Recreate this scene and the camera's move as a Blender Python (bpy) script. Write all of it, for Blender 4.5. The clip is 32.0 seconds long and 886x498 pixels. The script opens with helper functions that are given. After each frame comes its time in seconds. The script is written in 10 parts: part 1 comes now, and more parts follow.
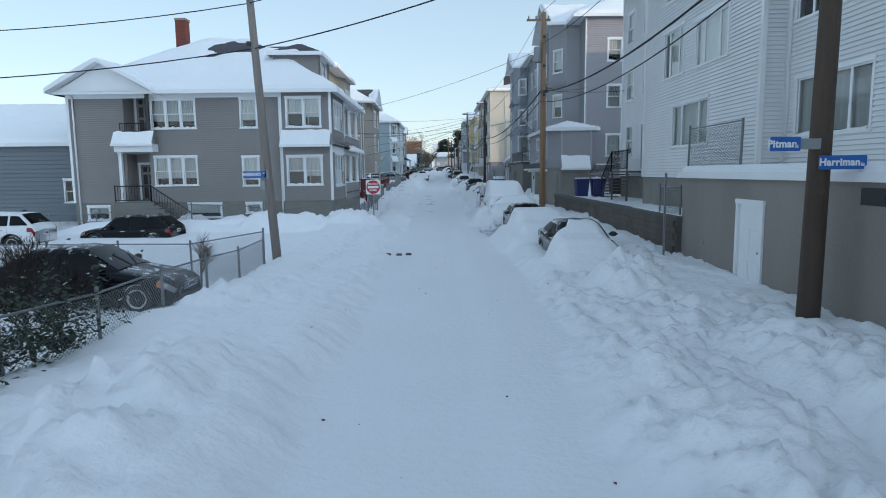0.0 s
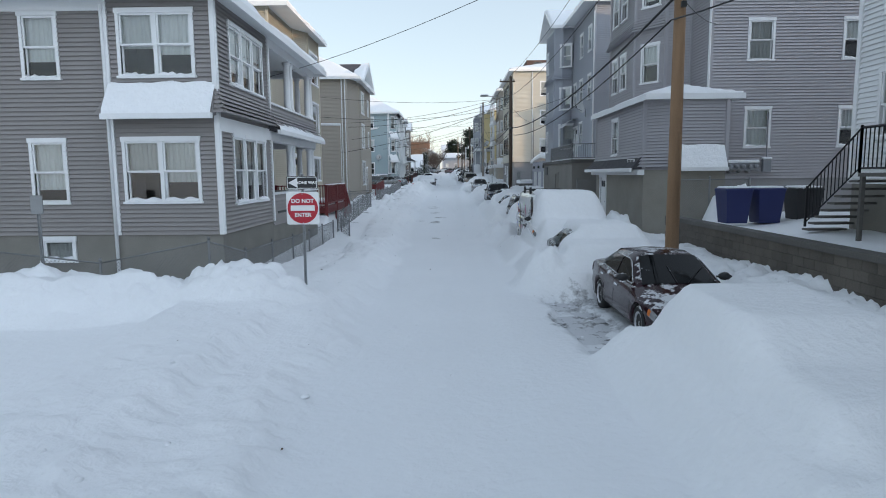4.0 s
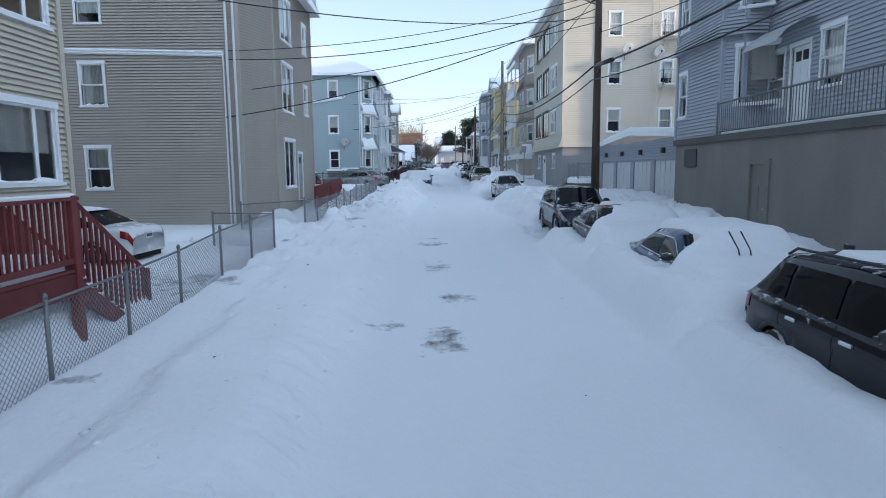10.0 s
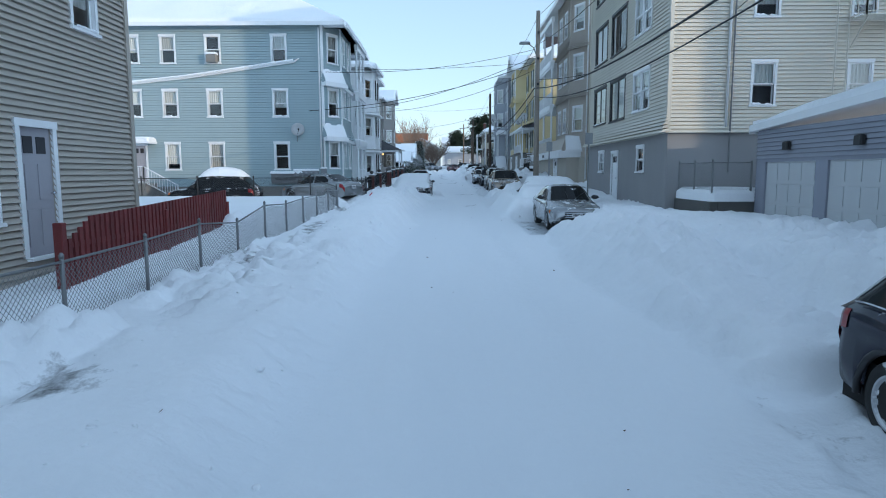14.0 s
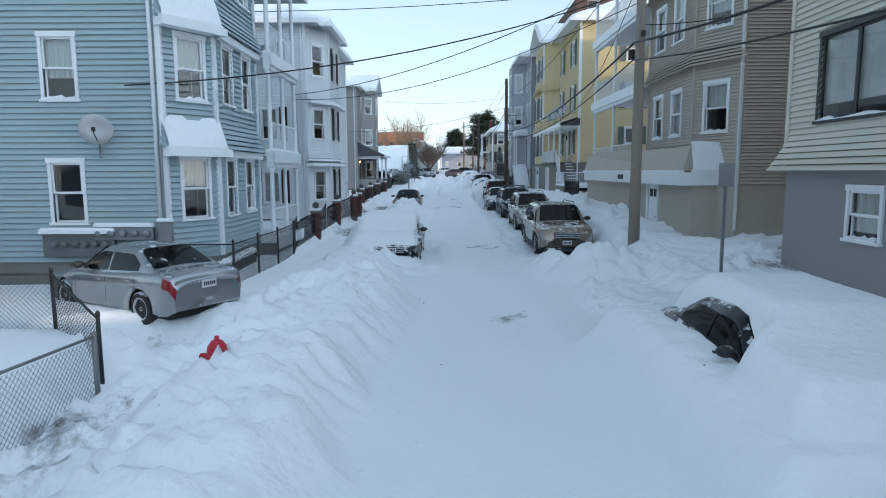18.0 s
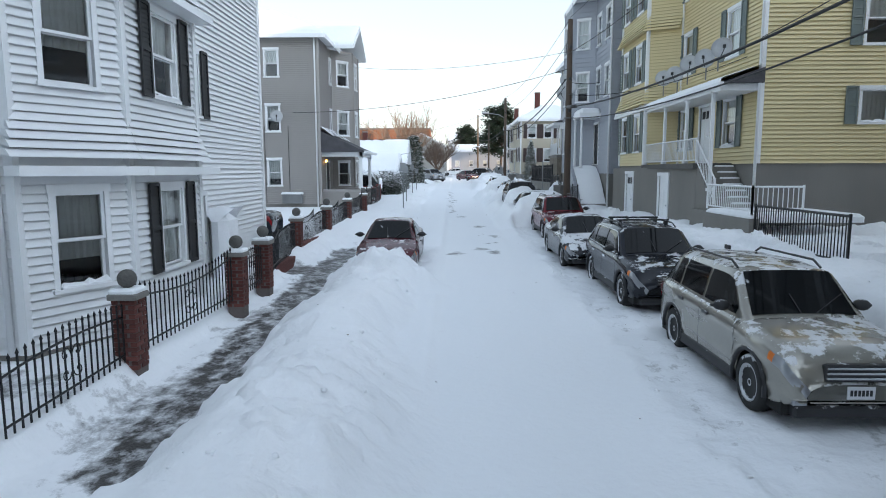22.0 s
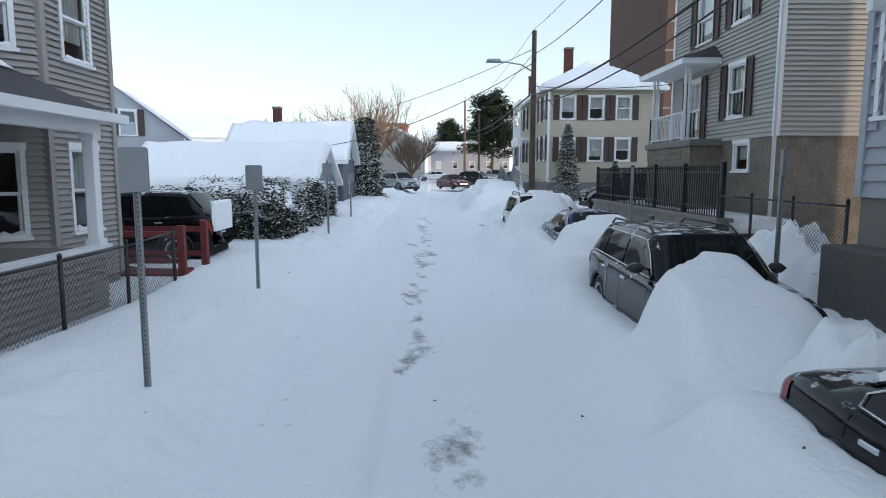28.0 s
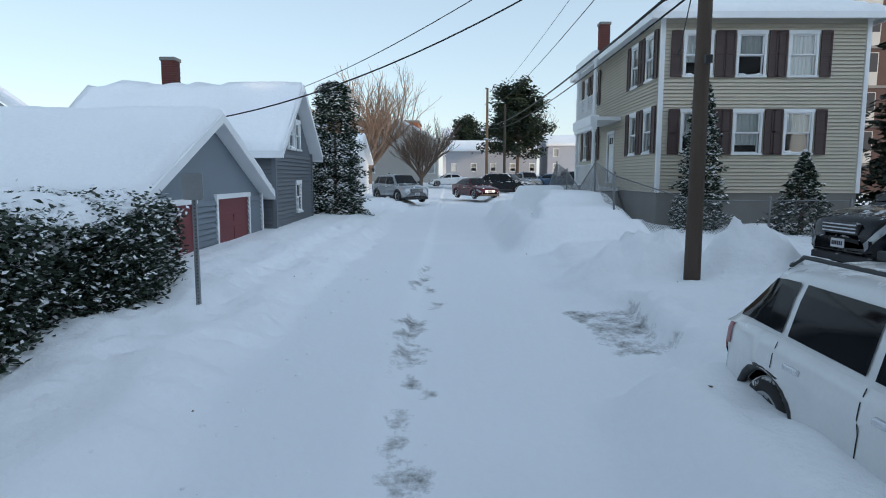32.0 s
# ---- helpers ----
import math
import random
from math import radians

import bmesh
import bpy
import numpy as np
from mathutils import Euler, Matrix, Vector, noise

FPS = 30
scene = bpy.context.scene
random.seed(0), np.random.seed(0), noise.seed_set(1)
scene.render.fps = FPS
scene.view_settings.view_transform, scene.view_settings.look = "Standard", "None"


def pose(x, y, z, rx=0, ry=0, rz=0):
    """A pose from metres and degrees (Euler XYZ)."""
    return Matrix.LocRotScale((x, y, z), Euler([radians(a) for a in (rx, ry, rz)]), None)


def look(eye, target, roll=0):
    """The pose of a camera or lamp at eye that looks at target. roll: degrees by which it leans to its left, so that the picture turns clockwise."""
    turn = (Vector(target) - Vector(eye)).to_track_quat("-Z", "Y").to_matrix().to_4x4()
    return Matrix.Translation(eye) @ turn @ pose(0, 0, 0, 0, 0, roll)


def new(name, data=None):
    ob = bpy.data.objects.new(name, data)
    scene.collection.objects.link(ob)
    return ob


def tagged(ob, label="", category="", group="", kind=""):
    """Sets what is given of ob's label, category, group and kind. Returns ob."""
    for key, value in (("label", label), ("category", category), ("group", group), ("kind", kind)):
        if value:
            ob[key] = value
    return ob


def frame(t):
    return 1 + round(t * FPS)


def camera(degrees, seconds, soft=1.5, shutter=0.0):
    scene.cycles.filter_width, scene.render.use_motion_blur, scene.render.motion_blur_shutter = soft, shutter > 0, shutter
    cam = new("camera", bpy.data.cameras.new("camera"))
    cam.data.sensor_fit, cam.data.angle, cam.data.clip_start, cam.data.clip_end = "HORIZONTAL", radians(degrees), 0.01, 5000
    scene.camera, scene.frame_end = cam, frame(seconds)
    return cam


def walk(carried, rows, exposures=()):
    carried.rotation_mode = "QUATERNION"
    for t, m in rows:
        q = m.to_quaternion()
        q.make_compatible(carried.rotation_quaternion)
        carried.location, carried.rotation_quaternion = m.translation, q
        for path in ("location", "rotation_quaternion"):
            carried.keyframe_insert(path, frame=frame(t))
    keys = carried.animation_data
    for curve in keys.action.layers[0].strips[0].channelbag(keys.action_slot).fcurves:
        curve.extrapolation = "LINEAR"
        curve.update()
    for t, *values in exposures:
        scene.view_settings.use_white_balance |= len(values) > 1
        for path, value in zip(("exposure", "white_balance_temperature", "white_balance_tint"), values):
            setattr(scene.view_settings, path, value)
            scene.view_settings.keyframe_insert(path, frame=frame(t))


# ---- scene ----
cam = camera(71.1, 32.0, soft=1.0)
METRES, EYE, TILT, LEAN, TURN = 151.0, 3.1, 0.0, 0.0, -0.2
ROWS = [
    (0.0, 0.0, 0.0, 0.0, -0.08, -7.07, 0.65),
    (0.5, -0.0002, 0.0142, 0.0, -0.02, -7.03, 0.61),
    (1.0, -0.0004, 0.0287, -0.0001, 0.05, -6.96, 0.57),
    (1.5, -0.0005, 0.0434, -0.0001, 0.11, -6.93, 0.56),
    (2.0, -0.0004, 0.0585, -0.0, 0.16, -6.91, 0.58),
    (2.5, -0.0005, 0.0738, -0.0, 0.22, -6.89, 0.56),
    (3.0, -0.0006, 0.0893, 0.0, 0.28, -6.87, 0.55),
    (3.5, -0.0009, 0.1049, 0.0001, 0.56, -6.84, 0.52),
    (5.5, -0.0019, 0.1665, -0.0002, 0.8, -6.92, 0.58),
    (6.0, -0.0026, 0.1822, -0.0002, 0.87, -6.91, 0.61),
    (6.5, -0.0035, 0.1973, -0.0003, 0.94, -6.93, 0.6),
    (7.0, -0.0042, 0.2126, -0.0003, 0.99, -6.99, 0.61),
    (7.5, -0.0047, 0.2278, -0.0004, 0.8, -7.06, 0.61),
    (8.0, -0.0049, 0.2422, -0.0006, 0.28, -7.13, 0.67),
    (8.5, -0.0053, 0.2568, -0.0007, 0.32, -7.16, 0.61),
    (9.0, -0.0058, 0.2712, -0.0008, 0.37, -7.17, 0.59),
    (9.5, -0.0064, 0.2858, -0.0008, 0.44, -7.18, 0.53),
    (10.0, -0.0072, 0.3004, -0.0009, 0.06, -7.24, 0.48),
    (10.5, -0.0075, 0.3149, -0.0011, -0.72, -7.17, 0.33),
    (11.0, -0.0074, 0.3298, -0.0011, -1.47, -7.16, 0.34),
    (11.5, -0.0074, 0.345, -0.001, -1.42, -7.17, 0.27),
    (12.0, -0.0072, 0.3604, -0.0007, -1.34, -7.12, 0.27),
    (12.5, -0.0067, 0.3758, -0.0004, -1.23, -7.1, 0.3),
    (13.0, -0.0061, 0.3913, -0.0004, -1.01, -7.03, 0.27),
    (13.5, -0.0061, 0.4072, -0.0003, -0.37, -7.01, 0.25),
    (14.0, -0.0067, 0.4236, -0.0006, 0.7, -6.99, 0.18),
    (14.5, -0.0079, 0.4405, -0.0004, 1.22, -7.01, 0.13),
    (16.5, -0.0111, 0.5071, 0.0051, 0.86, -7.23, 0.15),
    (17.0, -0.0104, 0.5231, 0.0063, 0.47, -7.21, 0.17),
    (17.5, -0.0095, 0.5391, 0.0081, 0.3, -7.16, 0.25),
    (18.0, -0.009, 0.5556, 0.0087, 0.42, -7.13, 0.26),
    (18.5, -0.0085, 0.5728, 0.0087, 0.63, -7.14, 0.29),
    (19.0, -0.0086, 0.5906, 0.0089, 1.29, -7.16, 0.27),
    (19.5, -0.0086, 0.6091, 0.0088, 1.34, -7.15, 0.22),
    (20.0, -0.0092, 0.6266, 0.0086, 1.38, -7.19, 0.22),
    (20.5, -0.0098, 0.6444, 0.0083, 1.52, -7.14, 0.23),
    (21.0, -0.0108, 0.6617, 0.0084, 1.57, -7.13, 0.18),
    (21.5, -0.012, 0.6792, 0.01, 1.57, -7.13, 0.12),
    (22.0, -0.0132, 0.6969, 0.0109, 1.13, -7.17, 0.14),
    (22.5, -0.0139, 0.7141, 0.0108, -1.3, -7.19, 0.22),
    (23.0, -0.0134, 0.7307, 0.0108, -3.27, -7.24, 0.38),
    (23.5, -0.0125, 0.7476, 0.0109, -2.77, -7.21, 0.38),
    (24.0, -0.0122, 0.7651, 0.011, -1.99, -7.22, 0.35),
    (24.5, -0.012, 0.7822, 0.011, -1.46, -7.2, 0.21),
    (25.0, -0.0119, 0.7987, 0.0115, -1.27, -7.21, 0.22),
    (25.5, -0.0118, 0.8146, 0.0117, -1.07, -7.15, 0.16),
    (27.5, -0.0121, 0.8713, 0.0122, -0.64, -7.05, -0.05),
    (28.0, -0.0122, 0.8852, 0.0122, -0.6, -6.98, -0.08),
    (28.5, -0.0123, 0.8992, 0.0122, -0.54, -6.91, -0.1),
    (29.0, -0.0124, 0.9133, 0.0122, -0.5, -6.84, -0.14),
    (29.5, -0.0127, 0.9273, 0.0123, -0.45, -6.76, -0.11),
    (30.0, -0.0127, 0.9411, 0.012, -0.4, -6.68, -0.07),
    (30.5, -0.0125, 0.9542, 0.0121, -0.37, -6.67, -0.02),
    (31.0, -0.0121, 0.9682, 0.012, -0.31, -6.66, -0.02),
    (31.5, -0.012, 0.9831, 0.0119, 0.23, -6.64, -0.05),
    (32.0, -0.0123, 0.999, 0.012, 0.83, -6.66, -0.13),
]
walk(cam, [(t, pose(0, 0, EYE, TILT, LEAN, TURN) @ pose(METRES * x, METRES * y, METRES * z, 90 + pitch, roll, yaw)) for t, x, y, z, yaw, pitch, roll in ROWS],
     [(0, -0.14, 6150, 5), (1.5, -0.04, 6550, 9), (3, -0.05, 6800, 10), (6, 0.34, 6850, 10), (8, 0.26, 6850, 10), (9, 0.21, 6450, 10), (10.5, 0.11, 5950, 9), (13, -0.02, 5750, 6), (14, 0.01, 5650, 3), (17, 0.06, 5650, -2),
      (18, 0.20, 6200, 5), (18.5, 0.25, 6300, 6), (20, 0.40, 6800, 10), (22, 0.54, 6850, 10), (24, 0.68, 6500, 9), (25, 0.72, 6400, 8), (26, 0.59, 6600, 9), (28, 0.23, 6700, 10), (30, 0.03, 6550, 10), (32, -0.11, 6350, 7)])

# ---- light ----
SUN_DIR = Vector((0.83, -0.54, 0.13)).normalized()
world = bpy.data.worlds.new("dawn_sky")
scene.world = world
world.use_nodes = True
wn = world.node_tree
wn.nodes.clear()
sky = wn.nodes.new("ShaderNodeTexSky")
sky.sky_type, sky.sun_disc = 'NISHITA', False
sky.sun_elevation = math.asin(SUN_DIR.z)
sky.sun_rotation = math.atan2(SUN_DIR.x, SUN_DIR.y)
sky.air_density, sky.dust_density, sky.ozone_density = 1.0, 0.6, 1.0
bg = wn.nodes.new("ShaderNodeBackground")
bg.inputs["Strength"].default_value = 0.10
haze = wn.nodes.new("ShaderNodeBackground")   # the even light of thin high cloud
haze.inputs["Color"].default_value = (0.66, 0.80, 1.0, 1)
way = wn.nodes.new("ShaderNodeTexCoord")
up = wn.nodes.new("ShaderNodeSeparateXYZ")
wn.links.new(way.outputs["Generated"], up.inputs[0])
fade = wn.nodes.new("ShaderNodeMapRange")     # paler at the horizon than overhead
fade.inputs["From Min"].default_value, fade.inputs["From Max"].default_value = 0.0, 0.8
fade.inputs["To Min"].default_value, fade.inputs["To Max"].default_value = 0.80, 0.36
wn.links.new(up.outputs[2], fade.inputs[0])
aim = wn.nodes.new("ShaderNodeVectorMath")    # and brightest round the low sun
aim.operation = 'DOT_PRODUCT'
aim.inputs[1].default_value = SUN_DIR
wn.links.new(way.outputs["Generated"], aim.inputs[0])
glow = wn.nodes.new("ShaderNodeMapRange")
glow.interpolation_type = 'SMOOTHSTEP'
glow.inputs["From Min"].default_value, glow.inputs["From Max"].default_value = -0.1, 1.0
glow.inputs["To Min"].default_value, glow.inputs["To Max"].default_value = 0.0, 1.1
wn.links.new(aim.outputs["Value"], glow.inputs[0])
total = wn.nodes.new("ShaderNodeMath")
wn.links.new(fade.outputs[0], total.inputs[0])
wn.links.new(glow.outputs[0], total.inputs[1])
wn.links.new(total.outputs[0], haze.inputs["Strength"])
both = wn.nodes.new("ShaderNodeAddShader")
wout = wn.nodes.new("ShaderNodeOutputWorld")
wn.links.new(sky.outputs[0], bg.inputs[0])
wn.links.new(bg.outputs[0], both.inputs[0])
wn.links.new(haze.outputs[0], both.inputs[1])
wn.links.new(both.outputs[0], wout.inputs[0])
sun = new("sun", bpy.data.lights.new("sun", 'SUN'))
sun.data.energy, sun.data.angle, sun.data.color = 2.1, radians(0.6), (1.0, 0.76, 0.54)
sun.matrix_world = look(SUN_DIR * 100, (0, 0, 0))

# ---- mesh helpers ----
ROOT_INV = {}


class Mb:
    """Collects faces, then makes one mesh."""

    def __init__(self):
        self.v, self.f = [], []

    def add(self, vs, fs):
        n = len(self.v)
        self.v.extend(tuple(p) for p in vs)
        self.f.extend(tuple(i + n for i in f) for f in fs)
        return self

    def box(self, x0, y0, z0, x1, y1, z1):
        return self.add([(x0, y0, z0), (x1, y0, z0), (x1, y1, z0), (x0, y1, z0), (x0, y0, z1), (x1, y0, z1), (x1, y1, z1), (x0, y1, z1)],
                        [(0, 3, 2, 1), (4, 5, 6, 7), (0, 1, 5, 4), (1, 2, 6, 5), (2, 3, 7, 6), (3, 0, 4, 7)])

    def bevbox(self, x0, y0, z0, x1, y1, z1, b=0.01):
        """A box whose vertical and top edges are broken."""
        ring = lambda i, z: [(x0 + i, y0 + b + i, z), (x0 + b + i, y0 + i, z), (x1 - b - i, y0 + i, z), (x1 - i, y0 + b + i, z),
                             (x1 - i, y1 - b - i, z), (x1 - b - i, y1 - i, z), (x0 + b + i, y1 - i, z), (x0 + i, y1 - b - i, z)]
        vs = ring(0, z0) + ring(0, z1 - b) + ring(b, z1)
        fs = [tuple(range(7, -1, -1)), tuple(range(16, 24))]
        for k in (0, 8):
            for i in range(8):
                j = (i + 1) % 8
                fs.append((k + i, k + j, k + 8 + j, k + 8 + i))
        return self.add(vs, fs)

    def prism(self, poly, z0, z1):
        n = len(poly)
        vs = [(x, y, z0) for x, y in poly] + [(x, y, z1) for x, y in poly]
        return self.add(vs, [tuple(range(n - 1, -1, -1)), tuple(range(n, 2 * n))] + [(i, (i + 1) % n, n + (i + 1) % n, n + i) for i in range(n)])

    def tube(self, pts, r, n=6, r1=None, caps=True):
        pts = [Vector(p) for p in pts]
        m = len(pts)
        vs = []
        for i, p in enumerate(pts):
            d = (pts[min(i + 1, m - 1)] - pts[max(i - 1, 0)]).normalized()
            a = d.cross(Vector((0, 0, 1)) if abs(d.z) < 0.9 else Vector((1, 0, 0))).normalized()
            b = d.cross(a)
            rr = r if r1 is None else r + (r1 - r) * i / (m - 1)
            vs += [p + rr * (math.cos(6.28319 * k / n) * a + math.sin(6.28319 * k / n) * b) for k in range(n)]
        fs = []
        for i in range(m - 1):
            for k in range(n):
                j = (k + 1) % n
                fs.append((i * n + k, i * n + j, (i + 1) * n + j, (i + 1) * n + k))
        if caps:
            fs += [tuple(range(n - 1, -1, -1)), tuple(range((m - 1) * n, m * n))]
        return self.add(vs, fs)

    def lathe(self, prof, n=16, origin=(0, 0, 0), axis='z'):
        """prof: rows of (radius, height) from end to end."""
        vs = []
        for r, h in prof:
            for k in range(n):
                c, s = r * math.cos(6.28319 * k / n), r * math.sin(6.28319 * k / n)
                p = (c, s, h) if axis == 'z' else ((h, c, s) if axis == 'x' else (s, h, c))
                vs.append((p[0] + origin[0], p[1] + origin[1], p[2] + origin[2]))
        fs = [tuple(range(n - 1, -1, -1)), tuple(range((len(prof) - 1) * n, len(prof) * n))]
        for i in range(len(prof) - 1):
            for k in range(n):
                j = (k + 1) % n
                fs.append((i * n + k, i * n + j, (i + 1) * n + j, (i + 1) * n + k))
        return self.add(vs, fs)

    def weld(self):
        """Join corners that lie in one place."""
        ids, vs = {}, []
        for v in self.v:
            k = tuple(round(float(q), 4) for q in v)
            if k not in ids:
                ids[k] = len(vs)
                vs.append(v)
        at = [ids[tuple(round(float(q), 4) for q in v)] for v in self.v]
        self.f = [tuple(at[i] for i in f) for f in self.f]
        self.v = vs
        return self

    def mesh(self, name, mat, smooth=False):
        me = bpy.data.meshes.new(name)
        me.from_pydata(self.v, [], self.f)
        if mat:
            me.materials.append(mat)
        if smooth:
            me.polygons.foreach_set("use_smooth", [True] * len(me.polygons))
        me.update()
        return me


def part(name, mb, mat, parent=None, label="", smooth=False, m=None):
    """One mesh object under a thing or a part; meshes are in world places unless m is given."""
    data = mb.mesh(name, mat, smooth) if isinstance(mb, Mb) else mb
    ob = new(name, data)
    if m is not None:
        ob.matrix_basis = m
    if parent is not None:
        ob.parent = parent
        if parent in ROOT_INV:
            ob.matrix_parent_inverse = ROOT_INV[parent]
    if label:
        tagged(ob, label)
    return ob


def thing(name, at, label, category, group="", kind=""):
    """An Empty at the base of a thing."""
    ob = new(name)
    ob.empty_display_size = 0.3
    ob.matrix_basis = Matrix.Translation(at)
    ROOT_INV[ob] = Matrix.Translation(at).inverted()
    return tagged(ob, label, category, group, kind)


def solo(name, mb, mat, label, category, group="", kind="", smooth=False):
    return tagged(part(name, mb, mat, smooth=smooth), label, category, group, kind)


# ---- noise on arrays ----
def lattice(ix, iy, seed):
    h = np.sin(ix * 127.1 + iy * 311.7 + seed * 74.7) * 43758.5453
    return h - np.floor(h)


def vnoise(x, y, seed=0):
    ix, iy = np.floor(x), np.floor(y)
    fx, fy = x - ix, y - iy
    fx, fy = fx * fx * (3 - 2 * fx), fy * fy * (3 - 2 * fy)
    a, b = lattice(ix, iy, seed), lattice(ix + 1, iy, seed)
    c, d = lattice(ix, iy + 1, seed), lattice(ix + 1, iy + 1, seed)
    return (a + (b - a) * fx) * (1 - fy) + (c + (d - c) * fx) * fy


def fbm(x, y, seed=0, octaves=4):
    s, amp, tot = 0, 1.0, 0
    for i in range(octaves):
        s, tot = s + amp * vnoise(x * 2 ** i + 17.3 * i, y * 2 ** i + 5.1 * i, seed + i), tot + amp
        amp *= 0.5
    return s / tot


def ease(a, b, x):
    t = np.clip((x - a) / (b - a), 0, 1)
    return t * t * (3 - 2 * t)


# ---- materials ----
def material(name, rgb, rough=0.6, metal=0.0, var=0.10, scale=2.0, fine=40.0, bump=0.03, rand=0.0, spec=0.5, dust=0.0, streak=0.0):
    """Paint, metal or stone: two scales of colour, fine relief, optional snow dust on what faces up, optional vertical streaks."""
    m = bpy.data.materials.new(name)
    m.use_nodes = True
    nt = m.node_tree
    N, Lk = nt.nodes, nt.links
    bs = N["Principled BSDF"]
    bs.inputs["Roughness"].default_value = rough
    bs.inputs["Metallic"].default_value = metal
    bs.inputs["Specular IOR Level"].default_value = spec
    geo = N.new("ShaderNodeNewGeometry")
    n1 = N.new("ShaderNodeTexNoise")
    n1.inputs["Scale"].default_value, n1.inputs["Detail"].default_value = scale, 4
    n2 = N.new("ShaderNodeTexNoise")
    n2.inputs["Scale"].default_value, n2.inputs["Detail"].default_value = fine, 3
    if streak:
        mp = N.new("ShaderNodeMapping")
        mp.inputs["Scale"].default_value = (1, 1, streak)
        Lk.new(geo.outputs["Position"], mp.inputs[0])
        Lk.new(mp.outputs[0], n1.inputs["Vector"])
    else:
        Lk.new(geo.outputs["Position"], n1.inputs["Vector"])
    Lk.new(geo.outputs["Position"], n2.inputs["Vector"])
    mr = N.new("ShaderNodeMapRange")
    mr.inputs["To Min"].default_value, mr.inputs["To Max"].default_value = 1 - var, 1 + var
    mr.inputs["From Min"].default_value, mr.inputs["From Max"].default_value = 0.25, 0.75
    mx = N.new("ShaderNodeMath")
    mx.operation = 'MULTIPLY_ADD'
    mx.inputs[1].default_value, mx.inputs[2].default_value = 0.4, 0.0
    ad = N.new("ShaderNodeMath")
    ad.operation = 'MULTIPLY_ADD'
    ad.inputs[1].default_value = 0.6
    Lk.new(n2.outputs[0], mx.inputs[0])
    Lk.new(n1.outputs[0], ad.inputs[0])
    Lk.new(mx.outputs[0], ad.inputs[2])
    Lk.new(ad.outputs[0], mr.inputs[0])
    hsv = N.new("ShaderNodeHueSaturation")
    hsv.inputs["Color"].default_value = (*rgb, 1)
    last = mr.outputs[0]
    if rand:
        oi = N.new("ShaderNodeObjectInfo")
        r2 = N.new("ShaderNodeMapRange")
        r2.inputs["To Min"].default_value, r2.inputs["To Max"].default_value = 1 - rand, 1 + rand
        Lk.new(oi.outputs["Random"], r2.inputs[0])
        mm = N.new("ShaderNodeMath")
        mm.operation = 'MULTIPLY'
        Lk.new(last, mm.inputs[0])
        Lk.new(r2.outputs[0], mm.inputs[1])
        last = mm.outputs[0]
    Lk.new(last, hsv.inputs["Value"])
    col = hsv.outputs[0]
    if dust:
        sx = N.new("ShaderNodeSeparateXYZ")
        Lk.new(geo.outputs["Normal"], sx.inputs[0])
        n3 = N.new("ShaderNodeTexNoise")
        n3.inputs["Scale"].default_value, n3.inputs["Detail"].default_value = 3.4, 10
        n3.inputs["Roughness"].default_value = 0.68
        Lk.new(geo.outputs["Position"], n3.inputs["Vector"])
        a1 = N.new("ShaderNodeMath")
        a1.operation = 'MULTIPLY_ADD'
        a1.inputs[1].default_value = 0.21
        Lk.new(sx.outputs[2], a1.inputs[0])
        Lk.new(n3.outputs[0], a1.inputs[2])
        r3 = N.new("ShaderNodeMapRange")
        r3.inputs["From Min"].default_value, r3.inputs["From Max"].default_value = 0.86 - dust, 0.91 - dust
        r3.inputs["To Max"].default_value = 0.8
        Lk.new(a1.outputs[0], r3.inputs[0])
        mix = N.new("ShaderNodeMix")
        mix.data_type = 'RGBA'
        mix.inputs["B"].default_value = (0.8, 0.82, 0.85, 1)
        Lk.new(r3.outputs[0], mix.inputs[0])
        Lk.new(col, mix.inputs["A"])
        col = mix.outputs["Result"]
        rr = N.new("ShaderNodeMapRange")
        rr.inputs["To Min"].default_value, rr.inputs["To Max"].default_value = rough, 0.8
        Lk.new(r3.outputs[0], rr.inputs[0])
        Lk.new(rr.outputs[0], bs.inputs["Roughness"])
        mt = N.new("ShaderNodeMapRange")
        mt.inputs["To Min"].default_value, mt.inputs["To Max"].default_value = metal, 0.0
        Lk.new(r3.outputs[0], mt.inputs[0])
        Lk.new(mt.outputs[0], bs.inputs["Metallic"])
    Lk.new(col, bs.inputs["Base Color"])
    if bump:
        bp = N.new("ShaderNodeBump")
        bp.inputs["Strength"].default_value, bp.inputs["Distance"].default_value = 0.6, bump
        Lk.new(n2.outputs[0], bp.inputs["Height"])
        Lk.new(bp.outputs[0], bs.inputs["Normal"])
    return m


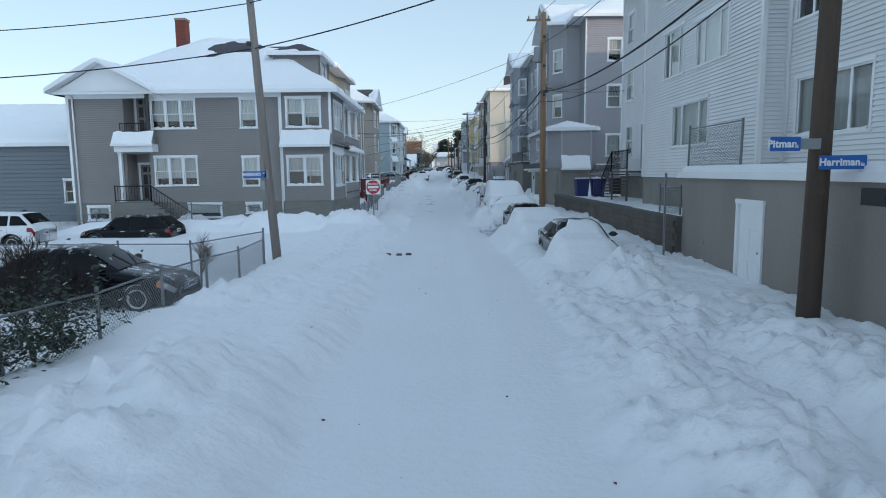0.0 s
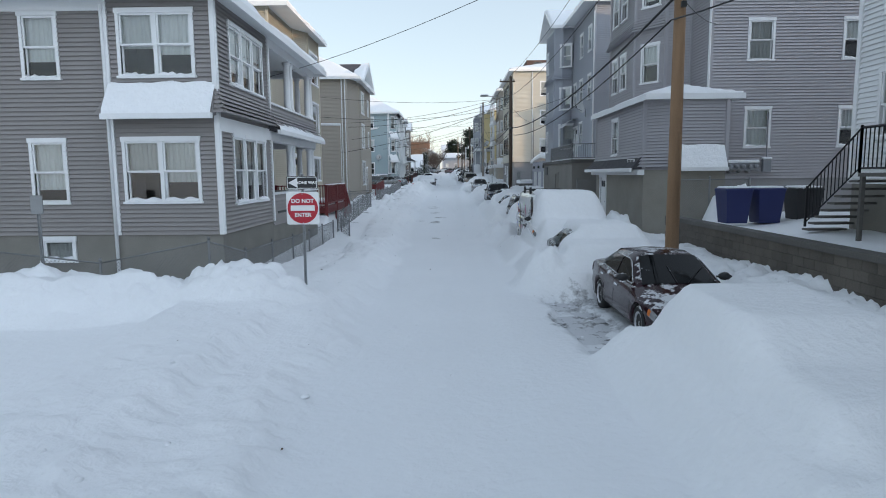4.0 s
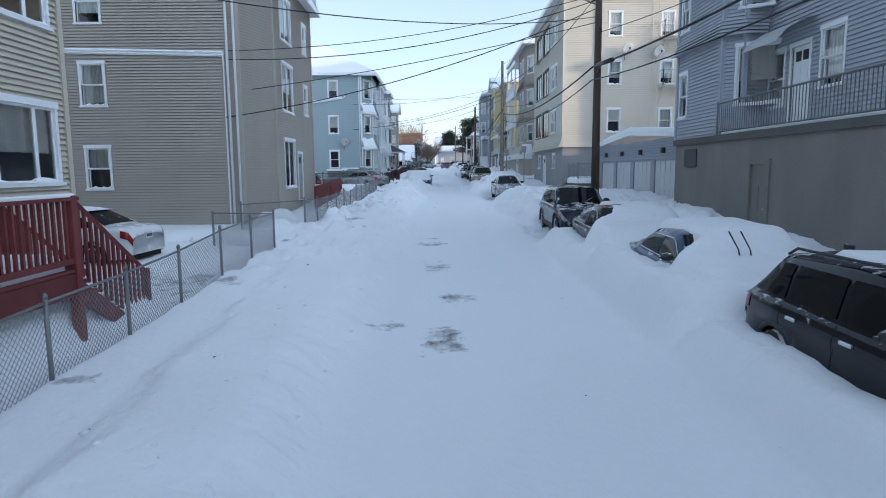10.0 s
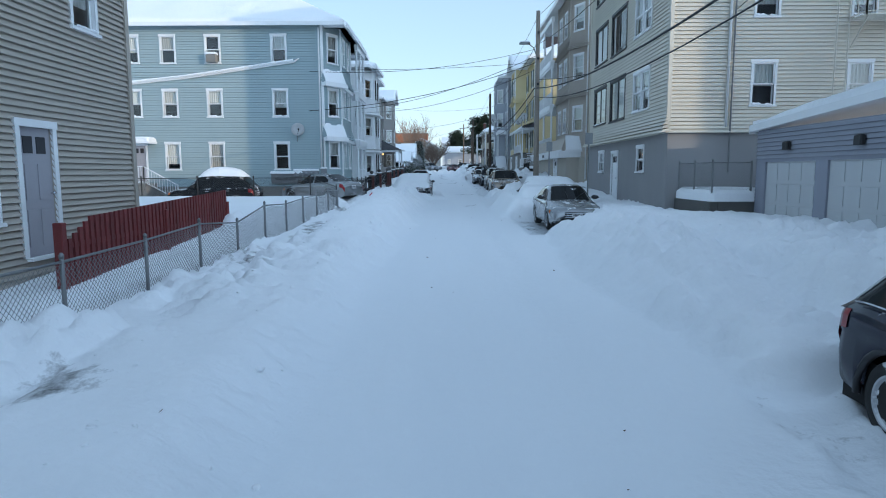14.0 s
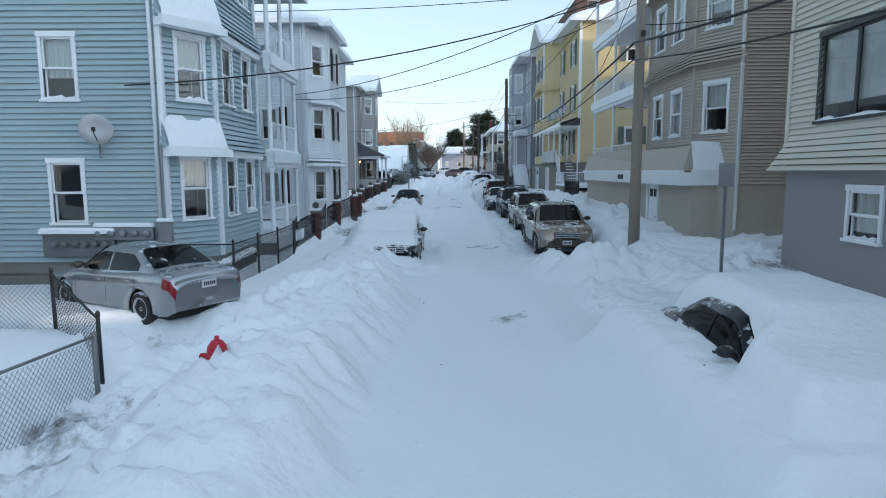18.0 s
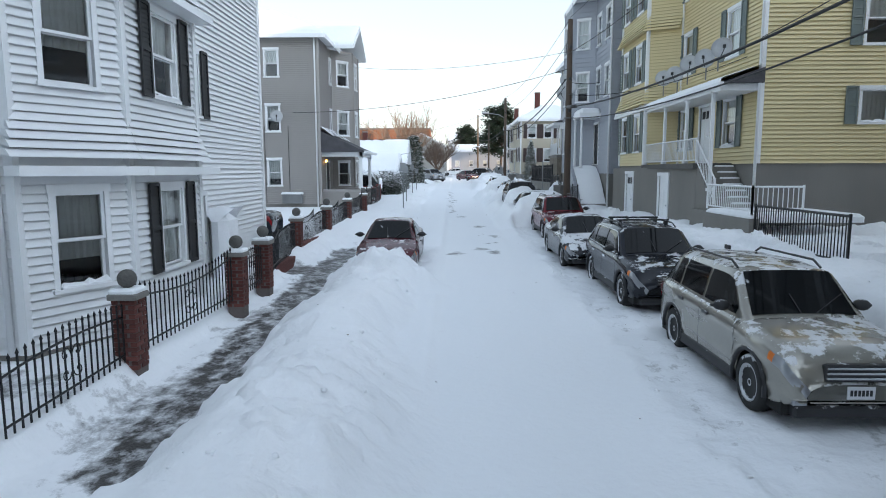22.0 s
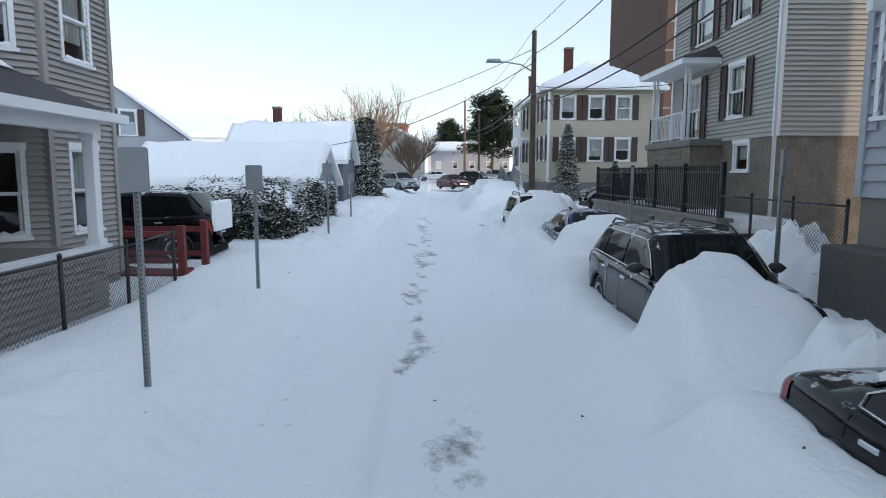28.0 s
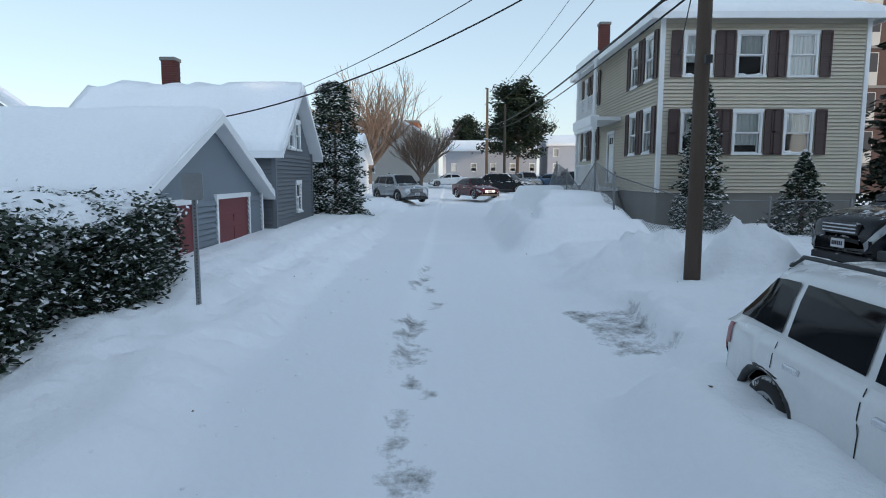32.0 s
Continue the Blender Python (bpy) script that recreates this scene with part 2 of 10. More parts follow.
def glass_material(name, tint=(0.86, 0.89, 0.90)):
    m = bpy.data.materials.new(name)
    m.use_nodes = True
    N, Lk = m.node_tree.nodes, m.node_tree.links
    N.remove(N["Principled BSDF"])
    tr = N.new("ShaderNodeBsdfTransparent")
    tr.inputs[0].default_value = (*tint, 1)
    gl = N.new("ShaderNodeBsdfGlossy")
    gl.inputs["Roughness"].default_value = 0.03
    fr = N.new("ShaderNodeFresnel")
    fr.inputs["IOR"].default_value = 1.6
    mr = N.new("ShaderNodeMapRange")
    mr.inputs["To Min"].default_value, mr.inputs["To Max"].default_value = 0.05, 1.0
    nz = N.new("ShaderNodeTexNoise")
    nz.inputs["Scale"].default_value = 1.3
    bp = N.new("ShaderNodeBump")
    bp.inputs["Strength"].default_value, bp.inputs["Distance"].default_value = 0.15, 0.02
    Lk.new(nz.outputs[0], bp.inputs["Height"])
    Lk.new(bp.outputs[0], gl.inputs["Normal"])
    mx = N.new("ShaderNodeMixShader")
    Lk.new(fr.outputs[0], mr.inputs[0])
    Lk.new(mr.outputs[0], mx.inputs[0])
    Lk.new(tr.outputs[0], mx.inputs[1])
    Lk.new(gl.outputs[0], mx.inputs[2])
    Lk.new(mx.outputs[0], N["Material Output"].inputs[0])
    return m


def snow_material():
    """Powder snow; packed by wheels it is greyer, worn thin it shows the wet tarmac."""
    m = material("snow", (0.86, 0.875, 0.895), 0.75, var=0.035, scale=0.5, fine=9, bump=0.03, spec=0.25)
    N, Lk = m.node_tree.nodes, m.node_tree.links
    bs = N["Principled BSDF"]
    bp0 = bs.inputs["Normal"].links[0].from_node
    n = N.new("ShaderNodeTexNoise")
    n.inputs["Scale"].default_value, n.inputs["Detail"].default_value, n.inputs["Roughness"].default_value = 4.2, 9, 0.66
    geo = N.new("ShaderNodeNewGeometry")
    Lk.new(geo.outputs["Position"], n.inputs["Vector"])
    bp = N.new("ShaderNodeBump")
    bp.inputs["Distance"].default_value = 0.10
    Lk.new(n.outputs[0], bp.inputs["Height"])
    Lk.new(bp0.outputs[0], bp.inputs["Normal"])
    Lk.new(bp.outputs[0], bs.inputs["Normal"])
    fresh = bs.inputs["Base Color"].links[0].from_socket
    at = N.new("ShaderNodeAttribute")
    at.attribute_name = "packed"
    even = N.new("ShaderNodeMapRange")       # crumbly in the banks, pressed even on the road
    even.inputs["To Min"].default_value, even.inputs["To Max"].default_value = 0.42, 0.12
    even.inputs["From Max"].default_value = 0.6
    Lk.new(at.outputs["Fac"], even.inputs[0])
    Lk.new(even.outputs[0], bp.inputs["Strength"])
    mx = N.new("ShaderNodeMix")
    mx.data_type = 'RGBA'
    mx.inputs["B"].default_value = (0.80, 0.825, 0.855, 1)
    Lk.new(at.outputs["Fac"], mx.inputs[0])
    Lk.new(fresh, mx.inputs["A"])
    th = N.new("ShaderNodeAttribute")
    th.attribute_name = "thin"
    mp = N.new("ShaderNodeMapping")
    mp.inputs["Scale"].default_value = (1.0, 0.8, 1.0)
    Lk.new(geo.outputs["Position"], mp.inputs[0])
    n2 = N.new("ShaderNodeTexNoise")
    n2.inputs["Scale"].default_value, n2.inputs["Detail"].default_value, n2.inputs["Roughness"].default_value = 3.2, 10, 0.72
    Lk.new(mp.outputs[0], n2.inputs["Vector"])
    ad = N.new("ShaderNodeMath")
    ad.operation = 'MULTIPLY_ADD'
    ad.inputs[1].default_value = 0.55
    Lk.new(th.outputs["Fac"], ad.inputs[0])
    wide = N.new("ShaderNodeMapRange")
    wide.inputs["From Min"].default_value, wide.inputs["From Max"].default_value = 0.28, 0.72
    wide.inputs["To Min"].default_value, wide.inputs["To Max"].default_value = 0.1, 0.9
    wide.clamp = False
    Lk.new(n2.outputs[0], wide.inputs[0])
    Lk.new(wide.outputs[0], ad.inputs[2])
    mr = N.new("ShaderNodeMapRange")
    mr.inputs["From Min"].default_value, mr.inputs["From Max"].default_value = 0.84, 1.30
    Lk.new(ad.outputs[0], mr.inputs[0])
    m2 = N.new("ShaderNodeMix")
    m2.data_type = 'RGBA'
    m2.inputs["B"].default_value = (0.062, 0.058, 0.056, 1)
    Lk.new(mr.outputs[0], m2.inputs[0])
    Lk.new(mx.outputs["Result"], m2.inputs["A"])
    Lk.new(m2.outputs["Result"], bs.inputs["Base Color"])
    rg = N.new("ShaderNodeMapRange")
    rg.inputs["To Min"].default_value, rg.inputs["To Max"].default_value = 0.75, 0.4
    Lk.new(mr.outputs[0], rg.inputs[0])
    Lk.new(rg.outputs[0], bs.inputs["Roughness"])
    return m


SNOW = snow_material()
ASPHALT = material("wet_asphalt", (0.028, 0.03, 0.034), 0.35, var=0.4, scale=1.2, fine=60, bump=0.02, dust=0.26)
PAVING = material("wet_paving", (0.10, 0.095, 0.09), 0.4, var=0.3, scale=1.5, fine=60, bump=0.02, dust=0.22)
WHITE = material("white_trim", (0.78, 0.79, 0.80), 0.5, var=0.05, scale=1.5, fine=50, bump=0.004)
GLASS = glass_material("window_glass")
# near black: the shade of unlit rooms put into the colour
DARK = material("unlit_room_black", (0.035, 0.035, 0.04), 0.8, bump=0)
BLIND = material("window_blind", (0.74, 0.75, 0.73), 0.8, var=0.05, rand=0.3, bump=0.004)
SHINGLE = material("asphalt_shingle", (0.07, 0.068, 0.075), 0.9, var=0.35, scale=3, fine=25, bump=0.02)
CONC = material("grey_concrete", (0.20, 0.19, 0.175), 0.85, var=0.22, scale=0.8, fine=30, bump=0.015, streak=0.35)
CONCDARK = material("dark_concrete", (0.10, 0.096, 0.09), 0.85, var=0.28, scale=0.9, fine=30, bump=0.02, streak=0.3)
BLOCK = material("concrete_block", (0.21, 0.20, 0.18), 0.9, var=0.2, scale=1.5, fine=40, bump=0.012, rand=0.1)
STUCCOTAN = material("tan_stucco", (0.42, 0.385, 0.33), 0.9, var=0.1, scale=0.7, fine=40, bump=0.01, streak=0.4)
STUCCOGREY = material("grey_stucco", (0.27, 0.265, 0.27), 0.85, var=0.1, scale=0.7, fine=40, bump=0.01, streak=0.4)
BRICK = material("red_brick", (0.105, 0.032, 0.026), 0.85, var=0.2, scale=3, fine=50, bump=0.01, rand=0.25)
MORTAR = material("mortar", (0.12, 0.10, 0.095), 0.9, var=0.1)
IRON = material("black_iron", (0.012, 0.012, 0.014), 0.45, metal=0.3, var=0.2, bump=0.003)
GALV = material("galvanised_steel", (0.20, 0.205, 0.21), 0.5, metal=0.5, var=0.2, fine=80, bump=0.002)
POLEWOOD = material("weathered_pole_wood", (0.085, 0.06, 0.045), 0.85, var=0.35, scale=6, fine=50, bump=0.02, streak=0.08)
POLENEW = material("yellow_pole_wood", (0.27, 0.165, 0.095), 0.8, var=0.35, scale=6, fine=50, bump=0.02, streak=0.08)
REDWOOD = material("red_stained_wood", (0.155, 0.026, 0.026), 0.65, var=0.25, scale=4, fine=50, bump=0.008, rand=0.15)
RUBBER = material("tyre_rubber", (0.018, 0.018, 0.018), 0.8, var=0.2, bump=0.005, dust=0.24)
CHROME = material("bright_metal", (0.6, 0.61, 0.63), 0.25, metal=0.9, var=0.1, bump=0)
BLACKP = material("black_plastic", (0.02, 0.02, 0.022), 0.55, var=0.1, bump=0.002, dust=0.14)
REDLENS = material("red_lens", (0.22, 0.008, 0.012), 0.2, var=0.1, bump=0)
LENS = material("clear_lens", (0.30, 0.31, 0.33), 0.12, metal=0.4, var=0.1, bump=0)
AMBER = material("amber_lens", (0.6, 0.16, 0.03), 0.25, var=0.1, bump=0)
WIRE = material("cable_black", (0.012, 0.012, 0.013), 0.6, var=0.1, bump=0)
BARK = material("bark", (0.12, 0.085, 0.065), 0.9, var=0.3, scale=5, fine=40, bump=0.02)
LEAF = material("evergreen_leaf", (0.022, 0.038, 0.02), 0.7, var=0.4, scale=4, fine=30, bump=0.0)
SIGNRED = material("sign_red", (0.45, 0.012, 0.03), 0.4, var=0.06, bump=0)
SIGNWHITE = material("sign_white", (0.78, 0.78, 0.78), 0.4, var=0.04, bump=0)
SIGNBLUE = material("sign_blue", (0.02, 0.11, 0.40), 0.4, var=0.06, bump=0)
SIGNBLACK = material("sign_black", (0.015, 0.015, 0.018), 0.4, var=0.06, bump=0)


def siding(name, rgb):
    return material(name, rgb, 0.6, var=0.06, scale=0.9, fine=60, bump=0.002, rand=0.025, streak=0.5)


# ---- the lie of the land ----
ROADZ = ((-30, -0.2), (0, 0.0), (25, 0.04), (47, 0.08), (57, 0.35), (69, 0.70), (86, 1.10), (106, 1.42), (118, 1.78), (133, 2.08), (150, 2.5), (165, 2.75), (200, 3.2), (300, 5.0))


def roadz(y):
    return np.interp(y, [a for a, _ in ROADZ], [b for _, b in ROADZ])

# ---- houses ----
WINCACHE = {}


def wall_matrix(a, b):
    """Local x runs from a to b, local y into the house, z up."""
    d = Vector((b[0] - a[0], b[1] - a[1], 0))
    L = d.length
    d.normalize()
    m = Matrix(((d.x, -d.y, 0, a[0]), (d.y, d.x, 0, a[1]), (0, 0, 1, 0), (0, 0, 0, 1)))
    return m, L


def win_meshes(w, h, style, trim):
    key = (round(w, 2), round(h, 2), style, trim.name)
    if key in WINCACHE:
        return WINCACHE[key]
    c = 0.08
    fr = Mb()
    fr.box(-c, -0.045, 0, 0, 0.06, h)
    fr.box(w, -0.045, 0, w + c, 0.06, h)
    fr.box(-c - 0.02, -0.06, h, w + c + 0.02, 0.06, h + 0.12)
    fr.box(-c - 0.03, -0.085, -0.06, w + c + 0.03, 0.06, 0.0)
    s, q = 0.045, 0.05
    sashes, panes = [], []

    def sash(x0, z0, x1, z1, y):
        b = Mb()
        b.box(x0, y, z0, x0 + s, y + q, z1).box(x1 - s, y, z0, x1, y + q, z1).box(x0 + s, y, z0, x1 - s, y + q, z0 + s).box(x0 + s, y, z1 - s, x1 - s, y + q, z1)
        sashes.append(b)
        panes.append(Mb().add([(x0 + s, y + .02, z0 + s), (x1 - s, y + .02, z0 + s), (x1 - s, y + .02, z1 - s), (x0 + s, y + .02, z1 - s)], [(0, 1, 2, 3)]))
    if style == 'double':
        sash(0, h * 0.49, w, h, -0.012)
        sash(0, 0.0, w, h * 0.51, 0.042)
    elif style == 'slider':
        sash(0, 0, w * 0.26, h, 0.0)
        sash(w * 0.26, 0, w * 0.74, h, 0.0)
        sash(w * 0.74, 0, w, h, 0.0)
    elif style == 'pair':
        sash(0, 0, w * 0.5, h, 0.0)
        sash(w * 0.5, 0, w, h, 0.0)
    else:
        sash(0, 0, w, h, 0.0)
    bl = Mb()
    k = 20
    for i in range(k):
        x0, x1 = w * i / k, w * (i + 1) / k
        bl.add([(x0, 0.12 + 0.015 * math.sin(i * 1.9), h * 0.0), (x1, 0.12 + 0.015 * math.sin((i + 1) * 1.9), h * 0.0),
                (x1, 0.12 + 0.015 * math.sin((i + 1) * 1.9), h), (x0, 0.12 + 0.015 * math.sin(i * 1.9), h)], [(0, 1, 2, 3)])
    sn = Mb()
    k = 8
    ran = random.Random(int(w * 100) + int(h * 1000))
    tops = [0.02 + 0.05 * ran.random() for _ in range(k + 1)]
    for i in range(k):
        x0, x1 = w * i / k, w * (i + 1) / k
        sn.add([(x0, -0.09, 0), (x1, -0.09, 0), (x1, -0.09, tops[i + 1] * 0.6), (x0, -0.09, tops[i] * 0.6), (x0, 0.03, tops[i] * 1.6), (x1, 0.03, tops[i + 1] * 1.6)],
               [(0, 1, 2, 3), (3, 2, 5, 4)])
    WINCACHE[key] = (fr.mesh("window", trim), [x.mesh("sash", trim) for x in sashes], [x.mesh("pane", GLASS) for x in panes], bl.mesh("blind", BLIND), sn.weld().mesh("sill_snow", SNOW))
    return WINCACHE[key]


WINRAN = random.Random(7)


def window(house, wm, u, z, w, h, style='double', trim=None, shutter=None, blind=None, snow=None):
    trim = trim or WHITE
    fr, sa, pa, bl, sn = win_meshes(w, h, style, trim)
    m = wm @ Matrix.Translation((u, 0, z))
    win = part("window", fr, None, house, m=m)
    for me in sa:
        part("sash", me, None, win)
    for me in pa:
        part("pane", me, None, win).visible_shadow = False
    r = WINRAN.random()
    b = (0.45 + 0.55 * WINRAN.random() if r < 0.85 else 0) if blind is None else blind
    if b:
        o = part("blind", bl, None, win)
        o.matrix_basis = Matrix.Translation((0, 0, h * (1 - b))) @ Matrix.Diagonal((1, 1, b, 1))
    if snow if snow is not None else WINRAN.random() < 0.6:
        part("sill_snow", sn, None, win)
    if shutter:
        for x0 in (-0.13 - 0.36, w + 0.13):
            sh = Mb()
            sh.box(x0, -0.05, -0.05, x0 + 0.05, -0.01, h + 0.1).box(x0 + 0.31, -0.05, -0.05, x0 + 0.36, -0.01, h + 0.1)
            for zz in (-0.05, h * 0.5, h + 0.05):
                sh.box(x0 + 0.05, -0.05, zz, x0 + 0.31, -0.01, zz + 0.06)
            k = int(h / 0.07)
            for i in range(k):
                zz = (h + 0.05) * i / k
                sh.add([(x0 + 0.05, -0.036, zz), (x0 + 0.31, -0.036, zz), (x0 + 0.31, -0.022, zz + 0.068), (x0 + 0.05, -0.022, zz + 0.068)], [(0, 1, 2, 3)])
            sh.box(x0 + 0.05, -0.018, -0.05, x0 + 0.31, -0.01, h + 0.1)
            sh.v = [(a, b - .042, c) for a, b, c in sh.v]
            part("shutter", sh, shutter, win)
    return win


def door(house, wm, u, z, w, h, mat=None, trim=None, lights=True, label=""):
    trim = trim or WHITE
    mat = mat or WHITE
    m = wm @ Matrix.Translation((u, 0, z))
    fr = Mb()
    fr.box(-0.1, -0.05, 0, 0, 0.06, h).box(w, -0.05, 0, w + 0.1, 0.06, h).box(-0.12, -0.06, h, w + 0.12, 0.06, h + 0.12).box(-0.05, -0.12, -0.05, w + 0.05, 0.06, 0.0)
    o = part("door_frame", fr, trim, house, m=m)
    d = Mb()
    d.box(0, 0.02, 0, w, 0.06, h)
    for z0, z1 in ((0.15, 0.75), (0.9, h * 0.72)):
        for x0 in (0.12, w * 0.5 + 0.04):
            d.bevbox(x0, 0.005, z0, x0 + w * 0.5 - 0.16, 0.02, z1, 0.004)
    leaf = part("door", d, mat, o, label)
    if lights:
        for x0 in (0.13, w * 0.5 + 0.05):
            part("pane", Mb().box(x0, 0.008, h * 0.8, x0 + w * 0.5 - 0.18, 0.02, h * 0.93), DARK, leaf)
    hb = Mb().lathe([(0.012, 0), (0.012, 0.03), (0.03, 0.04), (0.03, 0.06), (0.015, 0.075)], 10, (0, 0, 0), 'y')
    kb = part("handle", hb, CHROME, leaf, "metal door knob")
    kb.matrix_basis = pose(w - 0.07, 0.01, 1.0, 0, 0, 180)
    return o


BOARDS = {}
CAP = 5.0


def cut(L, ops, z0, z1):
    """What is left of 0..L beside the openings that a course from z0 to z1 meets."""
    segs = [(0.0, L)]
    for u0, u1, a, b in ops:
        if z1 > a + 0.01 and z0 < b - 0.01:
            nxt = []
            for s, e in segs:
                if u1 <= s or u0 >= e:
                    nxt.append((s, e))
                else:
                    if u0 > s:
                        nxt.append((s, u0))
                    if u1 < e:
                        nxt.append((u1, e))
            segs = nxt
    return segs


def wall(house, name, a, b, z0, z1, mat, ops=(), course=0.115, zs=None, base=None, flares=(), pieces=False, k0=0.0, k1=0.0, label=""):
    """A wall with real openings, clapboards from zs up and a plain foot below it. ops: (u0, u1, z0, z1). flares: (z0, z1, out)."""
    wm, L = wall_matrix(a, b)
    us = sorted({0.0, L, *(max(0, min(L, o[i])) for o in ops for i in (0, 1))})
    zz = sorted({z0, z1, *(max(z0, min(z1, o[i])) for o in ops for i in (2, 3)), *([zs] if zs else [])})
    hole = lambda u, z: any(o[0] < u < o[1] and o[2] < z < o[3] for o in ops)
    us[0], us[-1] = .004, L - .004
    low, up = Mb(), Mb()
    nu, nz = len(us) - 1, len(zz) - 1
    keep = [[not hole((us[i] + us[i + 1]) / 2, (zz[j] + zz[j + 1]) / 2) for j in range(nz)] for i in range(nu)]
    for g, sel in ((low, lambda z: bool(zs) and z < zs), (up, lambda z: not (zs and z < zs))):
        ids = {}

        def vid(i, j, k):
            if (i, j, k) not in ids:
                ids[(i, j, k)] = len(g.v)
                g.v.append((us[i], .16 * k, zz[j]))
            return ids[(i, j, k)]
        ok = lambda i, j: 0 <= i < nu and 0 <= j < nz and keep[i][j] and sel((zz[j] + zz[j + 1]) / 2)
        for i in range(nu):
            for j in range(nz):
                if not ok(i, j):
                    continue
                c = [vid(i, j, 0), vid(i + 1, j, 0), vid(i + 1, j + 1, 0), vid(i, j + 1, 0)]
                d = [vid(i, j, 1), vid(i + 1, j, 1), vid(i + 1, j + 1, 1), vid(i, j + 1, 1)]
                g.f += [tuple(c), tuple(reversed(d))]
                for (di, dj), (p, q) in (((0, -1), (0, 1)), ((1, 0), (1, 2)), ((0, 1), (2, 3)), ((-1, 0), (3, 0))):
                    if not ok(i + di, j + dj):
                        g.f.append((c[q], c[p], d[p], d[q]))
    w = part(name, up if up.v else low, mat if up.v else (base or CONC), house, label, m=wm)
    if zs and low.v and up.v:
        part("foundation", low, base or CONC, house, m=wm)
    if course:
        n = int((z1 - (zs or z0)) / course)
        joined = Mb()
        for i in range(n):
            c0 = (zs or z0) + i * course
            c1 = c0 + course
            off = 0.0
            for f0, f1, out in flares:
                if f0 <= c0 < f1:
                    off = out * ((f1 - c0) / (f1 - f0)) ** 1.4
            for s, e in cut(L, ops, c0, c1):
                one = pieces and BOARDS.get(house, 0) < 6 and c0 < CAP + float(roadz(a[1]))
                b1 = Mb() if one else joined
                s2 = s - k0 * (off + 0.01) if s == 0 else s
                e2 = e + k1 * (off + 0.01) if e == L else e
                if e2 - s2 < 0.02:
                    continue
                off2 = off * 0.72 if off else 0
                b1.add([(s2, -0.046 - off, c0), (e2, -0.046 - off, c0), (e2, -0.004 - off2, c1 - 0.018), (s2, -0.004 - off2, c1 - 0.018), (s2, 0.002, c0 + 0.045), (e2, 0.002, c0 + 0.045), (e2, 0.002, c1), (s2, 0.002, c1)],
                       [(0, 1, 2, 3), (4, 5, 1, 0), (0, 3, 7, 4), (1, 5, 6, 2)])
                if one:
                    part("clapboard", b1, mat, w)
                    BOARDS[house] = BOARDS.get(house, 0) + 1
        if joined.v:
            tagged(part("clapboards", joined, mat, w), kind="stuff")
    return wm


def corner_board(house, p, z0, z1, trim=None, s=0.09):
    part("corner_board", Mb().box(p[0] - s / 2 - 0.02, p[1] - s / 2 - 0.02, z0, p[0] + s / 2 + 0.02, p[1] + s / 2 + 0.02, z1), trim or WHITE, house)


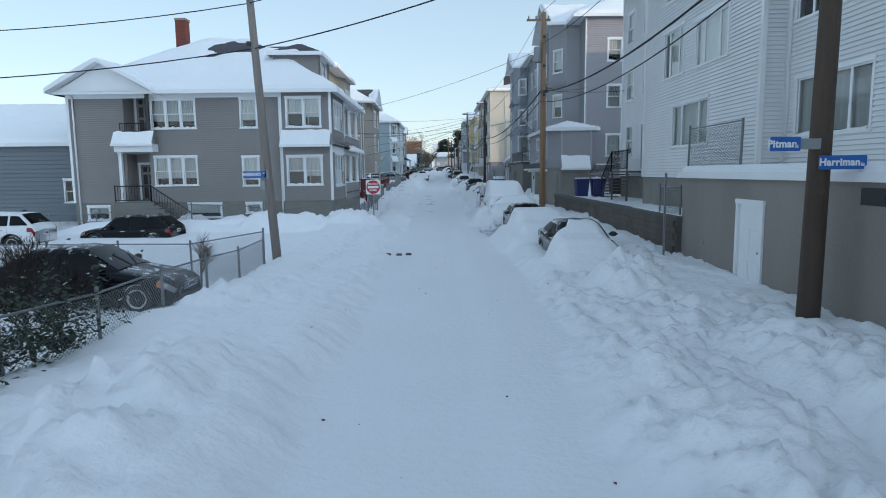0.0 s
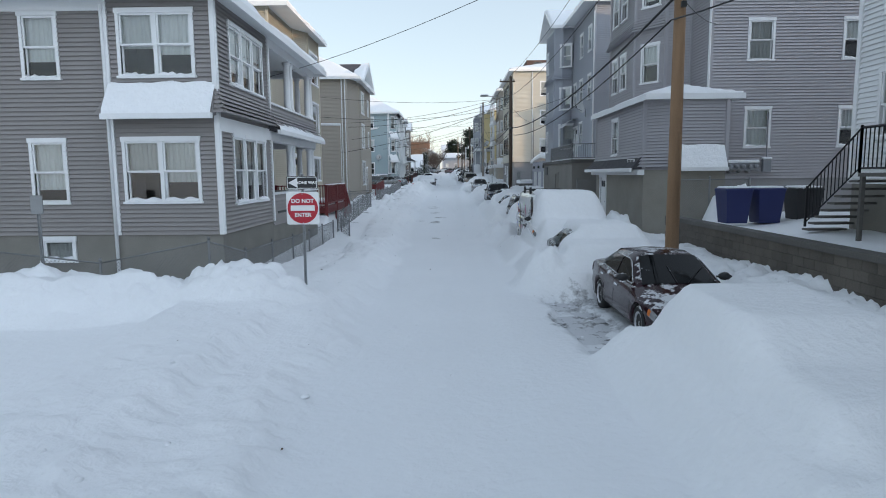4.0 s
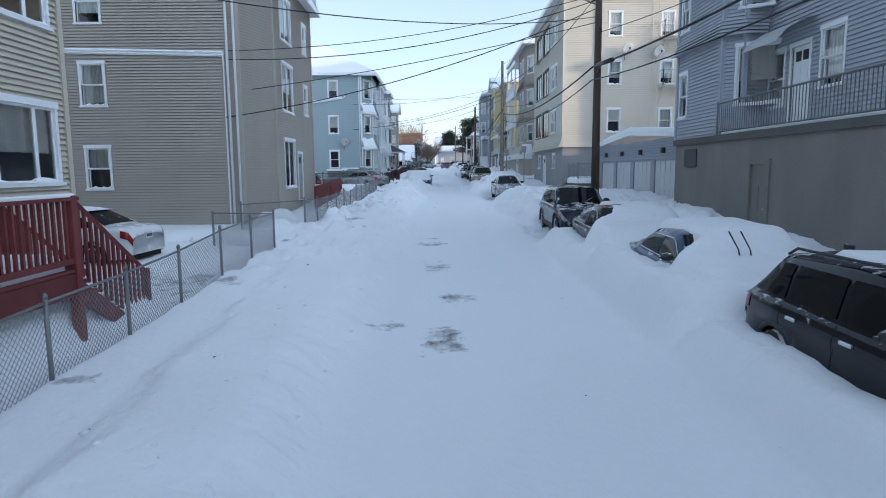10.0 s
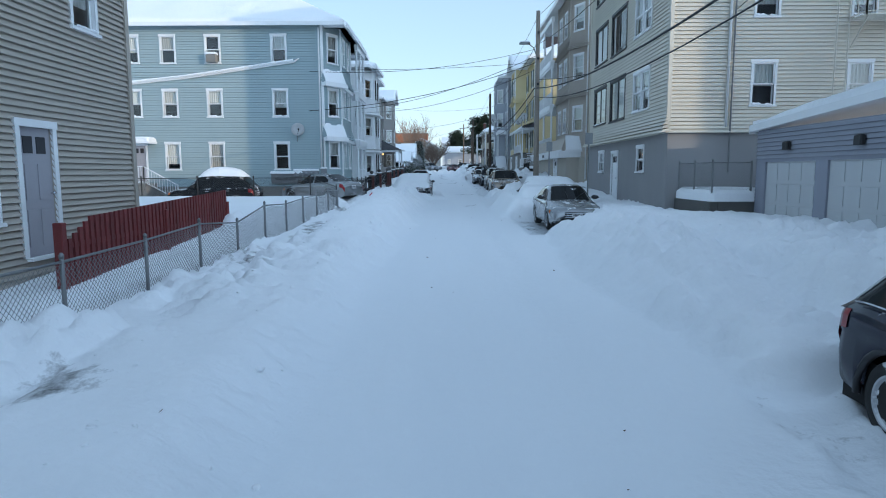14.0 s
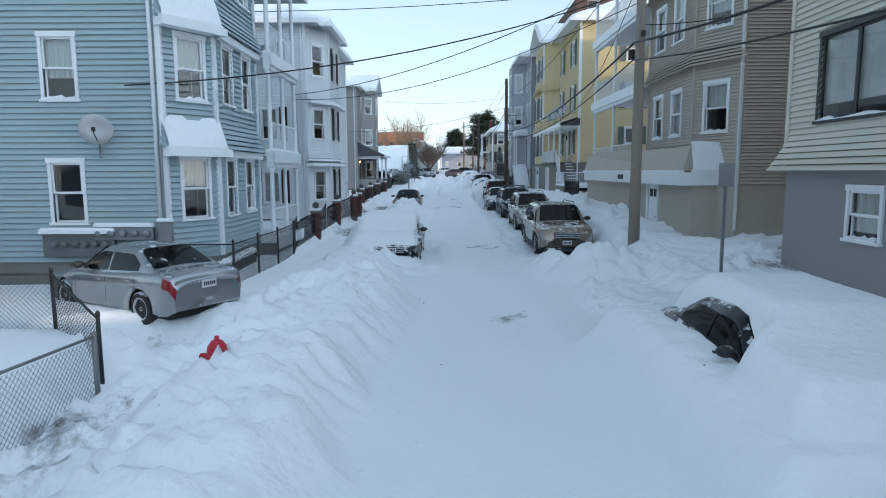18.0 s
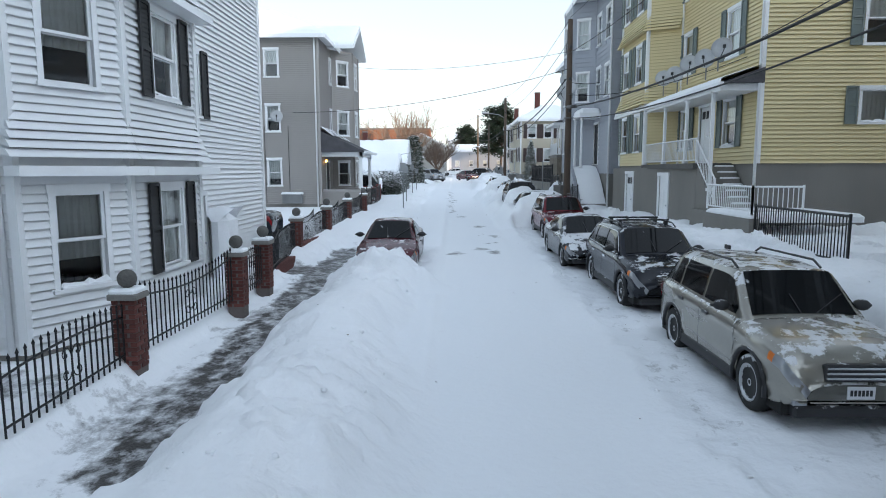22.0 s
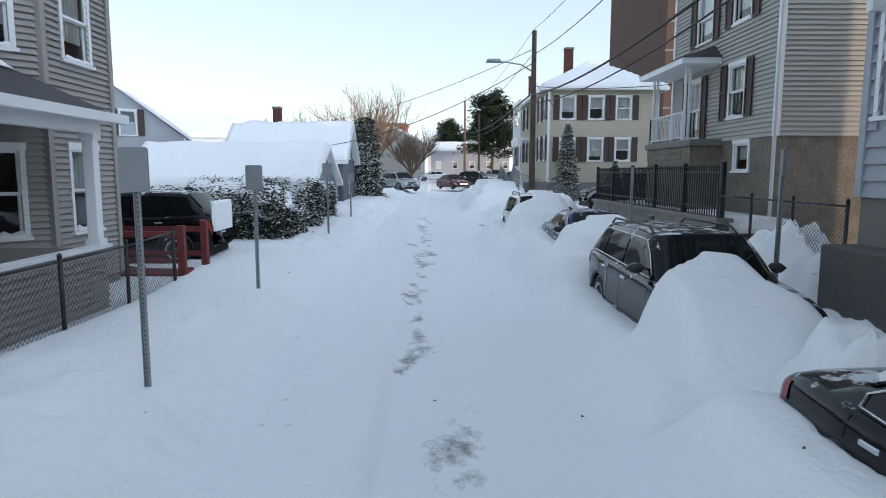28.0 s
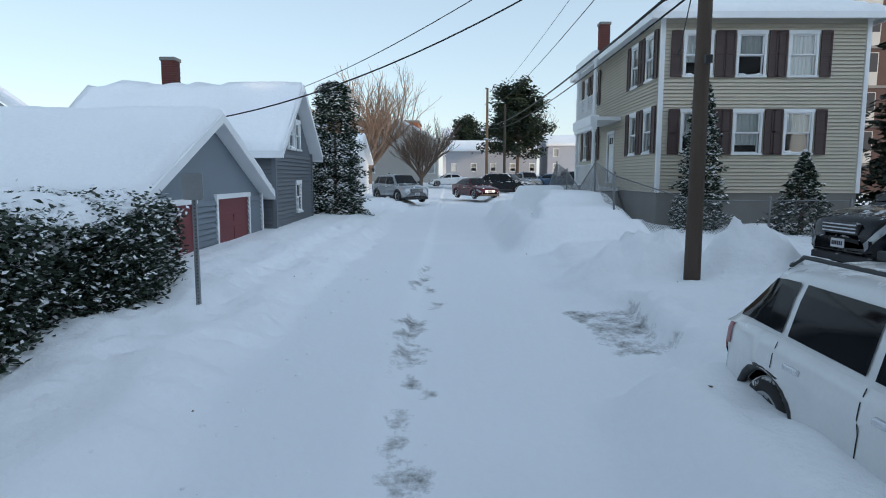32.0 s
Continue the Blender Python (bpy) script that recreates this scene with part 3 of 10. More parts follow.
def roof(house, x0, y0, x1, y1, ze, pitch, kind='hip', o=0.45, snow=0.16, bare=0.30, seed=1, trim=None, fascia=0.2, zmax=99):
    """A roof over a rectangle: its deck, its eaves and the snow that lies on it. kind: hip, gable_x (ridge along x), gable_y, flat."""
    X0, Y0, X1, Y1 = x0 - o, y0 - o, x1 + o, y1 + o
    nx, ny = max(6, int((X1 - X0) / 0.28)), max(6, int((Y1 - Y0) / 0.28))
    xs, ys = np.linspace(X0, X1, nx + 1), np.linspace(Y0, Y1, ny + 1)
    gx, gy = np.meshgrid(xs, ys)
    dx, dy = np.minimum(gx - X0, X1 - gx), np.minimum(gy - Y0, Y1 - gy)
    d = {'hip': np.minimum(dx, dy), 'gable_x': dy, 'gable_y': dx, 'flat': 0 * dx}[kind]
    zd = np.minimum(ze + 0.05 + pitch * d, zmax)
    th = snow * (0.55 + 0.9 * fbm(gx * 0.8, gy * 0.8, seed, 3))
    hole = fbm(gx * 0.35 + 3, gy * 0.35, seed + 5, 4)
    th = np.where(hole < bare, -0.05, th * ease(bare, bare + 0.10, hole) + 0.004)
    zs = zd + th
    dm = Mb()
    dm.v = [(float(a), float(b), float(c)) for a, b, c in zip(gx.ravel(), gy.ravel(), zd.ravel())]
    dm.f = [(j * (nx + 1) + i, j * (nx + 1) + i + 1, (j + 1) * (nx + 1) + i + 1, (j + 1) * (nx + 1) + i) for j in range(ny) for i in range(nx)]
    # verges and soffit close the deck below
    n0 = len(dm.v)
    ring = [j for j in range(nx + 1)] + [j * (nx + 1) + nx for j in range(1, ny + 1)] + [ny * (nx + 1) + j for j in range(nx - 1, -1, -1)] + [j * (nx + 1) for j in range(ny - 1, 0, -1)]
    gab = kind in ('gable_x', 'gable_y')
    dm.v += [(dm.v[i][0], dm.v[i][1], dm.v[i][2] - 0.12 if gab else ze - 0.02) for i in ring]
    k = len(ring)
    side = Mb()
    side.v = [dm.v[i] for i in ring] + dm.v[n0:]
    side.f = [((i + 1) % k, i, k + i, k + (i + 1) % k) for i in range(k)]
    if gab:
        c0 = len(side.v)
        side.v += [(a, b, c - 0.12) for a, b, c in dm.v[:n0]]
        side.f += [tuple(c0 + q for q in reversed(f)) for f in dm.f]
    else:
        side.f += [tuple(range(2 * k - 1, k - 1, -1))]
    dm.v = dm.v[:n0]
    rf = part("roof", dm, SHINGLE, house, "asphalt shingle roof deck")
    part("soffit", side, trim or WHITE, rf)
    for (a0, b0, a1, b1) in ((X0 - 0.05, Y0 - 0.05, X1 + 0.05, Y0 + 0.0), (X0 - 0.05, Y1, X1 + 0.05, Y1 + 0.05), (X0 - 0.05, Y0, X0, Y1), (X1, Y0, X1 + 0.05, Y1)):
        if kind == 'gable_x' and a1 - a0 < 0.2 or kind == 'gable_y' and b1 - b0 < 0.2:
            continue
        part("fascia", Mb().box(a0, b0, ze - fascia + 0.06, a1, b1, ze + 0.06), trim or WHITE, rf)
    if kind in ('gable_x', 'gable_y'):
        for e in (0, 1):
            if kind == 'gable_x':
                X, m = (X0 - 0.03, X1 + 0.03)[e], (Y0 + Y1) / 2
                pts = [(X, Y0 - 0.03, ze - 0.08), (X, m, ze + pitch * (Y1 - Y0) / 2 - 0.08), (X, Y1 + 0.03, ze - 0.08)]
            else:
                Y, m = (Y0 - 0.03, Y1 + 0.03)[e], (X0 + X1) / 2
                pts = [(X0 - 0.03, Y, ze - 0.08), (m, Y, ze + pitch * (X1 - X0) / 2 - 0.08), (X1 + 0.03, Y, ze - 0.08)]
            for p, q in ((0, 1), (1, 2)):
                P, Q = Vector(pts[p]), Vector(pts[q])
                t = Vector((0.03, 0, 0)) if kind == 'gable_x' else Vector((0, 0.03, 0))
                u = Vector((0, 0, 0.2))
                rk = Mb()
                rk.add([P - t, P + t, Q + t, Q - t, P - t + u, P + t + u, Q + t + u, Q - t + u], [(0, 3, 2, 1), (4, 5, 6, 7), (0, 1, 5, 4), (1, 2, 6, 5), (2, 3, 7, 6), (3, 0, 4, 7)])
                part("rake", rk, trim or WHITE, rf)
    if snow > 0:
        sm = Mb()
        inx, iny = (xs - xs.mean()) * (1 - 0.04 / (X1 - X0)) + xs.mean(), (ys - ys.mean()) * (1 - 0.04 / (Y1 - Y0)) + ys.mean()
        hx, hy = np.meshgrid(inx, iny)
        sm.v = [(float(a), float(b), float(c)) for a, b, c in zip(hx.ravel(), hy.ravel(), zs.ravel())]
        sm.f = [(j * (nx + 1) + i, j * (nx + 1) + i + 1, (j + 1) * (nx + 1) + i + 1, (j + 1) * (nx + 1) + i) for j in range(ny) for i in range(nx)]
        m0 = len(sm.v)
        sm.v += [(sm.v[i][0], sm.v[i][1], dm.v[i][2] - 0.03) for i in ring]
        sm.f += [(ring[(i + 1) % k], ring[i], m0 + i, m0 + (i + 1) % k) for i in range(k)]
        part("roof_snow", sm, SNOW, rf, "wind-packed snow on the roof", smooth=True)
    return rf


def chimney(house, x, y, z0, z1, s=0.55):
    core = part("chimney", Mb().box(x - s / 2 + 0.01, y - s / 2 + 0.01, z0, x + s / 2 - 0.01, y + s / 2 - 0.01, z1), MORTAR, house, "red brick chimney with a snow cap")
    b = Mb()
    k, c = 0, 0.078
    while z0 + k * c < z1 - 0.12:
        z = z0 + k * c
        sh = 0.11 if k % 2 else 0.0
        for ax in (0, 1):
            for sg in (-1, 1):
                u = -s / 2 + (-sh if sh else 0)
                while u < s / 2:
                    u0, u1 = max(u, -s / 2), min(u + 0.21, s / 2)
                    if u1 - u0 > 0.03:
                        p = sg * s / 2
                        if ax:
                            b.box(x + u0, y + min(p, p + sg * 0.012), z, x + u1, y + max(p, p + sg * 0.012), z + c - 0.012)
                        else:
                            b.box(x + min(p, p + sg * 0.012), y + u0, z, x + max(p, p + sg * 0.012), y + u1, z + c - 0.012)
                    u += 0.22
        k += 1
    tagged(part("bricks", b, BRICK, core), kind="stuff")
    part("chimney_cap", Mb().bevbox(x - s / 2 - 0.05, y - s / 2 - 0.05, z1 - 0.12, x + s / 2 + 0.05, y + s / 2 + 0.05, z1, 0.02), CONC, core)


def rail(house, pts, z0, h, mat, gap=0.12, posts=True):
    """A balustrade along a plan line."""
    top = Mb()
    rl = None
    for i in range(len(pts) - 1):
        (ax, ay), (bx, by) = pts[i][:2], pts[i + 1][:2]
        za = pts[i][2] if len(pts[i]) > 2 else z0
        zb = pts[i + 1][2] if len(pts[i + 1]) > 2 else z0
        top.tube([(ax, ay, za + h), (bx, by, zb + h)], 0.028, 4)
        top.tube([(ax, ay, za + 0.1), (bx, by, zb + 0.1)], 0.02, 4)
    rl = part("railing", top, mat, house)
    bal = Mb()
    for i in range(len(pts) - 1):
        (ax, ay), (bx, by) = pts[i][:2], pts[i + 1][:2]
        za = pts[i][2] if len(pts[i]) > 2 else z0
        zb = pts[i + 1][2] if len(pts[i + 1]) > 2 else z0
        L = math.hypot(bx - ax, by - ay)
        n = max(1, int(L / gap))
        for k in range(n + 1):
            t = k / n
            x, y, z = ax + (bx - ax) * t, ay + (by - ay) * t, za + (zb - za) * t
            r = 0.022 if posts and k in (0, n) else 0.009
            bal.box(x - r, y - r, z + (0 if r > 0.02 else 0.1), x + r, y + r, z + h + (0.05 if r > 0.02 else 0))
    tagged(part("balusters", bal, mat, rl), kind="stuff")
    return rl


def column(house, x, y, z0, z1, r=0.11, mat=None, square=False):
    b = Mb()
    if square:
        b.bevbox(x - r, y - r, z0, x + r, y + r, z1, 0.01)
        b.box(x - r - 0.03, y - r - 0.03, z0, x + r + 0.03, y + r + 0.03, z0 + 0.1).box(x - r - 0.03, y - r - 0.03, z1 - 0.1, x + r + 0.03, y + r + 0.03, z1)
    else:
        b.lathe([(r * 1.3, z0), (r * 1.3, z0 + 0.06), (r, z0 + 0.12), (r * 0.86, z1 - 0.12), (r * 1.25, z1 - 0.08), (r * 1.25, z1)], 14, (x, y, 0))
    part("column", b, mat or WHITE, house, smooth=not square)


def downpipe(house, x, y, z0, z1, mat=None):
    part("downpipe", Mb().tube([(x, y, z0), (x, y, z1 - 0.5), (x, y, z1)], 0.045, 6), mat or WHITE, house, smooth=True)


def dish(house, x, y, z, yaw=0, s=0.42):
    """A satellite dish on its arm."""
    m = pose(x, y, z, 0, 0, yaw)
    b = Mb().tube([(0, 0.3, -0.55), (0, 0.3, -0.1), (0, 0.2, 0.05), (0, 0.06, 0.12)], 0.024, 6)
    d = part("satellite_dish", b, GALV, house, "grey satellite dish on a bent arm", m=m)
    prof = [(0.02, 0.0), (s * 0.5, 0.03), (s, 0.11), (s, 0.125), (s * 0.5, 0.05), (0.02, 0.02)]
    dd = Mb().lathe(prof, 18, (0, 0, 0), 'y')
    o = part("reflector", dd, material_dish, d, smooth=True)
    o.matrix_basis = pose(0, 0.03, 0.14, -25, 0, 180)
    part("feed_arm", Mb().tube([(0, 0.02, -0.16), (0, -0.36, -0.02), (0, -0.40, 0.06)], 0.014, 5).bevbox(-.04, -.44, .03, .04, -.36, .13, .01), BLACKP, d)


material_dish = material("dish_grey", (0.56, 0.57, 0.58), 0.5, var=0.1, bump=0)


def slab(house, name, x0, y0, z0, x1, y1, z1, mat, label="", b=0.0):
    mb = Mb()
    (mb.bevbox(x0, y0, z0, x1, y1, z1, b) if b else mb.box(x0, y0, z0, x1, y1, z1))
    return part(name, mb, mat, house, label)


def ring_walls(house, poly, z0, z1, mat, openings, zs=None, base=None, flares=(), course=0.115, pieces=(), trim=None, corners=True):
    """The outside walls of a plan whose corners run anticlockwise. openings: wall number -> rows (u0, z0, w, h, style, extra)."""
    n = len(poly)
    for i in range(n):
        a, b = poly[i], poly[(i + 1) % n]
        p, q = poly[i - 1], poly[(i + 2) % n]
        ops, rows = [], openings.get(i, ())
        for r in rows:
            ops.append((r[0], r[0] + r[2], r[1], r[1] + r[3]))

        def kk(u, v, w2):
            d1, d2 = Vector((v[0] - u[0], v[1] - u[1])), Vector((w2[0] - v[0], w2[1] - v[1]))
            t = d1.angle_signed(d2, 0.0)
            return math.tan(max(-1.4, min(1.4, -t)) / 2)
        fl = flares.get(i, ()) if isinstance(flares, dict) else flares
        wm = wall(house, "wall", a, b, z0, z1, mat, ops, course, zs, base, fl, i in pieces, kk(p, a, b), kk(a, b, q))
        for r in rows:
            style = r[4] if len(r) > 4 else 'double'
            ex = r[5] if len(r) > 5 else {}
            if style == 'open':
                continue
            if style == 'door':
                door(house, wm, r[0], r[1], r[2], r[3], **ex)
            elif style == 'group':
                k = ex.get('n', 3)
                g = 0.09
                w = (r[2] - g * (k - 1)) / k
                for j in range(k):
                    window(house, wm @ Matrix.Translation((0, -.004 * (j % 2), .003 * (j % 2))), r[0] + j * (w + g), r[1], w, r[3], 'double', ex.get('trim'), blind=.75 if ex.get('n', 3) > 2 else None)
            else:
                window(house, wm, r[0], r[1], r[2], r[3], style, **ex)
        if corners:
            corner_board(house, a, zs or z0, z1, trim)

# ---- ground ----
def tab(y, *rows):
    return np.interp(y, [a for a, _ in rows], [b for _, b in rows])


PITS = []     # cleared places: x0, x1, y0, y1, depth below the packed snow
CLEAR = [(-9.8, -6.0, 57.0, 60.4, .8), (-10.0, -5.7, 64.3, 66.0, .75), (-5.75, -4.85, 111.0, 127.0, 1.3), (-7.4, -5.2, 121.9, 123.6, 1.3), (0.6, 1.7, 158.3, 161.0, 0.95), (-7.9, -4.6, 93.9, 95.2, .5)]   # shovelled strips: x0, x1, y0, y1, how bare
MOUNDS = []   # cars under snow: centre x, front y, rear y, half width, hood, roof, tail heights, street side bare
# heaps: x, y, radius x, radius y, height
PILES = [(-4.6, 31.2, 2.4, 1.7, 1.05), (-8.2, 30.6, 3.0, 1.6, 1.0), (-12.2, 30.8, 3.2, 1.6, .8), (-16.5, 30.8, 3.2, 1.6, .75), (-3.6, 6.5, 1.8, 5.5, .72), (-4.6, 13, 1.5, 4, .55),
         (3.2, 6, 1.8, 7, .45), (5.4, 7.5, 1.5, 5.5, .6), (2.5, 34.3, 1.1, 1.6, .95), (-6.4, 31.0, 2.6, 1.5, .85), (-10.4, 31.1, 2.6, 1.5, .8), (-14.4, 31.2, 2.6, 1.4, .8), (6.1, 41.2, 1.0, 1.3, 1.55), (2.4, 46.5, 1.6, 2.2, .7), (6.2, 52, 1.2, 3, 1.1), (6.3, 63, 1.3, 2.2, 1.2),
         (3.5, 76.8, 1.9, 6.2, .95), (6.2, 74, 1.6, 4, .85), (3.4, 80.6, 1.6, 2.2, .85), (3.5, 101.1, 2.0, 1.9, .95), (2.2, 102.4, 1.0, 1.0, .5), (5.6, 98.6, 1.3, 1.8, .9), (4.9, 103.6, 1.2, 1.6, 1.05), (5.3, 108.5, 1.0, 2.6, 1.35), (5.35, 113.5, 1.0, 2.6, 1.5), (5.2, 119, 1.0, 2.6, 1.35),
         (4.9, 125, .9, 2.6, 1.0), (4.7, 130.5, .9, 2.4, .9), (-3.1, 97.5, 1.4, 4, .85), (-3.4, 112, 1.5, 4.5, .72), (-3.4, 120.3, 1.7, 1.3, .88), (-4.3, 94.4, 1.3, 1.3, .8), (-6.3, 93.0, 1.2, .8, .8), (4.5, 14.8, 1.5, 1.7, .9), (-6.4, 80.5, .8, 3.5, .8), (-5.2, 70.5, .9, 2.2, .55), (-6.9, 67.4, 1.2, 1.0, .75), (-7.2, 69.4, .9, 1.6, .8),
         (2.6, 163.2, 1.9, 1.1, .95), (4.4, 162.6, 1.4, 1.2, 1.15), (3.6, 157.2, 1.5, .9, .9), (2.9, 139.6, 1.1, 1.3, 1.0), (5.0, 144.6, 1.2, 2.6, 1.45), (5.2, 140.6, 1.0, 2.2, 1.2), (4.0, 147.2, 1.0, 2.6, .7), (4.0, 152.5, .9, 2.4, .75), (9.5, 39.2, 1.6, 1.2, 2.3), (-13.0, 32.4, 1.6, 1.4, 1.0), (8.2, 54.6, 1.3, 1.2, 1.2), (8.6, 79, 2.0, 4, .55)]


# thin places in the packed snow: x, y, radius x, radius y
BARE = [(-.8, 47.4, .5, .5), (-.9, 54.9, .6, 1.0), (-1.8, 55.7, .5, .5), (-.6, 57.8, .9, .7), (-1.1, 61.4, .55, 1.5), (-1.2, 65.4, .6, .9), (-1.4, 66.6, .5, .5), (.1, 108.0, .7, .7), (.7, 107.4, .8, .5), (.3, 97.0, .4, .8),
        (-.3, 126.7, .55, .5), (-.7, 127.4, .6, .5), (.1, 130.9, .45, .7), (-.4, 134.6, .6, .9), (-1.5, 126.2, .5, .5), (-.2, 128.9, .4, .5), (-1.2, 139.6, .5, 1.3)]
BARE += [(-1.6, 143.0, .35, 1.6), (-1.7, 146.6, .3, 1.8), (-1.75, 150.6, .5, 1.2), (-1.65, 152.0, .6, .6), (-2.2, 153.4, .4, .4), (-1.8, 155.4, .35, 1.0), (-1.9, 159.0, .25, 2.2), (-1.9, 163.8, .3, 2.0), (-5.3, 122.4, 1.3, 1.2), (-4.3, 121.9, .7, .5),
         (-5.5, 58.0, .5, .6), (-7.6, 57.4, 1.5, .4), (-7.8, 59.0, 1.4, .35), (-7.2, 55.6, 1.2, .3), (-5.4, 52.6, .4, .3), (-4.5, 69.4, .5, .5), (-5.2, 83.5, .45, 3.0), (-5.2, 77.5, .4, 1.6), (-5.4, 90.7, .5, 1.6), (2.9, 32.4, 1.0, 1.0), (2.6, 30.6, .8, 1.4), (-5.6, 113.0, .7, 2.6), (-5.6, 117.6, .6, 2.4), (-5.5, 121.6, .55, 2.0), (-7.4, 112.6, 1.6, .7), (6.9, 98.4, 1.2, .8)]
BARE += [(-1.75 + .15 * math.sin(k * 1.7), 142 + k * 1.3, .2, .75) for k in range(19)]


BARE = [(x, y, a * (.78 if -2.5 < x < 1.5 else 1), b * (.78 if -2.5 < x < 1.5 else 1)) for x, y, a, b in BARE]


def billow(x, y, seed):
    """Rounded lumps parted by creases, like broken snow."""
    u = x + 0.5 * (vnoise(x * 0.8, y * 0.8, seed + 7) - 0.5)
    v = y + 0.5 * (vnoise(x * 0.8 + 40, y * 0.8, seed + 8) - 0.5)
    return 0.45 * np.abs(2 * vnoise(u * 1.5, v * 1.5, seed) - 1) + 0.33 * np.abs(2 * vnoise(u * 3.3, v * 3.3, seed + 1) - 1) + 0.22 * np.abs(2 * vnoise(u * 6.9, v * 6.9, seed + 2) - 1)


def snow_fields(x, y):
    """Height of the snow, how packed it is and how thin."""
    g = roadz(y)
    lane_l = tab(y, (-10, .6), (0, .6), (10, .5), (19, .2), (28, .2), (30, .42), (36, .46), (47, .42), (60, .42), (75, .5), (85, .75), (100, .8), (112, .75), (121, .68), (128, .4), (136, .42), (150, .4), (170, .35))
    walk_l = tab(y, (-10, .9), (0, .85), (10, .6), (16, .45), (22, .3), (31, .62), (35, .35), (40, .18), (50, .22), (58, .3), (66, .35), (75, .25), (80, .18), (92, .25), (97, .5), (101, .28), (107, .12), (112, .03), (122, .03), (126, .3), (131, .5), (140, .5), (150, .42), (158, .5))
    yard_l = tab(y, (-10, .1), (17, .1), (22, .1), (30, .3), (36, .35), (46, .5), (48.5, 1.05), (55.5, 1.0), (58, .2), (66, .35), (72, .5), (80, .75), (92, .8), (97, .45), (110, .45), (126, .5), (138, .6), (146, .35), (158, .5), (170, .5))
    lane_r = tab(y, (-10, .2), (10, .25), (18, .35), (30, .3), (50, .4), (70, .4), (80, .5), (95, .45), (104, .2), (112, .06), (134, .06), (138, .3), (150, .4), (170, .35))
    walk_r = tab(y, (-10, .3), (8, .35), (16, .45), (22, .6), (32, .9), (40, .8), (48, .7), (58, .85), (68, 1.1), (76, .9), (84, .7), (92, .55), (100, .9), (108, 1.25), (120, 1.2), (128, .95), (136, .75), (146, .6), (156, .6), (166, .5))
    xl = tab(y, (0, -1.5), (20, -1.7), (60, -2.1), (100, -2.0), (118, -2.3), (135, -3.2), (160, -3.3))
    xr = tab(y, (0, 1.9), (40, 2.1), (90, 1.9), (120, 1.35), (160, 1.0))
    xb = tab(y, (0, -4.2), (30, -3.3), (45, -3.6), (63, -4.6), (74, -3.8), (126, -3.7), (130, -4.9), (136, -4.6))
    wb = tab(y, (0, .55), (68, .6), (76, 1.2), (108, 1.5), (126, 1.5), (130, .6))
    xc = tab(y, (0, -5.4), (47, -5.4), (50, -5.9), (104, -6.0), (160, -6.3))
    wob = 0.35 * (fbm(x * 0 + 3, y * 0.45, 3) - 0.5) * 2 + 0.22 * (fbm(x * 1.1, y * 1.1, 63, 3) - 0.5)
    a = ease(0.0, 1.0, (xl + wob - x) / 1.05)
    b = ease(0.0, 1.0, (xb + 0.6 * wob - x) / wb)
    c = ease(0.0, 1.0, (xc + 0.3 * wob - x) / 0.5)
    d = ease(0.0, 1.0, (x - xr - wob * 0.6) / 0.9)
    e = ease(0.0, 1.0, (x - xr - 2.2 - wob * 0.5) / 1.0)
    h = a * lane_l * (1 - b) + b * (1 - c) * walk_l + c * yard_l + d * (1 - e) * lane_r + e * walk_r
    # wheel tracks and long drag marks of the packed road
    rut = np.exp(-((x + 0.5 + 0.004 * y + 0.75) / 0.28) ** 2) + np.exp(-((x + 0.5 + 0.004 * y - 0.75) / 0.28) ** 2)
    inroad = (1 - a) * (1 - d)
    h = h - inroad * (0.035 * rut + 0.05 * (fbm(x * 2.6, y * 0.16, 71, 3) - 0.5))
    # lumps: small in the road, coarse in the banks, coarsest where the plough and the shovels threw it
    bank = np.clip(a * (1 - c) + d, 0, 1)
    big = fbm(x * 0.55, y * 0.55, 11, 4) - 0.5
    bil = billow(x, y, 21) - 0.30
    fin = fbm(x * 4.5, y * 4.5, 31, 3) - 0.5
    edge = 4 * np.maximum(np.maximum(a * (1 - a), d * (1 - d)), np.maximum(b * (1 - b), 0.8 * e * (1 - e)))
    rough = ease(0.44, 0.60, fbm(x * 0.2 + 7, y * 0.2, 41, 3))
    shov = np.clip(tab(y, (0, .35), (28, .3), (34, .25), (48, .45), (62, .7), (76, .9), (100, .9), (126, .6), (140, .35), (170, .35)) * (rough + 0.45 * edge), 0, 1) * bank
    shov = np.where(x > 1.0, np.clip(bank * (0.35 + 0.65 * rough) + 0.3 * edge, 0, 1) * tab(y, (0, .7), (30, .8), (60, .8), (100, 1), (134, 1), (140, .5), (170, .5)), shov)
    h = h + bank * 0.50 * big * np.clip(h, 0.15, 1.0) + shov * (0.52 * bil + 0.24 * fin) + (1 - bank) * (0.06 * big + 0.012 * fin) + 0.16 * edge * bil
    for px, py, rx, ry, ph in PILES:
        q = np.sqrt(((x - px) / rx) ** 2 + ((y - py) / ry) ** 2)
        k = ease(0, 1, 1.15 - q)
        h = np.maximum(h, ph * k * (1 + 0.35 * big) + 0.62 * k * (0.4 * fin + bil) + 0.05 * k)
    z = g + h
    soft = 0 * z
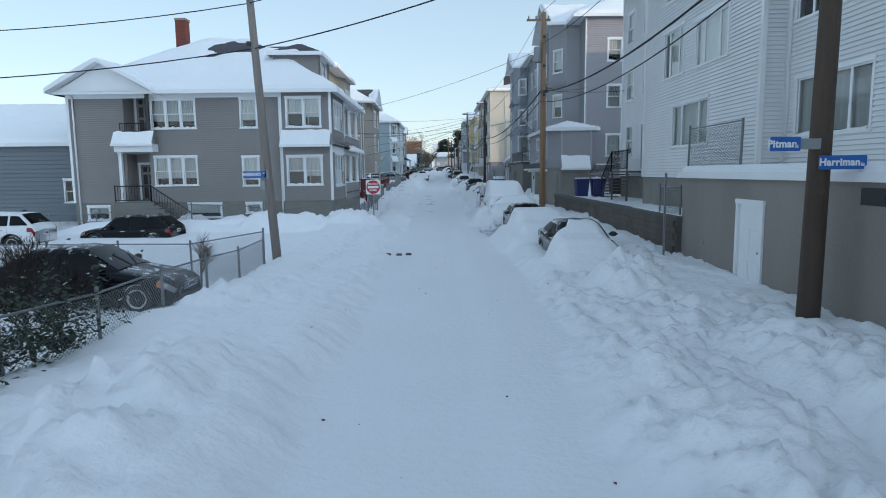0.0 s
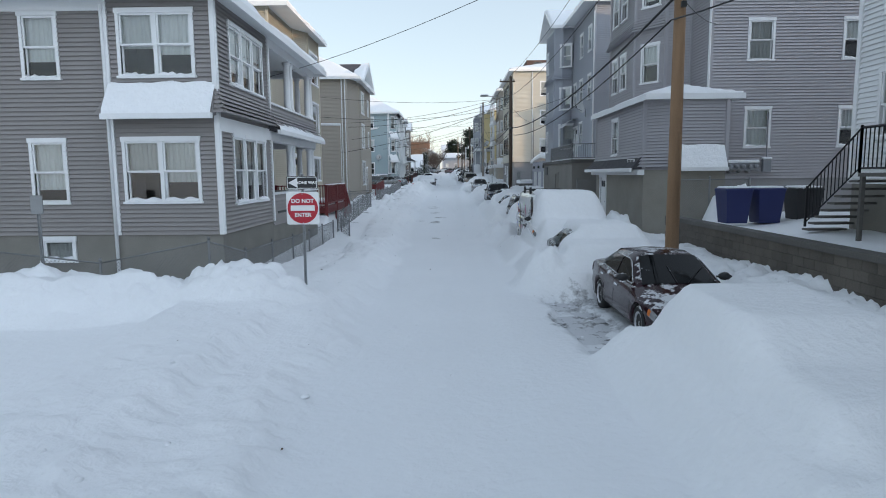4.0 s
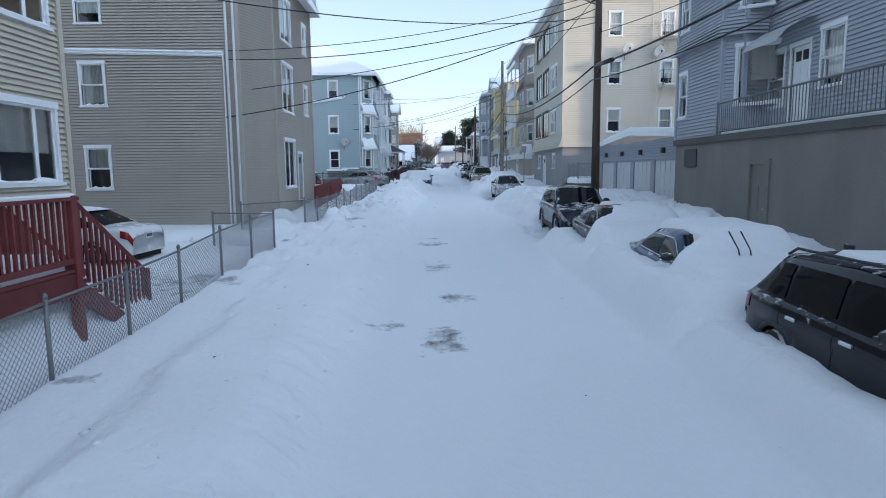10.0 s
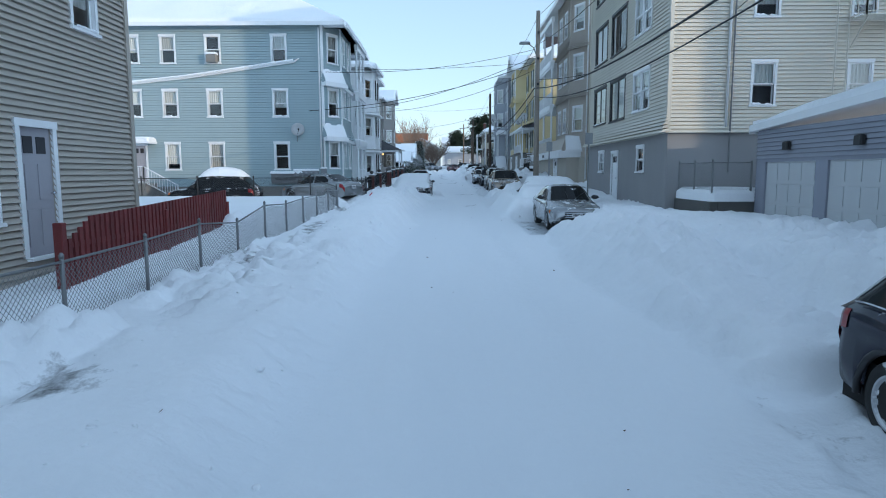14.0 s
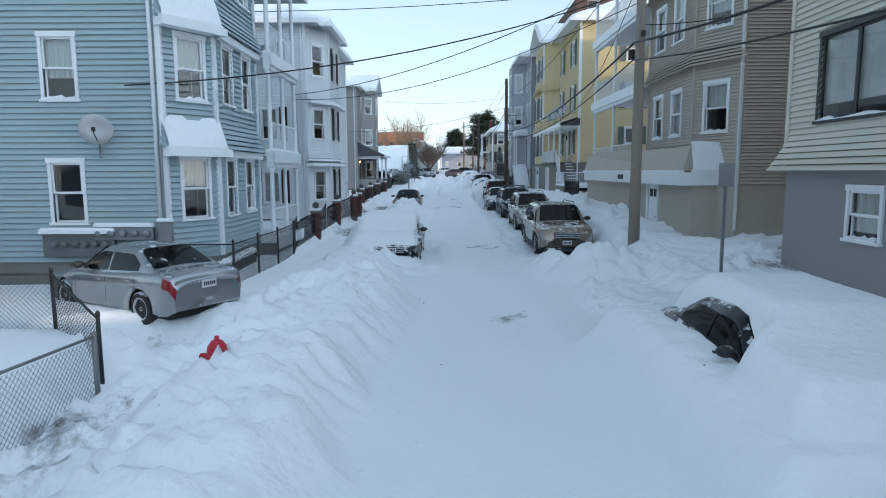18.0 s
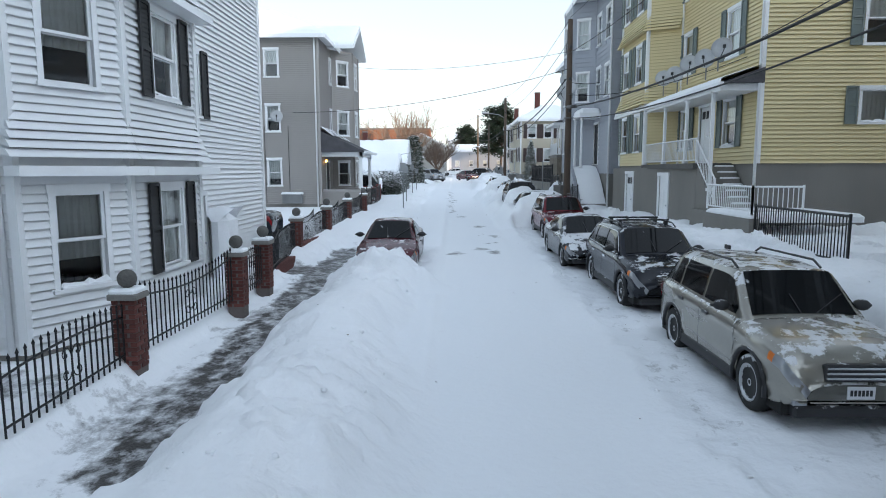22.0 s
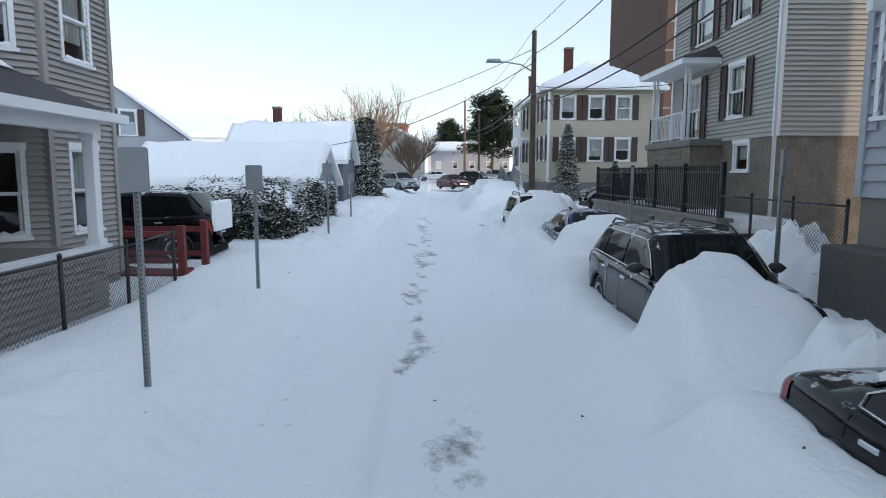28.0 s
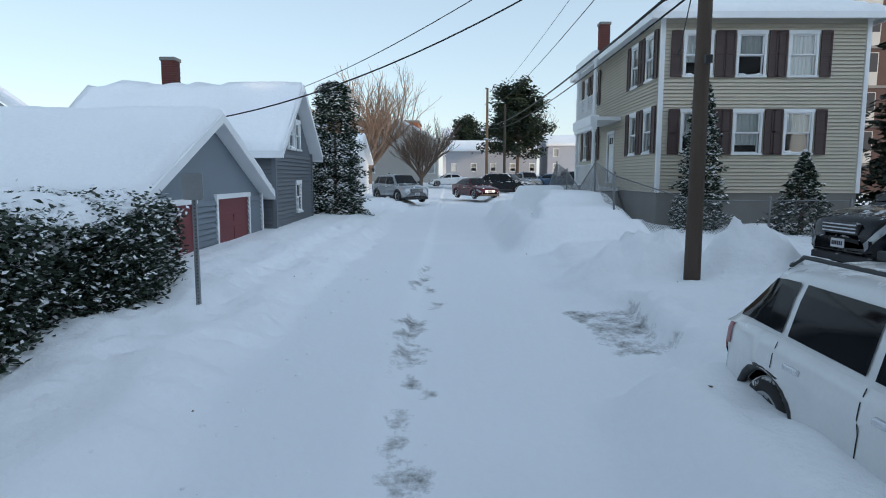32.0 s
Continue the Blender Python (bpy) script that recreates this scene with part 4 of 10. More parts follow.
    for cx, y0, y1, hw, hood, top, tail, bare, sd, front, low_h, crisp, run in MOUNDS:
        L = y1 - y0
        v = (y - y0) / L
        prof = np.interp(v, [-0.25, -0.05, 0.06, 0.26, 0.40, 0.80, 0.93, 1.03, 1.2], [0.1, 0.62 * hood, hood, hood * 1.06, top, top, tail, 0.5 * tail, 0.1])
        s = (x - cx) / hw * (-sd)
        br = front + (bare - front) * ease(0.26, 0.40, v) + 0.16 * big
        side = np.where(s < 0, ease(0, 1, (s + 1.75 - br) / 0.8), ease(0, 1, (run - s) / 1.4))
        if crisp:                            # a cap that ends at the car's own edge, its flank and nose bare
            prof = np.interp(v, [-0.03, 0.0, 0.03, 0.10, 0.26, 0.42, 0.80, 0.93, 1.03, 1.2], [0.0, 0.3, 0.84, hood, hood * 1.05, top, top, tail, 0.5 * tail, 0.1])
            side = np.where(s < 0, ease(0, 1, (s + 1.0 + 0.06 * big) / 0.2), side)
        m = prof * side * (1 + 0.07 * big)
        low = ease(0, 1, (v + .28) / .22) * ease(0, 1, (1.22 - v) / .2)
        wide = ease(0, 1, (s + 2.25) / .95) * ease(0, 1, (run - .1 - s) / .8)
        m = np.maximum(m, low_h * low * wide * (1 + .25 * big) + 0.10 * low * wide * bil)
        z = np.maximum(z, roadz(y) + m)
        soft = np.maximum(soft, low * wide)
    nx, ny = 0.28 * (fbm(x * 1.3, y * 1.3, 81, 3) - 0.5) * 2, 0.28 * (fbm(x * 1.3, y * 1.3, 91, 3) - 0.5) * 2
    trod = 0 * z
    for x0, x1, y0, y1, dep in PITS:
        u, v = x + nx, y + ny
        k = ease(0, 1, (u - x0) / 0.35 + 0.5) * ease(0, 1, (x1 - u) / 0.35 + 0.5) * ease(0, 1, (v - y0) / 0.4 + 0.5) * ease(0, 1, (y1 - v) / 0.4 + 0.5)
        z = z * (1 - k) + k * (g + dep + 0.10 * fin + 0.09 * bil) + 0.6 * k * (1 - k) * (bil + 0.12)
        trod = np.maximum(trod, k)
    thin = 0.5 * trod * (fbm(x * 0.9, y * 0.9, 55, 3) + 0.25)
    for px, py, rx, ry in BARE:
        thin = np.maximum(thin, np.exp(-(((x + 1.2 * nx - px) / rx) ** 2 + ((y + 1.5 * ny - py) / ry) ** 2) ** 1.2))
    for x0, x1, y0, y1, amount in CLEAR:
        u, v = x + 1.1 * nx, y + 1.6 * ny
        k = ease(0, 1, (u - x0) / 0.16 + 0.5) * ease(0, 1, (x1 - u) / 0.16 + 0.5) * ease(0, 1, (v - y0) / 0.5 + 0.5) * ease(0, 1, (y1 - v) / 0.5 + 0.5)
        thin = np.maximum(thin, amount * k)
        z = z * (1 - k) + k * np.minimum(z, g + 0.03 + 0.02 * fin)
    z = z - 0.015 * np.clip(thin, 0, 1)
    # the terrace behind the retaining wall
    ter = (x > 7.32) & (y > 18.9) & (y < 39.0)
    z = np.where(ter, 1.72 - 0.010 * (y - 18.9) + 0.3 * big * 0.4 + 0.25 * ease(8.5, 11, x), z)
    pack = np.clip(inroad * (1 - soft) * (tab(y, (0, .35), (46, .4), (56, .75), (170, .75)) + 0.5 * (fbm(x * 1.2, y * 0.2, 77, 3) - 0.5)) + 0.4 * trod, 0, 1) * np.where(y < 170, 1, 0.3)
    return z, pack, np.where(ter, 0, thin)


def snow_height(x, y):
    return snow_fields(x, y)[0]


def grid_mesh(name, xs, ys, mat, fn):
    gx, gy = np.meshgrid(xs, ys)
    gz = fn(gx, gy)
    extra = ()
    if type(gz) is tuple:
        gz, extra = gz[0], gz[1:]
    nx, ny = len(xs), len(ys)
    co = np.stack([gx, gy, gz], -1).reshape(-1, 3).astype(np.float32)
    i = np.arange(nx - 1)[None, :] + (np.arange(ny - 1) * nx)[:, None]
    q = np.stack([i, i + 1, i + nx + 1, i + nx], -1).reshape(-1)
    me = bpy.data.meshes.new(name)
    me.vertices.add(len(co))
    me.vertices.foreach_set("co", co.ravel())
    nf = (nx - 1) * (ny - 1)
    me.loops.add(nf * 4)
    me.loops.foreach_set("vertex_index", q.astype(np.int32))
    me.polygons.add(nf)
    me.polygons.foreach_set("loop_start", np.arange(nf, dtype=np.int32) * 4)
    me.polygons.foreach_set("loop_total", np.full(nf, 4, dtype=np.int32))
    me.polygons.foreach_set("use_smooth", np.ones(nf, dtype=bool))
    me.update()
    me.validate()
    me.materials.append(mat)
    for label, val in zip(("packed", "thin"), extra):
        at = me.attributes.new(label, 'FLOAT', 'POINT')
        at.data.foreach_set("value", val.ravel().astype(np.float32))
    return me


def build_ground():
    xs = np.concatenate([np.linspace(-60, -10, 60)[:-1], np.linspace(-10, -6.5, 20)[:-1], np.arange(-6.5, 7.6, 0.085), np.linspace(7.65, 12, 22), np.linspace(12.5, 70, 50)])
    ys = np.concatenate([np.arange(-8, 172, 0.095), np.linspace(172.2, 200, 90)[1:], np.linspace(201, 420, 110)])
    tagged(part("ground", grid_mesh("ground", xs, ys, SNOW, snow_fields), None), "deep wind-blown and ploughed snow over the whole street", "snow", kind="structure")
    flat = lambda dz: (lambda x, y: roadz(y) + dz)
    tagged(part("road", grid_mesh("road", np.linspace(-4.05, 6.0, 12), np.linspace(-14, 200, 108), ASPHALT, flat(-0.045)), None), "dark wet asphalt of a narrow one-way street", "road", kind="structure")
    tagged(part("pavement", grid_mesh("pavement", np.linspace(-9.0, -4.05, 8), np.linspace(34, 134, 60), PAVING, flat(-0.03)), None), "wet concrete pavement beside the road, partly shovelled", "pavement", kind="structure")


# ---- houses, space by space ----
TAUPE = siding("taupe_siding", (0.28, 0.262, 0.257))
BEIGE = siding("beige_siding", (0.52, 0.47, 0.38))
TAN = siding("tan_siding", (0.40, 0.36, 0.31))
BLUE = siding("pale_blue_siding", (0.33, 0.415, 0.44))
WHITES = siding("white_siding", (0.74, 0.75, 0.76))
GREYB = siding("grey_brown_siding", (0.33, 0.31, 0.295))
LILAC = siding("lilac_grey_siding", (0.38, 0.37, 0.39))
BLUEG = siding("blue_grey_siding", (0.40, 0.42, 0.47))
CREAM = siding("cream_siding", (0.60, 0.565, 0.485))
KHAKI = siding("khaki_siding", (0.45, 0.40, 0.345))
YELLOW = siding("yellow_siding", (0.66, 0.555, 0.315))
SLATE = siding("slate_blue_siding", (0.36, 0.38, 0.42))
PALE = siding("pale_grey_siding", (0.41, 0.40, 0.375))
SAND = siding("sand_siding", (0.50, 0.45, 0.36))
DKGREY = siding("dark_grey_siding", (0.13, 0.145, 0.165))
BLACKTRIM = material("black_shutter", (0.02, 0.02, 0.022), 0.6, var=0.1, bump=0)
BROWNTRIM = material("brown_shutter", (0.06, 0.035, 0.032), 0.6, var=0.1, bump=0)
GREENTRIM = material("grey_green_shutter", (0.14, 0.17, 0.16), 0.6, var=0.1, bump=0)
DARKFRAME = material("dark_window_frame", (0.03, 0.03, 0.032), 0.5, var=0.1, bump=0)
GREYDOOR = material("grey_door", (0.36, 0.35, 0.38), 0.5, var=0.06, bump=0)


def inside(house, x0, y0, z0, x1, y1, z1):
    # solid dark block in place of rooms, so windows look unlit
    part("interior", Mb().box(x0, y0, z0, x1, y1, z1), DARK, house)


def skirt(house, a, b, z0, z1, out, mat, name="skirt", snowy=True):
    """A sloping pent roof with snow along a wall."""
    wm, L = wall_matrix(a, b)
    m = Mb()
    m.add([(0, -out, z0), (L, -out, z0), (L, 0, z1), (0, 0, z1), (0, 0, z0), (L, 0, z0)], [(0, 1, 2, 3), (4, 5, 1, 0), (0, 3, 4), (1, 5, 2)])
    o = part(name, m, mat, house, m=wm)
    part("gutter", Mb().box(-0.03, -out - 0.06, z0 - 0.1, L + 0.03, -out + 0.05, z0 + 0.03), WHITE, o)
    if not snowy:
        return o
    s = Mb()
    n = max(3, int(L / 0.25))
    ran = random.Random(int(L * 100))
    th = [0.05 + 0.08 * ran.random() for _ in range(n + 1)]
    for i in range(n):
        x0, x1 = L * i / n, L * (i + 1) / n
        s.add([(x0, -out - 0.04, z0 + 0.02), (x1, -out - 0.04, z0 + 0.02), (x1, -out - 0.02, z0 + 0.04 + th[i + 1]), (x0, -out - 0.02, z0 + 0.04 + th[i]), (x1, -0.02, z1 + th[i + 1]), (x0, -0.02, z1 + th[i])],
              [(0, 1, 2, 3), (3, 2, 4, 5)])
    part("ledge_snow", s.weld(), SNOW, o, smooth=True)
    return o


def house_merino():
    h = thing("house", (-12.9, 39.6, 0), "two-storey grey-brown sided house with white trim and open corner porches", "house")
    P = [(-19.9, 34.0), (-8.5, 34.0), (-8.5, 33.85), (-5.85, 33.85), (-5.85, 38.4), (-7.9, 38.4), (-7.9, 45.2), (-19.9, 45.2)]
    G2, G3 = {'n': 2}, {'n': 3}
    ring_walls(h, P, 0, 7.5, TAUPE, {
        0: [(4.45, 5.6, 2.3, 1.5, 'group', G3), (9.25, 5.6, .8, 1.5), (4.5, 2.55, 2.2, 1.5, 'group', G3), (9.25, 2.5, .8, 1.5), (6.2, .8, 1.7, .7, 'fixed'), (9.35, 1.0, .75, .5, 'fixed'),
            (2.95, 1.75, 1.25, 2.5, 'open'), (2.95, 5.45, 1.25, 1.95, 'open'), (0.7, .7, 1.1, .7, 'fixed')],
        2: [(.35, 5.6, 1.75, 1.5, 'group', G2), (.3, 2.5, 1.8, 1.5, 'group', G2)],
        3: [(1.05, 2.4, 2.8, 1.75, 'group', G3), (1.05, 5.55, 2.8, 1.5, 'group', G3)],
        5: [(1.0, 1.7, .95, 2.1, 'door', {'mat': DARKFRAME}), (3.4, 2.5, 1.0, 1.5), (3.4, 5.6, 1.0, 1.5)]},
        zs=1.65, base=BLOCK, flares={2: ((4.6, 5.4, .32),), 3: ((4.6, 5.4, .32),)}, pieces=(0, 2, 3), course=0.112)
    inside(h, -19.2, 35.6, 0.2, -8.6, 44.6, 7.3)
    # entrance recess and its balcony
    for z0, z1 in ((1.7, 4.3), (5.4, 7.45)):
        r = Mb().box(-16.95, 35.1, z0, -15.7, 35.2, z1).box(-17.0, 34.16, z0, -16.95, 35.2, z1).box(-15.7, 34.16, z0, -15.65, 35.2, z1).box(-17, 34.16, z0 - 0.1, -15.65, 35.2, z0)
        part("recess", r, TAUPE, h)
        door(h, wall_matrix((-17, 35.08), (-15, 35.08))[0], 0.25, z0, .8, 2.0, DARKFRAME)
    slab(h, "balcony", -17.25, 33.3, 4.35, -15.2, 34.0, 4.75, WHITE)
    skirt(h, (-17.3, 33.5), (-15.15, 33.5), 4.75, 5.35, .35, TAUPE)
    rail(h, [(-17.0, 33.6), (-15.4, 33.6)], 5.35, .5, BLACKTRIM)
    column(h, -15.5, 33.65, 5.4, 7.45, .08, DARKFRAME, True)
    column(h, -17.1, 33.65, 1.7, 4.35, .09, None, True)
    slab(h, "porch_floor", -17.3, 33.0, 0.4, -15.2, 34.0, 1.68, CONC)
    for i in range(7):
        part("step", Mb().bevbox(-15.2 + i * .28, 33.0, 0.0, -15.2 + (i + 1) * .28, 34.0, 1.5 - i * .19, .01), CONC, h)
    rail(h, [(-17.2, 33.0, 1.7), (-15.3, 33.0, 1.7), (-13.2, 33.0, 0.25)], 1.7, .85, IRON, .14)
    slab(h, "belt_course", -19.95, 33.94, 7.2, -8.5, 33.99, 7.5, WHITE)
    skirt(h, (-8.5, 33.83), (-5.85, 33.83), 4.62, 5.35, .42, TAUPE)
    # street porch, two storeys
    for zf, zk, zt in ((1.55, 2.5, 4.25), (4.7, 5.42, 7.2)):
        slab(h, "porch_floor", -7.9, 38.4, zf - .12, -5.95, 45.2, zf, GREYDOOR)
        wall(h, "knee_wall", (-5.85, 38.4), (-5.85, 45.2), zf - (1.5 if zf < 2 else .15), zk, TAUPE, course=0.112, pieces=True, zs=1.5 if zf < 2 else None, base=BLOCK, flares=() if zf < 2 else ((4.6, 5.4, .32),), k1=1)
        wall(h, "knee_wall", (-5.85, 45.2), (-7.9, 45.2), zf - .15, zk, TAUPE, course=0.112)
        slab(h, "porch_sill", -6.1, 38.4, zk, -5.78, 45.25, zk + .06, WHITE)
        slab(h, "porch_beam", -6.12, 38.4, zt, -5.82, 45.2, zt + .35, WHITE)
        slab(h, "porch_beam", -7.9, 44.95, zt, -6.12, 45.2, zt + .35, WHITE)
        for y in (41.3, 41.75, 44.55, 45.0):
            column(h, -5.98, y, zk + .06, zt, .12)
        column(h, -6.5, 45.05, zk + .06, zt, .12)
    skirt(h, (-5.82, 38.2), (-5.82, 45.3), 4.55, 4.85, .34, SHINGLE)
    slab(h, "frieze", -5.83, 33.8, 4.25, -5.8, 38.4, 4.6, WHITE)
    roof(h, -19.9, 33.85, -5.85, 45.2, 7.5, .62, seed=3, bare=.22)
    roof(h, -19.9, 33.3, -15.3, 38.5, 7.5, .55, 'gable_y', seed=4, bare=.1)
    wall(h, "gable", (-19.9, 33.45), (-15.3, 33.45), 7.5, 7.9, WHITES, course=0)
    g = Mb().add([(-20.0, 33.3, 7.5), (-15.2, 33.3, 7.5), (-17.6, 33.3, 8.95)], [(0, 1, 2)])
    part("pediment", g, WHITES, h)
    # dormer
    D = [(-9.4, 36.4), (-6.9, 36.4), (-6.9, 40.0), (-9.4, 40.0)]
    ring_walls(h, D, 8.0, 9.9, TAUPE, {1: [(.8, 8.8, 1.7, .9, 'pair')]}, corners=False)
    roof(h, -9.4, 36.4, -6.9, 40.0, 9.9, .5, seed=8, bare=.5, snow=.08, o=.3)
    chimney(h, -15.9, 40.0, 9.5, 12.7, .62)
    downpipe(h, -8.55, 33.78, .6, 7.3)
    downpipe(h, -19.6, 33.9, .4, 7.3)
    for y0, y1, z in ((38.9, 41.3, 1.85), (42.0, 44.6, 1.85)):
        slab(h, "vent_slot", -5.83, y0, z, -5.815, y1, z + .09, DARKFRAME)
    return h


def house_beige():
    h = thing("house", (-13.5, 53, .4), "three-storey house with beige vinyl siding and an angled bay", "house")
    P = [(-19, 48.8), (-8.7, 48.8), (-8.7, 53.5), (-8.1, 54.6), (-8.1, 57.4), (-19, 57.4)]
    ring_walls(h, P, .2, 11.2, BEIGE, {
        0: [(7.0, 2.8, .8, 1.4), (7.0, 5.7, .8, 1.4), (7.0, 8.6, .8, 1.4)],
        1: [(3.1, 2.0, .9, 2.05, 'door', {'mat': GREYDOOR}), (3.3, 6.1, .65, 1.0), (3.3, 9.0, .65, 1.0)],
        3: [(.35, 2.8, 2.1, 1.35, 'slider'), (.35, 5.6, 2.1, 1.75, 'slider'), (.35, 8.5, 2.1, 1.7, 'slider')]}, zs=1.2, pieces=(1, 2, 3), course=.105, trim=BEIGE)
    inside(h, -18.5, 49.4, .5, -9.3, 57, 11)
    roof(h, -19, 48.8, -8.1, 57.4, 11.2, .5, seed=12, bare=.34)
    for y in (51.75, 52.98):
        wl = part("wall_lamp", Mb().lathe([(.02, 3.72), (.07, 3.75), (.09, 3.9), (.05, 4.0), (.01, 4.05)], 8, (-8.58, y, 0)), DARKFRAME, h, "black wall lantern beside the door")
    sk = slab(h, "door_hood", -8.7, 51.7, 4.12, -8.3, 53.0, 4.2, WHITE)
    sm = Mb().bevbox(-8.7, 51.7, 4.2, -8.35, 53.0, 4.33, .05)
    part("hood_snow", sm, SNOW, sk)
    # red deck
    d = thing("wooden_deck", (-7.4, 51.7, .5), "red-stained wooden deck with baluster rails and snow on its boards", "deck")
    for i in range(17):
        x0 = -8.65 + i * .153
        part("deck_board", Mb().box(x0, 49.0, 1.93, x0 + .142, 54.5, 1.97), REDWOOD, d)
    for x, y in ((-6.1, 49.05), (-6.1, 51.8), (-6.1, 54.45), (-8.55, 49.05)):
        part("post", Mb().bevbox(x - .07, y - .07, .2, x + .07, y + .07, 3.0, .01), REDWOOD, d)
    for a in ((-8.65, 49.0, -6.05, 49.06), (-6.12, 49.0, -6.06, 54.5)):
        part("rim_joist", Mb().box(a[0], a[1], 1.6, a[2], a[3], 1.92), REDWOOD, d)
        part("hand_rail", Mb().box(a[0] - .04, a[1] - .05, 2.93, a[2] + .04, a[3] + .05, 2.98), REDWOOD, d)
        part("lower_rail", Mb().box(a[0], a[1], 2.05, a[2], a[3], 2.13), REDWOOD, d)
    bal = Mb().box(-.02, -.02, 2.05, .02, .02, 2.93).mesh("baluster", REDWOOD)
    for i in range(40):
        part("baluster", bal, None, d, m=Matrix.Translation((-6.09, 49.15 + i * .132, 0)))
    for i in range(18):
        part("baluster", bal, None, d, m=Matrix.Translation((-8.55 + i * .135, 49.03, 0)))
    part("deck_snow", Mb().bevbox(-8.6, 49.1, 1.97, -6.15, 54.4, 2.2, .1), SNOW, d)
    part("rail_snow", Mb().bevbox(-6.14, 49.0, 2.98, -6.04, 54.5, 3.03, .02), SNOW, d)
    for i in range(7):
        part("stair_tread", Mb().box(-7.2, 54.5 + i * .27, 1.72 - i * .19, -6.1, 54.82 + i * .27, 1.77 - i * .19), REDWOOD, d)
    for x in (-7.2, -6.1):
        s = Mb().add([(x, 54.5, 1.5), (x, 54.5, 1.8), (x, 56.5, .5), (x, 56.5, .2), (x + .05, 54.5, 1.5), (x + .05, 54.5, 1.8), (x + .05, 56.5, .5), (x + .05, 56.5, .2)],
                     [(0, 1, 2, 3), (7, 6, 5, 4), (1, 5, 6, 2), (0, 3, 7, 4)])
        part("stringer", s, REDWOOD, d)
        part("stair_rail", Mb().tube([(x, 54.5, 2.95), (x, 56.5, 1.6)], .045, 4), REDWOOD, d)
        part("post", Mb().box(x - .05, 56.45, .2, x + .05, 56.55, 1.65), REDWOOD, d)
        for i in range(13):
            y = 54.62 + i * .145
            part("baluster", Mb().box(x - .02, y - .02, 1.9 - (y - 54.5) * .68, x + .02, y + .02, 2.93 - (y - 54.5) * .68), REDWOOD, d)
    d.matrix_basis = Matrix.Translation((0, -.45, -.34)) @ d.matrix_basis


def house_tan():
    h = thing("house", (-13.7, 72.5, .7), "three-storey house with tan vinyl siding and an angled corner", "house")
    P = [(-20, 68), (-8.1, 68), (-7.4, 70), (-7.4, 77), (-20, 77)]
    ring_walls(h, P, .4, 10.7, TAN, {
        0: [(6.3, 2.4, .8, 1.45), (6.3, 5.35, .8, 1.45), (6.3, 8.2, .8, 1.45), (4.2, 2.4, .8, 1.45), (1.6, 5.35, .8, 1.45)],
        2: [(1.25, 2.3, 1.7, 1.95, 'pair', {'blind': 0}), (1.25, 5.45, 1.7, 1.9, 'pair'), (1.25, 8.3, 1.7, 1.7, 'pair'), (3.55, 1.7, .8, 2.05, 'door', {'mat': GREYDOOR}), (5.2, 5.6, .7, 1.3), (5.2, 8.4, .7, 1.3)]},
        zs=.9, pieces=(0, 1, 2), course=.105, trim=TAN)
    inside(h, -19.5, 68.7, .5, -8.3, 76.5, 10.5)
    roof(h, -20, 68, -7.4, 77, 10.7, .55, seed=17, bare=.33)
    roof(h, -12, 70.2, -7.4, 76.5, 10.7, .55, 'gable_x', seed=18, bare=.38)
    downpipe(h, -8.45, 67.9, .9, 10.6)
    downpipe(h, -8.2, 67.93, .9, 10.6)
    lg = part("cable_duct", Mb().tube([(-8.6, 67.92, .9), (-8.6, 67.92, 7.2)], .03, 5).tube([(-19.9, 67.95, 7.35), (-14, 67.95, 7.2), (-8.6, 67.92, 7.05)], .05, 5), WHITE, h)
    part("ledge_snow", Mb().tube([(-19.9, 67.93, 7.44), (-14, 67.93, 7.29), (-8.6, 67.9, 7.14)], .06, 5), SNOW, h)


def porch_stack(h, x0, x1, y0, y1, floors, top, mat=None, rails=True, cols=3, beam=.3, railmat=None):
    """Open porches above one another on the street side; x1 is the street edge."""
    sx = 1 if x1 > x0 else -1
    a, b = min(x0, x1), max(x0, x1)
    xe = x1 - sx * .12
    for i, z in enumerate(floors):
        zt = floors[i + 1] if i + 1 < len(floors) else top
        slab(h, "porch_floor", a, y0, z - .14, b, y1, z, WHITE)
        slab(h, "porch_fascia", min(x1, x1 + sx * .05), y0 - .05, z - .34, max(x1, x1 + sx * .05), y1 + .05, z + .02, WHITE)
        slab(h, "porch_beam", min(xe - .1, xe + .1), y0, zt - .34 - .14, max(xe - .1, xe + .1), y1, zt - .14, WHITE)
        for k in range(cols):
            y = y0 + .12 + (y1 - y0 - .24) * k / (cols - 1)
            column(h, xe, y, z, zt - .48, .075)
        if rails:
            rail(h, [(xe, y0 + .1), (xe, y1 - .1)], z, .9, railmat or WHITE, .13)
        part("floor_snow", Mb().bevbox(min(x1, x1 - sx * .3), y0, z + .001, max(x1, x1 - sx * .3), y1, z + .07, .03), SNOW, h)


